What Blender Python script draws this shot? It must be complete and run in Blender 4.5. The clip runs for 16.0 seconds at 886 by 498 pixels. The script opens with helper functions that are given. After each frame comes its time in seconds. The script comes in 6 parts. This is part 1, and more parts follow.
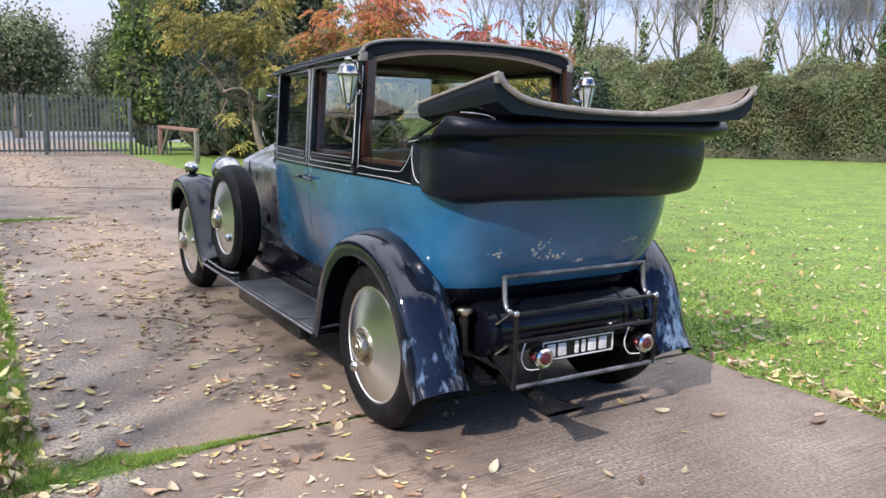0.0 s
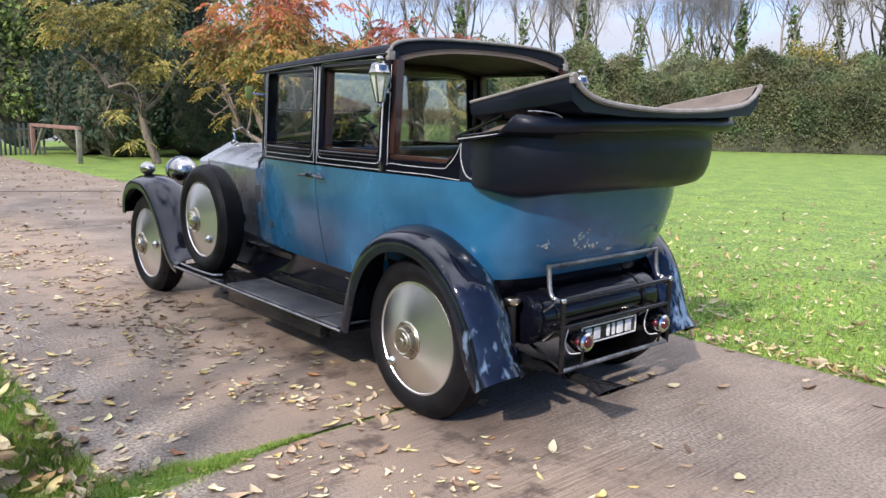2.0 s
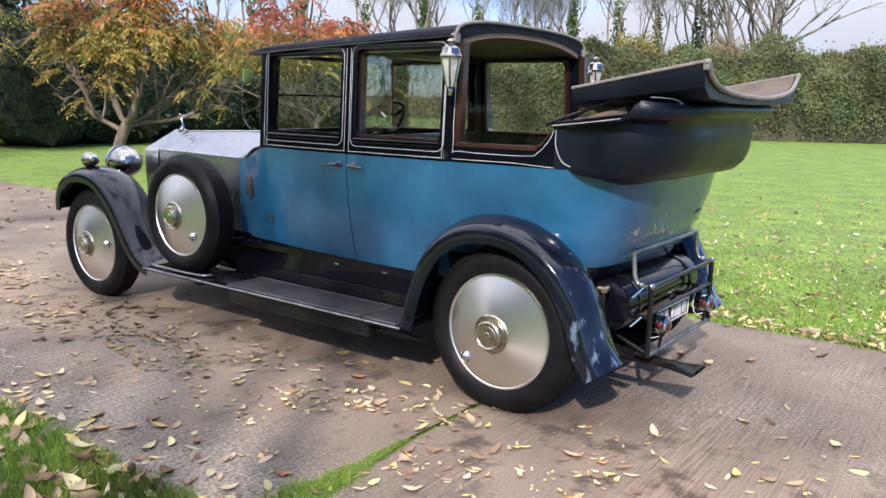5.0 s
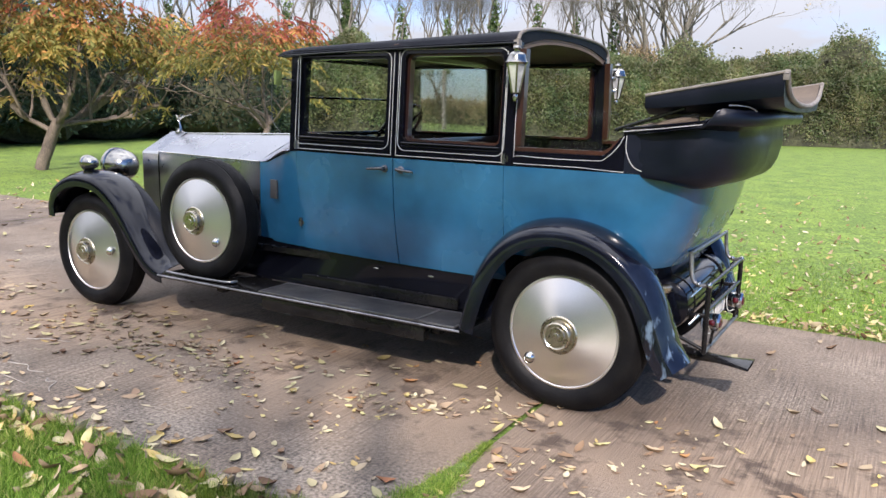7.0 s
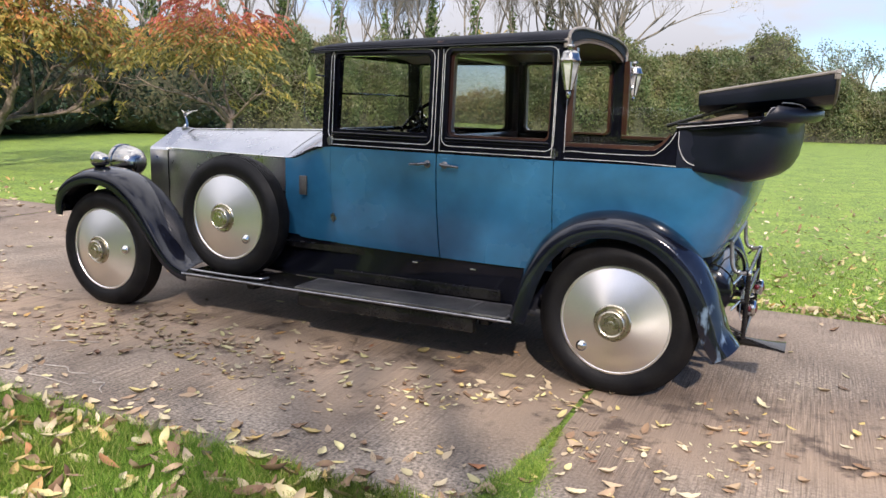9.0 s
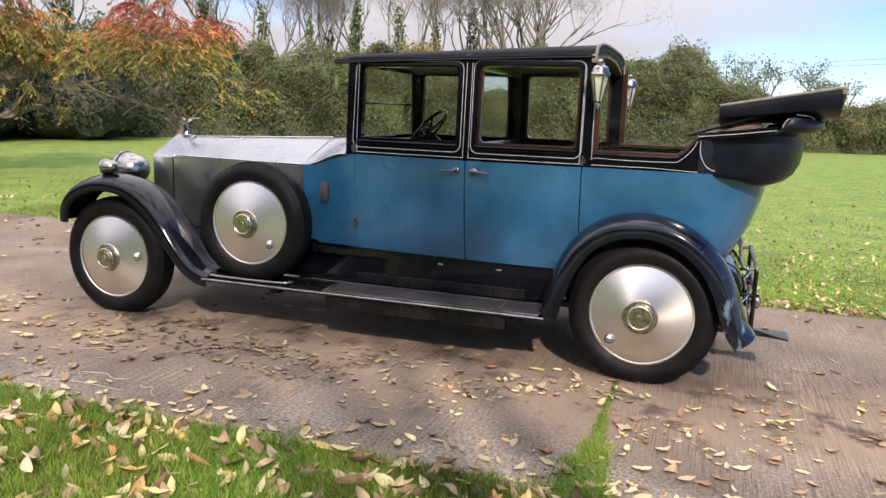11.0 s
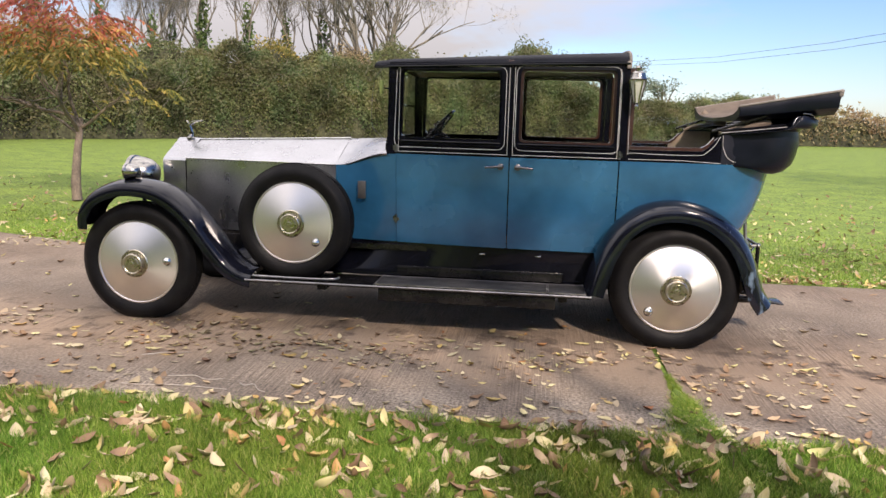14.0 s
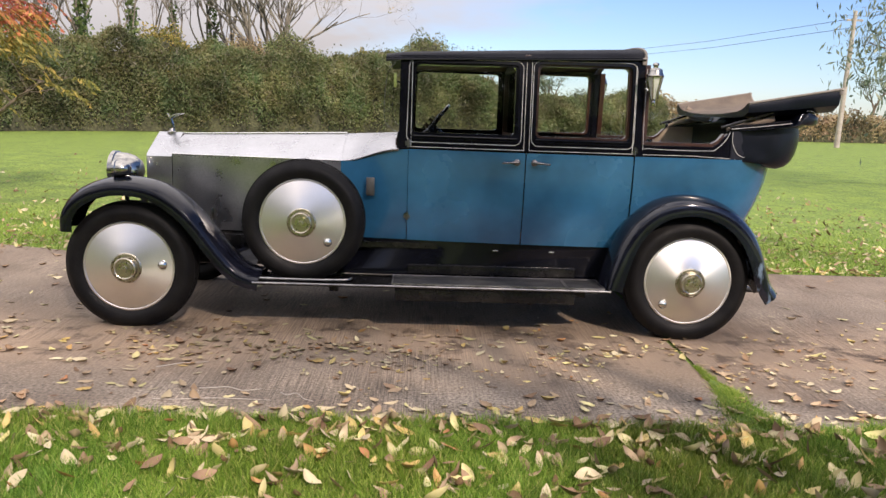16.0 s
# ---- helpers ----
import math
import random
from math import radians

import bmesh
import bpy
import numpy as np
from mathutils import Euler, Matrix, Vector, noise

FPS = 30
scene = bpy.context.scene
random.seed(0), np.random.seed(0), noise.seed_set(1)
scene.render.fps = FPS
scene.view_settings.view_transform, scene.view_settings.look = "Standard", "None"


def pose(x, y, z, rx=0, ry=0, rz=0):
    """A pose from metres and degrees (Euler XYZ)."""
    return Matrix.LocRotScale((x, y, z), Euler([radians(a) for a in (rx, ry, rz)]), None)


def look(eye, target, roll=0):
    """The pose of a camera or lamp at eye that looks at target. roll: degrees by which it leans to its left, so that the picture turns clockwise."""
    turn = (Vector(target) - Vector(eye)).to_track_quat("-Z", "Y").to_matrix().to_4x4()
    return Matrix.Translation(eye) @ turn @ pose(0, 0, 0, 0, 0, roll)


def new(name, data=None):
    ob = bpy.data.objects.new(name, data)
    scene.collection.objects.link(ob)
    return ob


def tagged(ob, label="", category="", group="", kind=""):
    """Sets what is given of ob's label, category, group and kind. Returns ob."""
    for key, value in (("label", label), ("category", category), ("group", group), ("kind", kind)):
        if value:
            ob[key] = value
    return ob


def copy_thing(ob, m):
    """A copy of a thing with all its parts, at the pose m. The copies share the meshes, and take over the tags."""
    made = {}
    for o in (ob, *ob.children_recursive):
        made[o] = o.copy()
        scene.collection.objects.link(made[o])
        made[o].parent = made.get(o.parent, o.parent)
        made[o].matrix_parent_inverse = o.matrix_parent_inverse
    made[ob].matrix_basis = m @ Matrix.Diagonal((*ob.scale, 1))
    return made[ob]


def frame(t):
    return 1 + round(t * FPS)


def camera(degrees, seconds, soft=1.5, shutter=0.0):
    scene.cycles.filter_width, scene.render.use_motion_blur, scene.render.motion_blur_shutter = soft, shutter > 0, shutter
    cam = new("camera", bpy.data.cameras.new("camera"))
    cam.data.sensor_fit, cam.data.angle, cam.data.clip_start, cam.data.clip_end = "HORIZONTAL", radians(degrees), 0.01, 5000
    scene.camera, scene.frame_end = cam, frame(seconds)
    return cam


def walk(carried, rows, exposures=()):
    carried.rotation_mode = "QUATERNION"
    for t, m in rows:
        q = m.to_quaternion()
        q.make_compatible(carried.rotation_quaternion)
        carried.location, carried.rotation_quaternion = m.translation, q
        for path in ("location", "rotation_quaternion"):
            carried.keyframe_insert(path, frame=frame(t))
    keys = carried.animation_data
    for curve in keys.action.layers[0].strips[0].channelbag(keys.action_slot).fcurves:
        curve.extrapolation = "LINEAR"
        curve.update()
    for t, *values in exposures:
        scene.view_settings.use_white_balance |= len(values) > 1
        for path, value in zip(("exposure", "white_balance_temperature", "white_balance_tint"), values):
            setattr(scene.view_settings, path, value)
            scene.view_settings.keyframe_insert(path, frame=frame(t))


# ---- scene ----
cam = camera(58.7, 16.0)
PATH = [
    (0, (3.553, -2.54, 1.597), (1.868, -1.515, 1.267), 1.2),
    (0.5, (3.42, -2.706, 1.578), (1.775, -1.616, 1.251), 1.1),
    (1, (3.351, -2.906, 1.579), (1.75, -1.752, 1.253), 0.9),
    (1.5, (3.287, -3.184, 1.604), (1.736, -1.966, 1.272), 0.8),
    (2, (3.159, -3.306, 1.6), (1.66, -2.025, 1.262), 0.8),
    (2.5, (2.954, -3.384, 1.593), (1.512, -2.043, 1.247), 0.8),
    (3, (2.809, -3.524, 1.59), (1.421, -2.128, 1.241), 0.8),
    (3.5, (2.635, -3.752, 1.594), (1.302, -2.304, 1.241), 0.8),
    (4, (2.484, -3.858, 1.585), (1.204, -2.363, 1.227), 0.8),
    (6.5, (1.572, -4.477, 1.576), (0.541, -2.802, 1.215), 1.5),
    (7, (1.458, -4.571, 1.583), (0.469, -2.87, 1.225), 1.5),
    (7.5, (1.293, -4.73, 1.594), (0.344, -3.007, 1.231), 1.4),
    (8, (1.18, -4.828, 1.591), (0.273, -3.085, 1.223), 1.4),
    (8.5, (1.041, -4.878, 1.575), (0.173, -3.115, 1.204), 1.5),
    (9, (0.9, -4.976, 1.579), (0.07, -3.193, 1.211), 1.6),
    (11.5, (0.147, -5.652, 1.574), (-0.43, -3.767, 1.235), 2.0),
    (12, (-0.072, -5.838, 1.566), (-0.589, -3.935, 1.232), 2.0),
    (12.5, (-0.291, -5.893, 1.54), (-0.736, -3.972, 1.207), 1.9),
    (13, (-0.509, -5.958, 1.547), (-0.885, -4.023, 1.209), 1.7),
    (13.5, (-0.749, -6.088, 1.556), (-1.055, -4.142, 1.213), 1.6),
    (14, (-0.95, -6.17, 1.562), (-1.183, -4.213, 1.222), 1.5),
    (14.5, (-1.15, -6.132, 1.549), (-1.314, -4.168, 1.205), 1.4),
    (15, (-1.37, -6.102, 1.527), (-1.464, -4.134, 1.185), 1.5),
    (15.5, (-1.608, -6.1, 1.53), (-1.628, -4.13, 1.186), 1.6),
    (16, (-1.866, -6.108, 1.549), (-1.808, -4.14, 1.2), 1.9),
]
walk(cam, [(t, look(eye, target, roll)) for t, eye, target, roll in PATH], exposures=((0.0, 1.43, 5880, 19), (8.0, 1.37, 6200, 19), (12.0, 1.24, 6720, 22), (16.0, 1.15, 6860, 21.5)))

# ---- daylight: low autumn sun from behind the near verge, broken cloud ----
SUN_DIR = Vector((-0.62, 1.32, -1.0)).normalized()      # the way the light travels
world = bpy.data.worlds.new("sky")
scene.world = world
world.use_nodes = True
wn, wl = world.node_tree.nodes, world.node_tree.links
wn.clear()
sky = wn.new("ShaderNodeTexSky")
sky.sky_type, sky.sun_disc = "NISHITA", False
sky.sun_elevation = math.asin(-SUN_DIR.z)
sky.sun_rotation = math.atan2(-SUN_DIR.x, -SUN_DIR.y)
sky.air_density, sky.dust_density, sky.ozone_density = 1.0, 0.3, 2.0
tc = wn.new("ShaderNodeTexCoord")
mp = wn.new("ShaderNodeMapping")
mp.inputs["Scale"].default_value = (1.0, 1.0, 3.2)
cl = wn.new("ShaderNodeTexNoise")
cl.inputs["Scale"].default_value, cl.inputs["Detail"].default_value, cl.inputs["Roughness"].default_value = 2.1, 6.0, 0.55
cr = wn.new("ShaderNodeValToRGB")
cr.color_ramp.elements[0].position, cr.color_ramp.elements[1].position = 0.42, 0.64
mix = wn.new("ShaderNodeMix")
mix.data_type = "RGBA"
mix.inputs["B"].default_value = (5.4, 5.7, 6.2, 1)
bg = wn.new("ShaderNodeBackground")
bg.inputs["Strength"].default_value = 0.118
wo = wn.new("ShaderNodeOutputWorld")
wl.new(tc.outputs["Generated"], mp.inputs["Vector"])
wl.new(mp.outputs["Vector"], cl.inputs["Vector"])
# the cloud bank ends over the field: clear towards +x, thicker higher up
way = wn.new("ShaderNodeVectorMath")
way.operation = "DOT_PRODUCT"
way.inputs[1].default_value = (-1.0, 0.0, 0.6)
wl.new(tc.outputs["Generated"], way.inputs[0])
bank = wn.new("ShaderNodeMapRange")
bank.inputs["From Min"].default_value, bank.inputs["From Max"].default_value = -0.32, 0.10
bank.inputs["To Min"].default_value, bank.inputs["To Max"].default_value = -0.22, 0.13
wl.new(way.outputs["Value"], bank.inputs["Value"])
cover = wn.new("ShaderNodeMath")
wl.new(cl.outputs["Fac"], cover.inputs[0])
wl.new(bank.outputs["Result"], cover.inputs[1])
wl.new(cover.outputs["Value"], cr.inputs["Fac"])
wl.new(cr.outputs["Color"], mix.inputs["Factor"])
deep = wn.new("ShaderNodeHueSaturation")
deep.inputs["Saturation"].default_value, deep.inputs["Value"].default_value = 1.05, 0.54
cool = wn.new("ShaderNodeMix")
cool.data_type, cool.blend_type = "RGBA", "MULTIPLY"
cool.inputs["Factor"].default_value = 1.0
cool.inputs["B"].default_value = (0.78, 0.93, 1.18, 1)
wl.new(sky.outputs["Color"], cool.inputs["A"])
wl.new(cool.outputs["Result"], deep.inputs["Color"])
wl.new(deep.outputs["Color"], mix.inputs["A"])
# cloud is several times as bright overhead as at the horizon
sep = wn.new("ShaderNodeSeparateXYZ")
wl.new(tc.outputs["Generated"], sep.inputs["Vector"])
rise = wn.new("ShaderNodeMapRange")
rise.inputs["From Min"].default_value, rise.inputs["From Max"].default_value = 0.0, 1.0
rise.inputs["To Min"].default_value, rise.inputs["To Max"].default_value = 1.0, 5.1
wl.new(sep.outputs["Z"], rise.inputs["Value"])
cloud = wn.new("ShaderNodeMix")
cloud.data_type, cloud.blend_type = "RGBA", "MULTIPLY"
cloud.inputs["Factor"].default_value = 1.0
cloud.inputs["A"].default_value = (1.80, 1.86, 1.88, 1)
wl.new(rise.outputs["Result"], cloud.inputs["B"])
wl.new(cloud.outputs["Result"], mix.inputs["B"])
wl.new(mix.outputs["Result"], bg.inputs["Color"])
wl.new(bg.outputs["Background"], wo.inputs["Surface"])

sun_data = bpy.data.lights.new("sun", "SUN")
sun_data.energy, sun_data.angle, sun_data.color = 2.5, radians(1.2), (1.0, 0.90, 0.76)
sun = new("sun", sun_data)
sun.matrix_world = look((0, 0, 30), Vector((0, 0, 30)) + SUN_DIR)

# ---- materials ----
def mat(name, base, rough=0.5, metal=0.0, base2=None, scale=6.0, fine=60.0, fine_amt=0.25, bump=0.0, bump_scale=80.0,
        rough_var=0.0, coat=0.0, spec=0.5, random_amt=0.0, trans=0.0, detail=5.0, coords="Object", stretch=(1, 1, 1)):
    """Colour at two scales, roughness that varies, fine relief."""
    m = bpy.data.materials.new(name)
    m.use_nodes = True
    n, l = m.node_tree.nodes, m.node_tree.links
    b = n["Principled BSDF"]
    b.inputs["Metallic"].default_value = metal
    b.inputs["Roughness"].default_value = rough
    b.inputs["Coat Weight"].default_value = coat
    b.inputs["Coat Roughness"].default_value = 0.04
    b.inputs["Specular IOR Level"].default_value = spec
    b.inputs["Transmission Weight"].default_value = trans
    tcn = n.new("ShaderNodeTexCoord")
    mpn = n.new("ShaderNodeMapping")
    mpn.inputs["Scale"].default_value = stretch
    l.new(tcn.outputs[coords], mpn.inputs["Vector"])
    base2 = base2 or tuple(c * 0.72 for c in base)
    n1 = n.new("ShaderNodeTexNoise")
    n1.inputs["Scale"].default_value, n1.inputs["Detail"].default_value = scale, detail
    n2 = n.new("ShaderNodeTexNoise")
    n2.inputs["Scale"].default_value, n2.inputs["Detail"].default_value = fine, 4.0
    l.new(mpn.outputs["Vector"], n1.inputs["Vector"])
    l.new(mpn.outputs["Vector"], n2.inputs["Vector"])
    r1 = n.new("ShaderNodeValToRGB")
    r1.color_ramp.elements[0].position, r1.color_ramp.elements[1].position = 0.36, 0.64
    r1.color_ramp.elements[0].color, r1.color_ramp.elements[1].color = (*base2, 1), (*base, 1)
    l.new(n1.outputs["Fac"], r1.inputs["Fac"])
    mr = n.new("ShaderNodeMapRange")
    mr.inputs["From Min"].default_value, mr.inputs["From Max"].default_value = 0.3, 0.7
    mr.inputs["To Min"].default_value, mr.inputs["To Max"].default_value = 1 - fine_amt, 1 + fine_amt
    l.new(n2.outputs["Fac"], mr.inputs["Value"])
    mul = n.new("ShaderNodeMix")
    mul.data_type, mul.blend_type = "RGBA", "MULTIPLY"
    mul.inputs["Factor"].default_value = 1.0
    l.new(r1.outputs["Color"], mul.inputs["A"])
    l.new(mr.outputs["Result"], mul.inputs["B"])
    out = mul.outputs["Result"]
    if random_amt:
        oi = n.new("ShaderNodeNewGeometry")
        hs = n.new("ShaderNodeHueSaturation")
        vr = n.new("ShaderNodeMapRange")
        vr.inputs["To Min"].default_value, vr.inputs["To Max"].default_value = 1 - random_amt, 1 + random_amt
        l.new(oi.outputs["Random Per Island"], vr.inputs["Value"])
        l.new(vr.outputs["Result"], hs.inputs["Value"])
        hr = n.new("ShaderNodeMapRange")
        hr.inputs["To Min"].default_value, hr.inputs["To Max"].default_value = 0.5 - random_amt * 0.05, 0.5 + random_amt * 0.05
        l.new(oi.outputs["Random Per Island"], hr.inputs["Value"])
        l.new(hr.outputs["Result"], hs.inputs["Hue"])
        l.new(out, hs.inputs["Color"])
        out = hs.outputs["Color"]
    l.new(out, b.inputs["Base Color"])
    if rough_var:
        rr = n.new("ShaderNodeMapRange")
        rr.inputs["From Min"].default_value, rr.inputs["From Max"].default_value = 0.3, 0.7
        rr.inputs["To Min"].default_value, rr.inputs["To Max"].default_value = max(0.02, rough - rough_var), rough + rough_var
        l.new(n1.outputs["Fac"], rr.inputs["Value"])
        l.new(rr.outputs["Result"], b.inputs["Roughness"])
    if bump:
        n3 = n.new("ShaderNodeTexNoise")
        n3.inputs["Scale"].default_value, n3.inputs["Detail"].default_value = bump_scale, 6.0
        l.new(mpn.outputs["Vector"], n3.inputs["Vector"])
        bp = n.new("ShaderNodeBump")
        bp.inputs["Strength"].default_value, bp.inputs["Distance"].default_value = bump, 0.01
        l.new(n3.outputs["Fac"], bp.inputs["Height"])
        l.new(bp.outputs["Normal"], b.inputs["Normal"])
    return m


def glass_mat(name="window_glass", least=0.014, edge=0.60):
    m = bpy.data.materials.new(name)
    m.use_nodes = True
    n, l = m.node_tree.nodes, m.node_tree.links
    n.clear()
    o = n.new("ShaderNodeOutputMaterial")
    t = n.new("ShaderNodeBsdfTransparent")
    t.inputs["Color"].default_value = (0.975, 0.985, 0.98, 1)
    g = n.new("ShaderNodeBsdfGlossy")
    g.inputs["Roughness"].default_value = 0.02
    lw = n.new("ShaderNodeLayerWeight")
    pw = n.new("ShaderNodeMath")
    pw.operation = "POWER"
    pw.inputs[1].default_value = 4.5
    l.new(lw.outputs["Facing"], pw.inputs[0])
    f = n.new("ShaderNodeMath")
    f.operation = "MULTIPLY_ADD"
    f.inputs[1].default_value, f.inputs[2].default_value = edge, least
    l.new(pw.outputs["Value"], f.inputs[0])
    x = n.new("ShaderNodeMixShader")
    l.new(f.outputs["Value"], x.inputs["Fac"])
    l.new(t.outputs["BSDF"], x.inputs[1])
    l.new(g.outputs["BSDF"], x.inputs[2])
    l.new(x.outputs["Shader"], o.inputs["Surface"])
    return m


BLUE = mat("blue_coach_paint", (0.021, 0.112, 0.218), 0.24, 0, (0.012, 0.076, 0.160), 2.6, 14, 0.06, 0.08, 5, 0.06, coat=0.35)
BLACK = mat("black_coach_paint", (0.0028, 0.0032, 0.006), 0.12, 0, (0.005, 0.0055, 0.009), 5, 90, 0.3, 0.02, 60, 0.05, coat=0.10, spec=0.22)
WING = mat("black_wing_enamel", (0.003, 0.0036, 0.007), 0.10, 0, (0.006, 0.007, 0.012), 6, 60, 0.35, 0.05, 14, 0.04, coat=0.30, spec=0.2)
LEATHER = mat("black_hood_leather", (0.0045, 0.0062, 0.014), 0.36, 0, (0.003, 0.0045, 0.010), 4, 220, 0.2, 0.12, 160, 0.08, spec=0.26)
ROOFING = mat("black_roof_covering", (0.010, 0.011, 0.016), 0.6, 0, (0.007, 0.008, 0.012), 5, 220, 0.2, 0.2, 160, spec=0.12)
LINING = mat("beige_cloth_lining", (0.215, 0.170, 0.125), 0.9, 0, (0.150, 0.118, 0.090), 7, 300, 0.15, 0.2, 250)
LEAFCLOTH = mat("brown_hood_cloth", (0.125, 0.098, 0.074), 0.9, 0, (0.085, 0.066, 0.052), 7, 300, 0.15, 0.2, 250)
HEADLINING = mat("brown_headlining", (0.165, 0.120, 0.090), 0.9, 0, (0.125, 0.092, 0.070), 6, 300, 0.15, 0.2, 250)
PIPING = mat("grey_braid_edging", (0.24, 0.215, 0.19), 0.8, 0, None, 20, 400, 0.2, 0.2, 300)
ALU = mat("polished_aluminium", (0.62, 0.62, 0.605), 0.22, 1.0, (0.55, 0.55, 0.545), 5, 120, 0.06, 0.02, 120, 0.06)
CHROME = mat("nickel_plate", (0.62, 0.61, 0.58), 0.15, 1.0, (0.54, 0.53, 0.50), 12, 160, 0.06, 0.01, 90, 0.05)
HUB = mat("dull_bronze_nickel", (0.50, 0.46, 0.37), 0.28, 1.0, (0.40, 0.37, 0.30), 20, 160, 0.15, 0.05, 90, 0.08)
BONNET = mat("bare_aluminium_bonnet", (0.49, 0.495, 0.51), 0.31, 1.0, (0.39, 0.395, 0.41), 4, 90, 0.10, 0.22, 7, 0.09)
RUBBER = mat("black_tyre_rubber", (0.005, 0.005, 0.006), 0.52, 0, (0.009, 0.0088, 0.009), 9, 90, 0.25, 0.12, 140, 0.08, spec=0.14)
MAT_RUBBER = mat("ribbed_step_rubber", (0.022, 0.023, 0.026), 0.5, 0, (0.045, 0.045, 0.046), 6, 70, 0.3, 0.1, 120, 0.1)
CHASSIS = mat("black_chassis_enamel", (0.004, 0.004, 0.0055), 0.20, 0, (0.012, 0.0115, 0.011), 9, 80, 0.3, 0.08, 60, 0.1, spec=0.3)
WOOD = mat("mahogany_window_fillet", (0.046, 0.018, 0.011), 0.28, 0, (0.030, 0.012, 0.008), 5, 60, 0.25, 0.03, 60, coat=0.4, stretch=(1, 1, 0.15))
LENS_RED = mat("red_lamp_glass", (0.075, 0.006, 0.010), 0.12, 0, None, 8, 60, 0.1, coat=0.5)
WHITE = mat("white_plate_enamel", (0.72, 0.72, 0.68), 0.4, 0, None, 12, 90, 0.1)
# matt colour painted in place of the leaves reflected in the side mirror
YELLOW = mat("yellow_green_mirror_reflection", (0.24, 0.30, 0.08), 0.6, 0, None, 12, 90, 0.1)
SCUFF = mat("worn_primer_patch", (0.36, 0.37, 0.30), 0.7, 0, (0.10, 0.17, 0.20), 26, 90, 0.3)
DULLMETAL = mat("tarnished_nickel", (0.17, 0.17, 0.18), 0.28, 0.9, (0.09, 0.09, 0.10), 20, 120, 0.2, rough_var=0.1)
DULLEDGE = mat("dull_worn_edging", (0.34, 0.34, 0.35), 0.38, 0.9, (0.20, 0.20, 0.21), 9, 80, 0.25, rough_var=0.1)
LAMPNICKEL = mat("dull_lamp_nickel", (0.42, 0.405, 0.37), 0.20, 1.0, (0.30, 0.29, 0.27), 12, 90, 0.12, 0.02, 60, 0.06)
COACHLINE = mat("silver_coach_line", (0.50, 0.50, 0.49), 0.40, 0.0, None, 9, 80, 0.1)


def worn_wing():
    """Black enamel chipped to blue-grey undercoat towards the wing's tail."""
    m = mat("chipped_wing_enamel", (0.003, 0.0036, 0.008), 0.11, 0, (0.007, 0.009, 0.016), 6, 60, 0.35, 0.05, 14, 0.06, coat=0.45, spec=0.3)
    n, l = m.node_tree.nodes, m.node_tree.links
    b = n["Principled BSDF"]
    tcn = n.new("ShaderNodeTexCoord")
    mpn = n.new("ShaderNodeMapping")
    mpn.inputs["Scale"].default_value = (1.0, 1.0, 0.30)
    l.new(tcn.outputs["Object"], mpn.inputs["Vector"])
    nz = n.new("ShaderNodeTexNoise")
    nz.inputs["Scale"].default_value, nz.inputs["Detail"].default_value, nz.inputs["Roughness"].default_value = 13.0, 9.0, 0.66
    l.new(mpn.outputs["Vector"], nz.inputs["Vector"])
    sp = n.new("ShaderNodeSeparateXYZ")
    l.new(tcn.outputs["Object"], sp.inputs["Vector"])
    tail = n.new("ShaderNodeMapRange")
    tail.inputs["From Min"].default_value, tail.inputs["From Max"].default_value = 0.15, 0.50
    tail.inputs["To Min"].default_value, tail.inputs["To Max"].default_value = -0.16, 0.02
    l.new(sp.outputs["X"], tail.inputs["Value"])
    ad = n.new("ShaderNodeMath")
    l.new(nz.outputs["Fac"], ad.inputs[0])
    l.new(tail.outputs["Result"], ad.inputs[1])
    th = n.new("ShaderNodeMapRange")
    th.inputs["From Min"].default_value, th.inputs["From Max"].default_value = 0.545, 0.64
    l.new(ad.outputs["Value"], th.inputs["Value"])
    mx = n.new("ShaderNodeMix")
    mx.data_type = "RGBA"
    mx.inputs["B"].default_value = (0.115, 0.165, 0.225, 1)
    l.new(th.outputs["Result"], mx.inputs["Factor"])
    l.new(b.inputs["Base Color"].links[0].from_socket, mx.inputs["A"])
    l.new(mx.outputs["Result"], b.inputs["Base Color"])
    return m


def spun_disc():
    """Aluminium turned on a lathe: fine ring scratches stretch the highlight into a bow tie."""
    m = mat("spun_aluminium_disc", (0.74, 0.73, 0.715), 0.30, 1.0, (0.70, 0.69, 0.675), 5, 140, 0.02, 0.0, 120, 0.02)
    n, l = m.node_tree.nodes, m.node_tree.links
    tan = n.new("ShaderNodeTangent")
    tan.direction_type, tan.axis = "RADIAL", "Y"
    b = n["Principled BSDF"]
    b.inputs["Anisotropic"].default_value = 0.72
    l.new(tan.outputs["Tangent"], b.inputs["Tangent"])
    return m


SPUN = spun_disc()
WORNWING = worn_wing()
GLASS = glass_mat()
PLATEGLASS = glass_mat("plate_glass", 0.22, 0.70)
LAMPGLASS = mat("silvered_lamp_glass", (0.64, 0.64, 0.62), 0.20, 0.35, (0.42, 0.43, 0.43), 14, 60, 0.15)
BARK = mat("grey_brown_bark", (0.17, 0.135, 0.10), 0.9, 0, (0.10, 0.08, 0.062), 9, 60, 0.3, 0.6, 40, stretch=(1, 1, 0.3))
PALEBARK = mat("pale_winter_bark", (0.215, 0.195, 0.155), 0.9, 0, (0.125, 0.115, 0.090), 1.5, 9, 0.3, 0.5, 20)

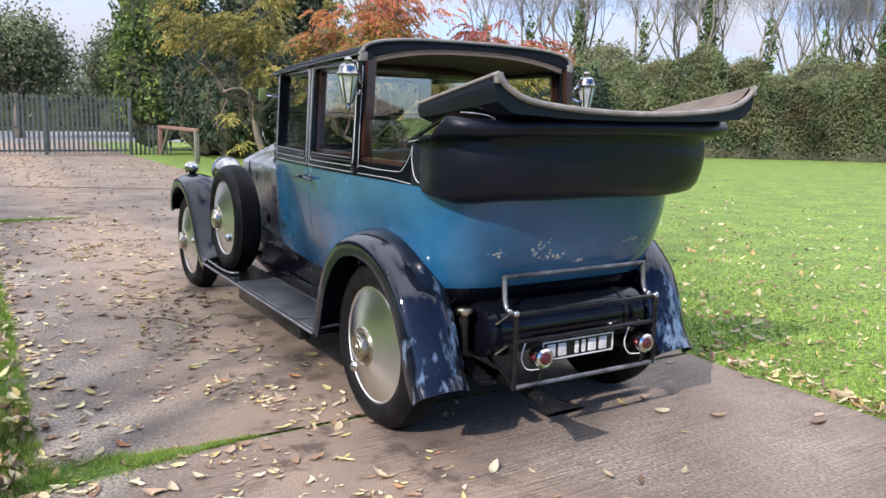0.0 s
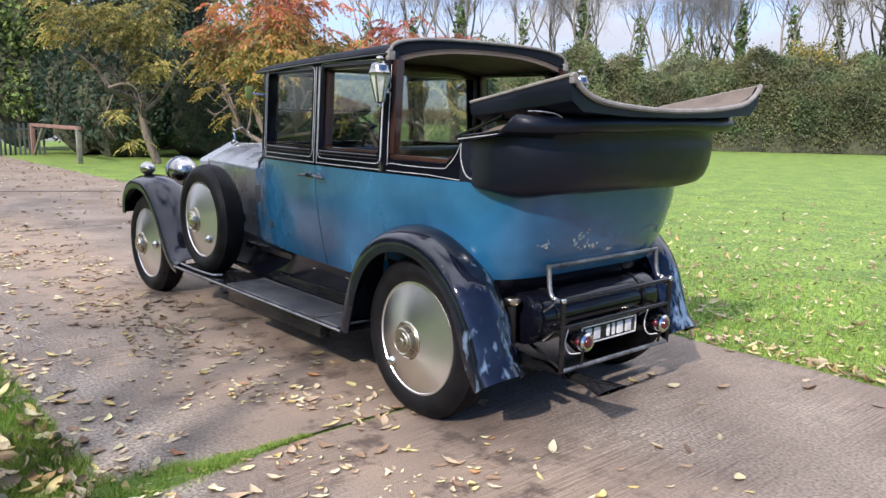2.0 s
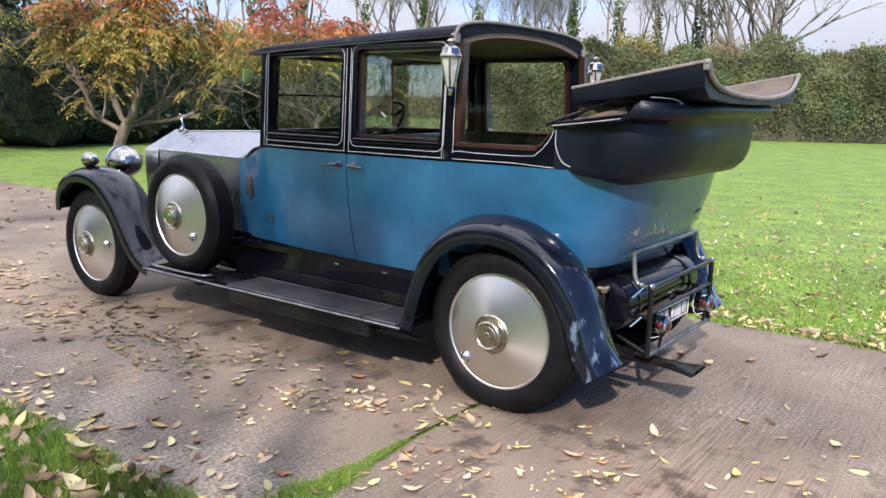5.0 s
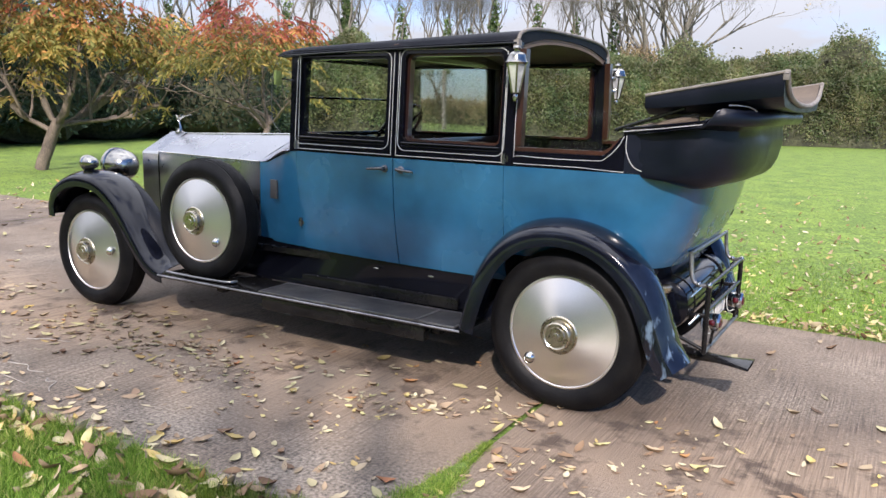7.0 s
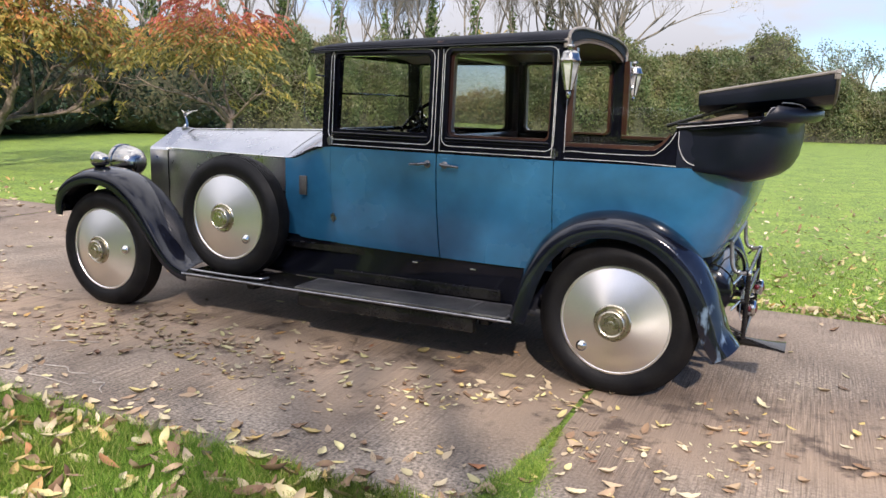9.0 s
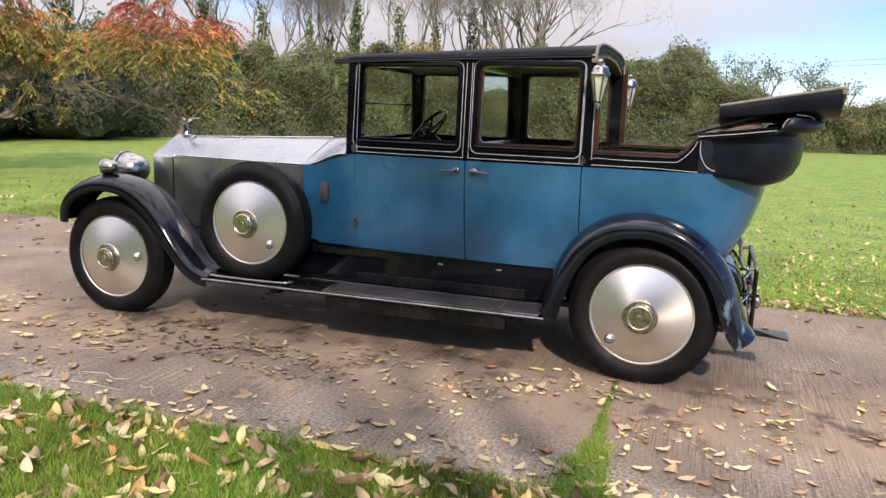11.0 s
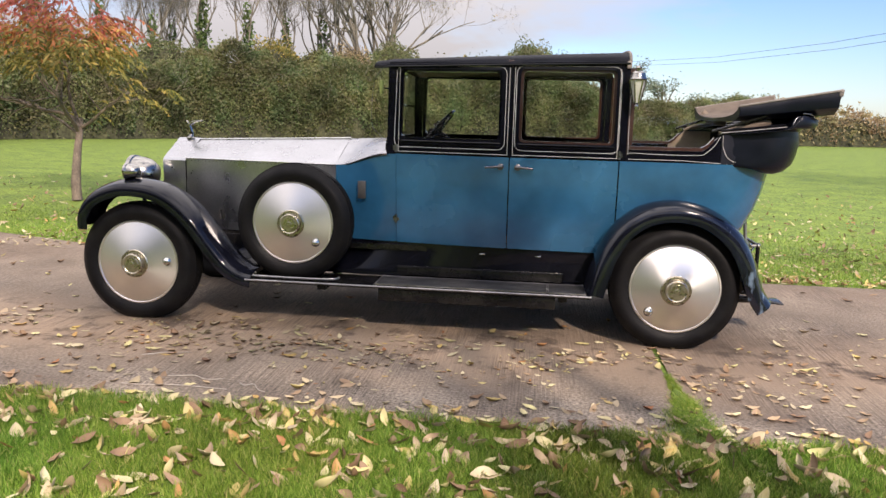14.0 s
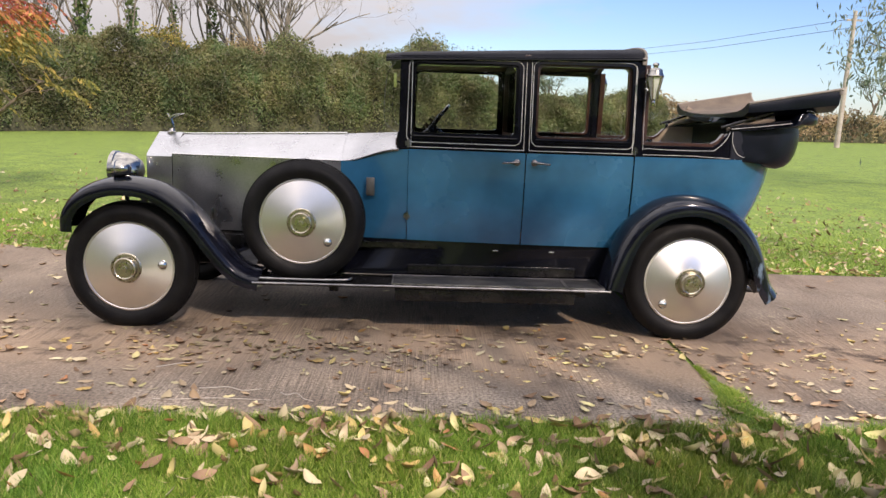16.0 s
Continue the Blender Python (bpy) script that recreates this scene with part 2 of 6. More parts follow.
# ---- mesh tools ----
def finish(bm, name, material, sharp=38, smooth=True):
    bmesh.ops.recalc_face_normals(bm, faces=bm.faces[:])
    me = bpy.data.meshes.new(name)
    bm.to_mesh(me)
    bm.free()
    me.materials.append(material)
    if smooth:
        me.polygons.foreach_set("use_smooth", [True] * len(me.polygons))
        me.set_sharp_from_angle(angle=radians(sharp))
    return me


def part(name, bm, material, parent, label="", sharp=38, m=None):
    ob = new(name, finish(bm, name, material, sharp) if isinstance(bm, bmesh.types.BMesh) else bm)
    ob.parent = parent
    if m is not None:
        ob.matrix_basis = m
    if label:
        ob["label"] = label
    return ob


def thing(name, label, category, at=(0, 0, 0), group="", kind=""):
    ob = new(name)
    ob.location = at
    ob.empty_display_size = 0.2
    return tagged(ob, label, category, group, kind)


def raw(name, verts, faces, material, smooth=False):
    me = bpy.data.meshes.new(name)
    me.from_pydata(verts, [], faces)
    me.materials.append(material)
    if smooth:
        me.polygons.foreach_set("use_smooth", [True] * len(me.polygons))
    me.update()
    return me


def bm_():
    return bmesh.new()


def box(bm, x0, x1, y0, y1, z0, z1, bevel=0.0, m=None, seg=2):
    r = bmesh.ops.create_cube(bm, size=1.0, matrix=Matrix.LocRotScale(((x0 + x1) / 2, (y0 + y1) / 2, (z0 + z1) / 2), None, (abs(x1 - x0), abs(y1 - y0), abs(z1 - z0))))
    vs = r["verts"]
    if bevel:
        es = list({e for v in vs for e in v.link_edges})
        rb = bmesh.ops.bevel(bm, geom=es, offset=bevel, segments=seg, affect="EDGES", profile=0.5)
        vs = list({v for f in rb["faces"] for v in f.verts} | {v for v in vs if v.is_valid})
    if m is not None:
        bmesh.ops.transform(bm, matrix=m, verts=[v for v in vs if v.is_valid])
    return bm


def loft(bm, rings, closed=False, caps=False):
    """Skin a list of rings of equal length."""
    rows = [[bm.verts.new(p) for p in r] for r in rings]
    for a, b in zip(rows, rows[1:]):
        n = len(a)
        for i in range(n if closed else n - 1):
            j = (i + 1) % n
            bm.faces.new((a[i], a[j], b[j], b[i]))
    if caps:
        bm.faces.new(rows[0][::-1])
        bm.faces.new(rows[-1])
    return bm


def tube(bm, pts, r, seg=10, r2=None):
    """A round rod along points, tapering from r to r2."""
    pts = [Vector(p) for p in pts]
    r2 = r if r2 is None else r2
    rings, up = [], Vector((0.31, 0.21, 0.93))
    for i, p in enumerate(pts):
        d = (pts[min(i + 1, len(pts) - 1)] - pts[max(i - 1, 0)]).normalized()
        if abs(d.dot(up)) > 0.95:
            up = Vector((0.9, 0.3, 0.1))
        u = d.cross(up).normalized()
        v = d.cross(u)
        rr = r + (r2 - r) * i / max(1, len(pts) - 1)
        rings.append([p + (u * math.cos(a) + v * math.sin(a)) * rr for a in (2 * math.pi * k / seg for k in range(seg))])
    return loft(bm, rings, True, True)


def lathe(bm, prof, at=(0, 0, 0), axis="y", seg=48, sign=1):
    """Turn a profile of (radius, along) about an axis through at."""
    rings = []
    for r, a in prof:
        ring = []
        for k in range(seg):
            c, s = r * math.cos(2 * math.pi * k / seg), r * math.sin(2 * math.pi * k / seg)
            q = {"y": (c, a * sign, s), "x": (a * sign, c, s), "z": (c, s, a * sign)}[axis]
            ring.append(Vector(q) + Vector(at))
        rings.append(ring)
    loft(bm, rings, True)
    bmesh.ops.remove_doubles(bm, verts=bm.verts[:], dist=1e-5)
    return bm


def smooth_path(pts, n=6):
    """Catmull-Rom points through pts."""
    p = [Vector(q) for q in pts]
    p = [p[0] * 2 - p[1]] + p + [p[-1] * 2 - p[-2]]
    out = []
    for i in range(1, len(p) - 2):
        for k in range(n):
            t = k / n
            a, b, c, d = p[i - 1:i + 3]
            out.append(0.5 * (2 * b + (c - a) * t + (2 * a - 5 * b + 4 * c - d) * t * t + (3 * b - a - 3 * c + d) * t ** 3))
    return out + [p[-2]]


def solid(bm, t):
    """Give a sheet thickness."""
    bmesh.ops.recalc_face_normals(bm, faces=bm.faces[:])
    bmesh.ops.solidify(bm, geom=bm.faces[:], thickness=t)
    return bm

# ---- ground: lawn, concrete drive in bays, verge ----
NEAR_EDGE, FAR_EDGE = -2.36, 1.72


def far_edge(x):
    """The drive widens a little beyond the car towards the gate."""
    return FAR_EDGE + 1.0 * max(0.0, min(1.0, (-4.8 - x) / 3.0))


GRASS = mat("lawn_turf", (0.150, 0.222, 0.026), 0.9, 0, (0.098, 0.160, 0.021), 1.6, 30, 0.80, 1.0, 45, coords="Object", detail=8.0)
SOIL = mat("dark_soil", (0.075, 0.052, 0.035), 0.95, 0, (0.045, 0.032, 0.022), 4, 60, 0.3, 0.6, 60)


def concrete_mat():
    m = mat("brushed_concrete", (0.235, 0.198, 0.158), 0.85, 0, (0.128, 0.103, 0.080), 1.6, 55, 0.65, 0.8, 120, 0.05)
    n, l = m.node_tree.nodes, m.node_tree.links
    b = n["Principled BSDF"]
    tcn = n.new("ShaderNodeTexCoord")
    ma = n.new("ShaderNodeMapping")
    ma.inputs["Scale"].default_value = (125.0, 2.6, 1.0)
    ma.inputs["Rotation"].default_value = (0.0, 0.0, radians(7.0))
    l.new(tcn.outputs["Object"], ma.inputs["Vector"])
    wv = n.new("ShaderNodeTexNoise")
    wv.inputs["Scale"].default_value, wv.inputs["Detail"].default_value = 1.0, 3.0
    l.new(ma.outputs["Vector"], wv.inputs["Vector"])
    worn = n.new("ShaderNodeTexNoise")
    worn.inputs["Scale"].default_value = 1.3
    l.new(tcn.outputs["Object"], worn.inputs["Vector"])
    wr = n.new("ShaderNodeMapRange")
    wr.inputs["From Min"].default_value, wr.inputs["From Max"].default_value = 0.35, 0.6
    l.new(worn.outputs["Fac"], wr.inputs["Value"])
    mu = n.new("ShaderNodeMath")
    mu.operation = "MULTIPLY"
    l.new(wv.outputs["Fac"], mu.inputs[0])
    l.new(wr.outputs["Result"], mu.inputs[1])
    bp2 = n.new("ShaderNodeBump")
    bp2.inputs["Strength"].default_value, bp2.inputs["Distance"].default_value = 1.0, 0.010
    old = b.inputs["Normal"].links[0].from_socket
    l.new(old, bp2.inputs["Normal"])
    l.new(mu.outputs["Value"], bp2.inputs["Height"])
    l.new(bp2.outputs["Normal"], b.inputs["Normal"])
    # damp, muddy stains
    st = n.new("ShaderNodeTexNoise")
    st.inputs["Scale"].default_value, st.inputs["Detail"].default_value = 0.55, 7.0
    l.new(tcn.outputs["Object"], st.inputs["Vector"])
    sr = n.new("ShaderNodeMapRange")
    sr.inputs["From Min"].default_value, sr.inputs["From Max"].default_value = 0.48, 0.66
    sr.inputs["To Max"].default_value = 0.75
    l.new(st.outputs["Fac"], sr.inputs["Value"])
    mx = n.new("ShaderNodeMix")
    mx.data_type, mx.blend_type = "RGBA", "MIX"
    mx.inputs["B"].default_value = (0.090, 0.064, 0.050, 1)
    l.new(sr.outputs["Result"], mx.inputs["Factor"])
    l.new(b.inputs["Base Color"].links[0].from_socket, mx.inputs["A"])
    # brown mud carried along the wheel tracks
    sp = n.new("ShaderNodeSeparateXYZ")
    l.new(tcn.outputs["Object"], sp.inputs["Vector"])
    wob = n.new("ShaderNodeMath")
    wob.operation = "MULTIPLY_ADD"
    wob.inputs[1].default_value = 0.9
    l.new(st.outputs["Fac"], wob.inputs[0])
    l.new(sp.outputs["Y"], wob.inputs[2])
    band = n.new("ShaderNodeValToRGB")
    els = band.color_ramp.elements
    for _ in range(4):
        els.new(0.5)
    for e, (p, g) in zip(els, ((0.0, 0.0), (0.10, 0.0), (0.30, 0.85), (0.42, 0.75), (0.60, 0.15), (1.0, 0.35))):
        e.position, e.color = p, (g, g, g, 1)
    rg = n.new("ShaderNodeMapRange")
    rg.inputs["From Min"].default_value, rg.inputs["From Max"].default_value = -2.0, 2.0
    l.new(wob.outputs["Value"], rg.inputs["Value"])
    l.new(rg.outputs["Result"], band.inputs["Fac"])
    mud = n.new("ShaderNodeMix")
    mud.data_type = "RGBA"
    mud.inputs["B"].default_value = (0.290, 0.212, 0.145, 1)
    l.new(band.outputs["Color"], mud.inputs["Factor"])
    l.new(mx.outputs["Result"], mud.inputs["A"])
    # trodden dark leaf mould, in flecks along the track
    fl = n.new("ShaderNodeTexNoise")
    fl.inputs["Scale"].default_value, fl.inputs["Detail"].default_value, fl.inputs["Roughness"].default_value = 3.2, 9.0, 0.68
    l.new(tcn.outputs["Object"], fl.inputs["Vector"])
    fr = n.new("ShaderNodeMapRange")
    fr.inputs["From Min"].default_value, fr.inputs["From Max"].default_value, fr.inputs["To Max"].default_value = 0.52, 0.605, 0.92
    l.new(fl.outputs["Fac"], fr.inputs["Value"])
    fm = n.new("ShaderNodeMath")
    fm.operation = "MULTIPLY"
    l.new(fr.outputs["Result"], fm.inputs[0])
    l.new(band.outputs["Color"], fm.inputs[1])
    mould = n.new("ShaderNodeMix")
    mould.data_type = "RGBA"
    mould.inputs["B"].default_value = (0.050, 0.031, 0.021, 1)
    l.new(fm.outputs["Value"], mould.inputs["Factor"])
    l.new(mud.outputs["Result"], mould.inputs["A"])
    # rib tops paler
    ribs = n.new("ShaderNodeMapRange")
    ribs.inputs["From Min"].default_value, ribs.inputs["From Max"].default_value = 0.35, 0.65
    ribs.inputs["To Min"].default_value, ribs.inputs["To Max"].default_value = 0.66, 1.34
    l.new(wv.outputs["Fac"], ribs.inputs["Value"])
    rmul = n.new("ShaderNodeMix")
    rmul.data_type, rmul.blend_type = "RGBA", "MULTIPLY"
    l.new(wr.outputs["Result"], rmul.inputs["Factor"])
    l.new(mould.outputs["Result"], rmul.inputs["A"])
    l.new(ribs.outputs["Result"], rmul.inputs["B"])
    l.new(rmul.outputs["Result"], b.inputs["Base Color"])
    return m


CONCRETE = concrete_mat()

# one lawn sheet to the horizon, just below the concrete's top
bm = bm_()
xs = [-900, -300, -120, -60, -40, -30, -20, -12, -6, 0, 6, 12, 20, 40, 80, 200, 900]
ys = [-900, -200, -60, -20, -8, -4, 0, 4, 10, 20, 30, 40, 60, 90, 150, 400, 900]
loft(bm, [[(x, y, -0.012) for y in ys] for x in xs])
ground = new("ground", finish(bm, "ground", GRASS))
tagged(ground, "green mown lawn reaching to the hedges", "lawn", kind="structure")

drive = thing("road", "worn brushed concrete drive laid in bays, strewn with leaves", "drive", kind="structure")
JOINTS = [-40.0, -27.4, -22.6, -17.6, -12.75, -8.25, -0.11, 4.4, 9.5, 16.0]
for a, b in zip(JOINTS, JOINTS[1:]):
    bm = bm_()
    n = max(3, int((b - a) / 0.5))
    rows = []
    for i in range(n + 1):
        x = a + 0.016 + (b - a - 0.032) * i / n
        wob = 0.03 * noise.noise(Vector((x * 1.7, 0.0, 3.0))) + 0.015 * noise.noise(Vector((x * 7.0, 1.0, 3.0)))
        rows.append([(x, NEAR_EDGE + wob, -0.10), (x, NEAR_EDGE + wob, -0.008), (x, NEAR_EDGE + 0.02 + wob, 0.0)]
                    + [(x, NEAR_EDGE + 0.3 + (far_edge(x) - NEAR_EDGE - 0.5) * k / 6, 0.0) for k in range(7)]
                    + [(x, far_edge(x) - 0.02 - wob, 0.0), (x, far_edge(x) - wob, -0.008), (x, far_edge(x) - wob, -0.10)])
    loft(bm, rows)
    ob = part("slab", bm, CONCRETE, drive, sharp=30)
bm = bm_()
box(bm, -40, 16, NEAR_EDGE + 0.02, 1.70, -0.3, -0.02)
part("joint_filling", bm, SOIL, drive, "dark soil in the joints")
# a wide oblique seam, filled with soil and rotted leaves, across the far end of the drive
bm = bm_()
rows = []
for i in range(31):
    u = i / 30
    x, y = -15.35 + 2.45 * u, -2.30 + 4.25 * u
    w = 0.13 + 0.05 * noise.noise(Vector((u * 9, 2.0, 0)))
    rows.append([(x - w, y, 0.001), (x - w * 0.3, y, 0.006), (x + w * 0.3, y, 0.006), (x + w, y, 0.001)])
loft(bm, rows)
part("seam", bm, SOIL, drive, "dark soil-filled seam")
# the lane beyond the gate
bm = bm_()
loft(bm, [[(-40, y, -0.002) for y in (-30, 0, 40)], [(-60, y, -0.002) for y in (-30, 0, 40)]])
LANE = mat("grey_lane_asphalt", (0.20, 0.20, 0.21), 0.9, 0, (0.15, 0.15, 0.155), 1, 40, 0.2, 0.3, 60)
tagged(new("road_lane", finish(bm, "road_lane", LANE)), "grey lane beyond the gate", "road", kind="structure")

# ---- the car: tail at +x, bonnet at -x; near side at -y ----
car = thing("vintage_car", "blue and black vintage car with folded rear hood on the drive", "car", (0, 0.04, 0))
car.scale = (1, 1.045, 1)


def wx(x):
    return 0.72 - 0.11 * max(0.0, (-0.43 - x) / 1.61) ** 2


def half(x, z):
    """The body's half width."""
    if z < 1.27:
        return wx(x) - 0.085 * ((1.27 - z) / 0.65) ** 2
    return wx(x) - 0.055 * (z - 1.27)


def panel(bm, side, x0, x1, z0, z1, off=0.0, t=0.02, nx=10, nz=8, top=None, bot=None):
    """A piece of body side with thickness; top and bot may give z by x."""
    rows = []
    for i in range(nx + 1):
        x = x0 + (x1 - x0) * i / nx
        a, b = (bot(x) if bot else z0), (top(x) if top else z1)
        rows.append([(x, side * (half(x, a + (b - a) * k / nz) + off), a + (b - a) * k / nz) for k in range(nz + 1)]
                    + [(x, side * (half(x, a + (b - a) * k / nz) + off - t), a + (b - a) * k / nz) for k in range(nz, -1, -1)])
    loft(bm, rows, True, True)
    return bm


def line_on(bm, side, pts, off=0.004, r=0.0035):
    tube(bm, [(x, side * (half(x, z) + off), z) for x, z in pts], r, 6)
    return bm


def rounded_rect(x0, x1, z0, z1, r, n=5, lean=0.0):
    """A closed outline; lean tips the x0 edge backwards at the top."""
    out = []
    for cx, cz, a0 in ((x1 - r, z1 - r, 0), (x0 + r, z1 - r, 90), (x0 + r, z0 + r, 180), (x1 - r, z0 + r, 270)):
        for k in range(n + 1):
            a = radians(a0 + 90 * k / n)
            x, z = cx + r * math.cos(a), cz + r * math.sin(a)
            out.append((x + lean * (z - z0) / (z1 - z0) * max(0, (x1 - x) / (x1 - x0)), z))
    return out


SILL = 0.62
WAIST = 1.27
DOORS = ((-1.965, -1.162, "front"), (-1.154, -0.420, "rear"))
# window openings: x0, x1, z0, z1, lean
WINDOWS = ((-1.955, -1.225, 1.375, 1.862, 0.012), (-1.100, -0.455, 1.375, 1.872, 0.0))

for side in (-1, 1):
    for (d0, d1, which), (w0, w1, z0, z1, lean) in zip(DOORS, WINDOWS):
        bm = bm_()
        panel(bm, side, d0, d1, SILL, WAIST, 0.0, 0.03, 12, 12)
        door = part("door", bm, BLUE, car, "blue lower door with a black window frame")
        # black upper frame with the opening cut through it
        bm = bm_()
        x0, x1 = d0 + 0.0, d1 - 0.0
        zt = 1.895 if which == "front" else 1.905
        outer = rounded_rect(x0, x1, WAIST + 0.003, zt, 0.004, 5)
        inner = rounded_rect(w0, w1, z0, z1, 0.035, 5, lean)
        rings = []
        for off, loop in ((-0.035, inner), (0.0, inner), (0.0, outer), (-0.035, outer), (-0.035, inner)):
            rings.append([(x, side * (half(x, z) + off), z) for x, z in loop])
        loft(bm, rings, True)
        part("window_frame", bm, BLACK, door, sharp=30)
        # mahogany fillet just inside
        bm = bm_()
        inner2 = rounded_rect(w0 + 0.018, w1 - 0.018, z0 + 0.012, z1 - 0.015, 0.03, 5, lean)
        loft(bm, [[(x, side * (half(x, z) + o), z) for x, z in lp] for o, lp in ((-0.030, inner), (-0.030, inner2), (-0.075, inner2), (-0.075, inner), (-0.030, inner))], True)
        part("window_fillet", bm, WOOD if which == "rear" else BLACK, door, "brown mahogany window surround" if which == "rear" else "", sharp=30)
        bm = bm_()
        loft(bm, [[(w0 - 0.005 + lean, side * (half(w0, z1) - 0.036), z1 + 0.005), (w1 + 0.005, side * (half(w1, z1) - 0.036), z1 + 0.005)],
                  [(w0 - 0.005, side * (half(w0, z0) - 0.036), z0 - 0.005), (w1 + 0.005, side * (half(w1, z0) - 0.036), z0 - 0.005)]])
        solid(bm, 0.004)
        pane = part("pane", bm, GLASS, door, "clear door glass")
        pane.visible_shadow = False
        # bright sill moulding under the glass and coach lines
        bm = bm_()
        for dz, r in ((-0.012, 0.006), (-0.030, 0.004)):
            tube(bm, [(w0 + (w1 - w0) * k / 8, side * (half(w0 + (w1 - w0) * k / 8, z0) + 0.003), z0 + dz) for k in range(9)], r, 6)
        part("sill_moulding", bm, BLACK, door)
        bm = bm_()
        loop = rounded_rect(w0 - 0.028, w1 + 0.028, z0 - 0.055, z1 + 0.022, 0.05, 5, lean)
        line_on(bm, side, loop + loop[:1], 0.002, 0.0024)
        line_on(bm, side, [(d0 + 0.012, WAIST + 0.018), ((d0 + d1) / 2, WAIST + 0.018), (d1 - 0.012, WAIST + 0.018)], 0.002, 0.0024)
        line_on(bm, side, [(d1 - 0.014, WAIST + 0.018), (d1 - 0.014, 1.88)], 0.002, 0.0022)
        line_on(bm, side, [(d0 + 0.014, WAIST + 0.018), (d0 + 0.014, 1.88)], 0.002, 0.0022)
        part("coach_line", bm, COACHLINE, door, "thin silver coach line")
        # handle
        hx = d1 - 0.055 if which == "front" else d0 + 0.055
        hz, hy = 1.205, half(hx, 1.205)
        bm = bm_()
        lathe(bm, [(0, 0), (0.022, 0.0), (0.022, 0.006), (0.013, 0.010), (0.011, 0.035), (0, 0.035)], (hx, side * hy, hz), "y", 16, side)
        sg = -1 if which == "front" else 1
        tube(bm, smooth_path([(hx - sg * 0.012, side * (hy + 0.036), hz + 0.004), (hx + sg * 0.04, side * (hy + 0.042), hz), (hx + sg * 0.105, side * (hy + 0.036), hz - 0.006)], 5), 0.010, 10, 0.007)
        part("handle", bm, DULLMETAL, door, "tarnished nickel lever handle")
        # hinges
        ex = d0 - 0.002 if which == "front" else d1 + 0.002
        for z in (0.80, 1.31):
            bm = bm_()
            tube(bm, [(ex, side * (half(ex, z) + 0.008), z - 0.028), (ex, side * (half(ex, z) + 0.008), z + 0.028)], 0.009, 10)
            box(bm, ex - 0.022, ex + 0.022, side * (half(ex, z) + 0.003), side * (half(ex, z) - 0.004), z - 0.016, z + 0.016)
            part("hinge", bm, DULLMETAL, door)
    # pillars behind the shut lines
    for px0, px1 in ((-2.035, -1.968), (-1.17, -1.145), (-0.418, -0.372)):
        bm = bm_()
        panel(bm, side, px0, px1, WAIST, 1.90, -0.004 if px0 == -1.17 else 0.0, 0.05, 2, 8)
        part("pillar", bm, BLACK, car, sharp=30)
    bm = bm_()
    panel(bm, side, -2.05, -0.40, 0.64, 1.36, -0.034, 0.02, 14, 8)
    part("inner_panel", bm, CHASSIS, car)
    # cant rail over the doors
    bm = bm_()
    panel(bm, side, -2.03, -0.372, 1.898, 1.925, 0.0, 0.05, 10, 2, top=lambda x: 1.905 + 0.02 * (x + 2.03) / 1.66, bot=lambda x: 1.893 + 0.012 * (x + 2.03) / 1.66)
    part("cant_rail", bm, BLACK, car)
    # front wing side of the scuttle: from bonnet to door
    bm = bm_()
    rows = []
    for i in range(13):
        t = i / 12
        x = -2.45 + 0.482 * t
        e = t * t * (3 - 2 * t)
        zt = 1.165 + (1.268 - 1.165) * e
        wt = 0.455 + (half(-1.968, 1.27) - 0.455) * (0.55 * t + 0.45 * e)
        rows.append([(x, side * (wt - 0.085 * t * ((zt - z) / 0.6) ** 2), z) for z in [SILL + (zt - SILL) * k / 10 for k in range(11)]])
    loft(bm, rows)
    solid(bm, 0.02)
    scut = part("scuttle_side", bm, BLUE, car, "blue scuttle panel")
    # vent flap on the scuttle
    bm = bm_()
    box(bm, -2.26, -2.20, side * 0.545, side * 0.560, 0.93, 1.06, 0.006, m=None)
    part("vent", bm, MAT_RUBBER, scut, "small dark vent flap")

# scuttle top, bare metal
bm = bm_()
rows = []
for i in range(13):
    t = i / 12
    x = -2.45 + 0.415 * t
    e = t * t * (3 - 2 * t)
    zt = 1.165 + (1.268 - 1.165) * e
    wt = 0.455 + (half(-1.968, 1.27) - 0.455) * (0.55 * t + 0.45 * e) + 0.001
    zc = 1.343 + 0.022 * t
    row = []
    for k in range(-12, 13):
        u = k / 12
        flat = zt + (zc - zt) * (1 - abs(u))
        bow = zt + (zc - zt) * (1 - abs(u) ** 2.4)
        row.append((x, u * wt, flat + (bow - flat) * (0.15 + 0.85 * e)))
    rows.append(row)
loft(bm, rows)
solid(bm, 0.012)
part("scuttle_top", bm, BONNET, car, "bare aluminium scuttle top")


# bonnet and radiator
def bonnet_w(x):
    return 0.285 + (0.455 - 0.285) * (x + 3.70) / 1.25


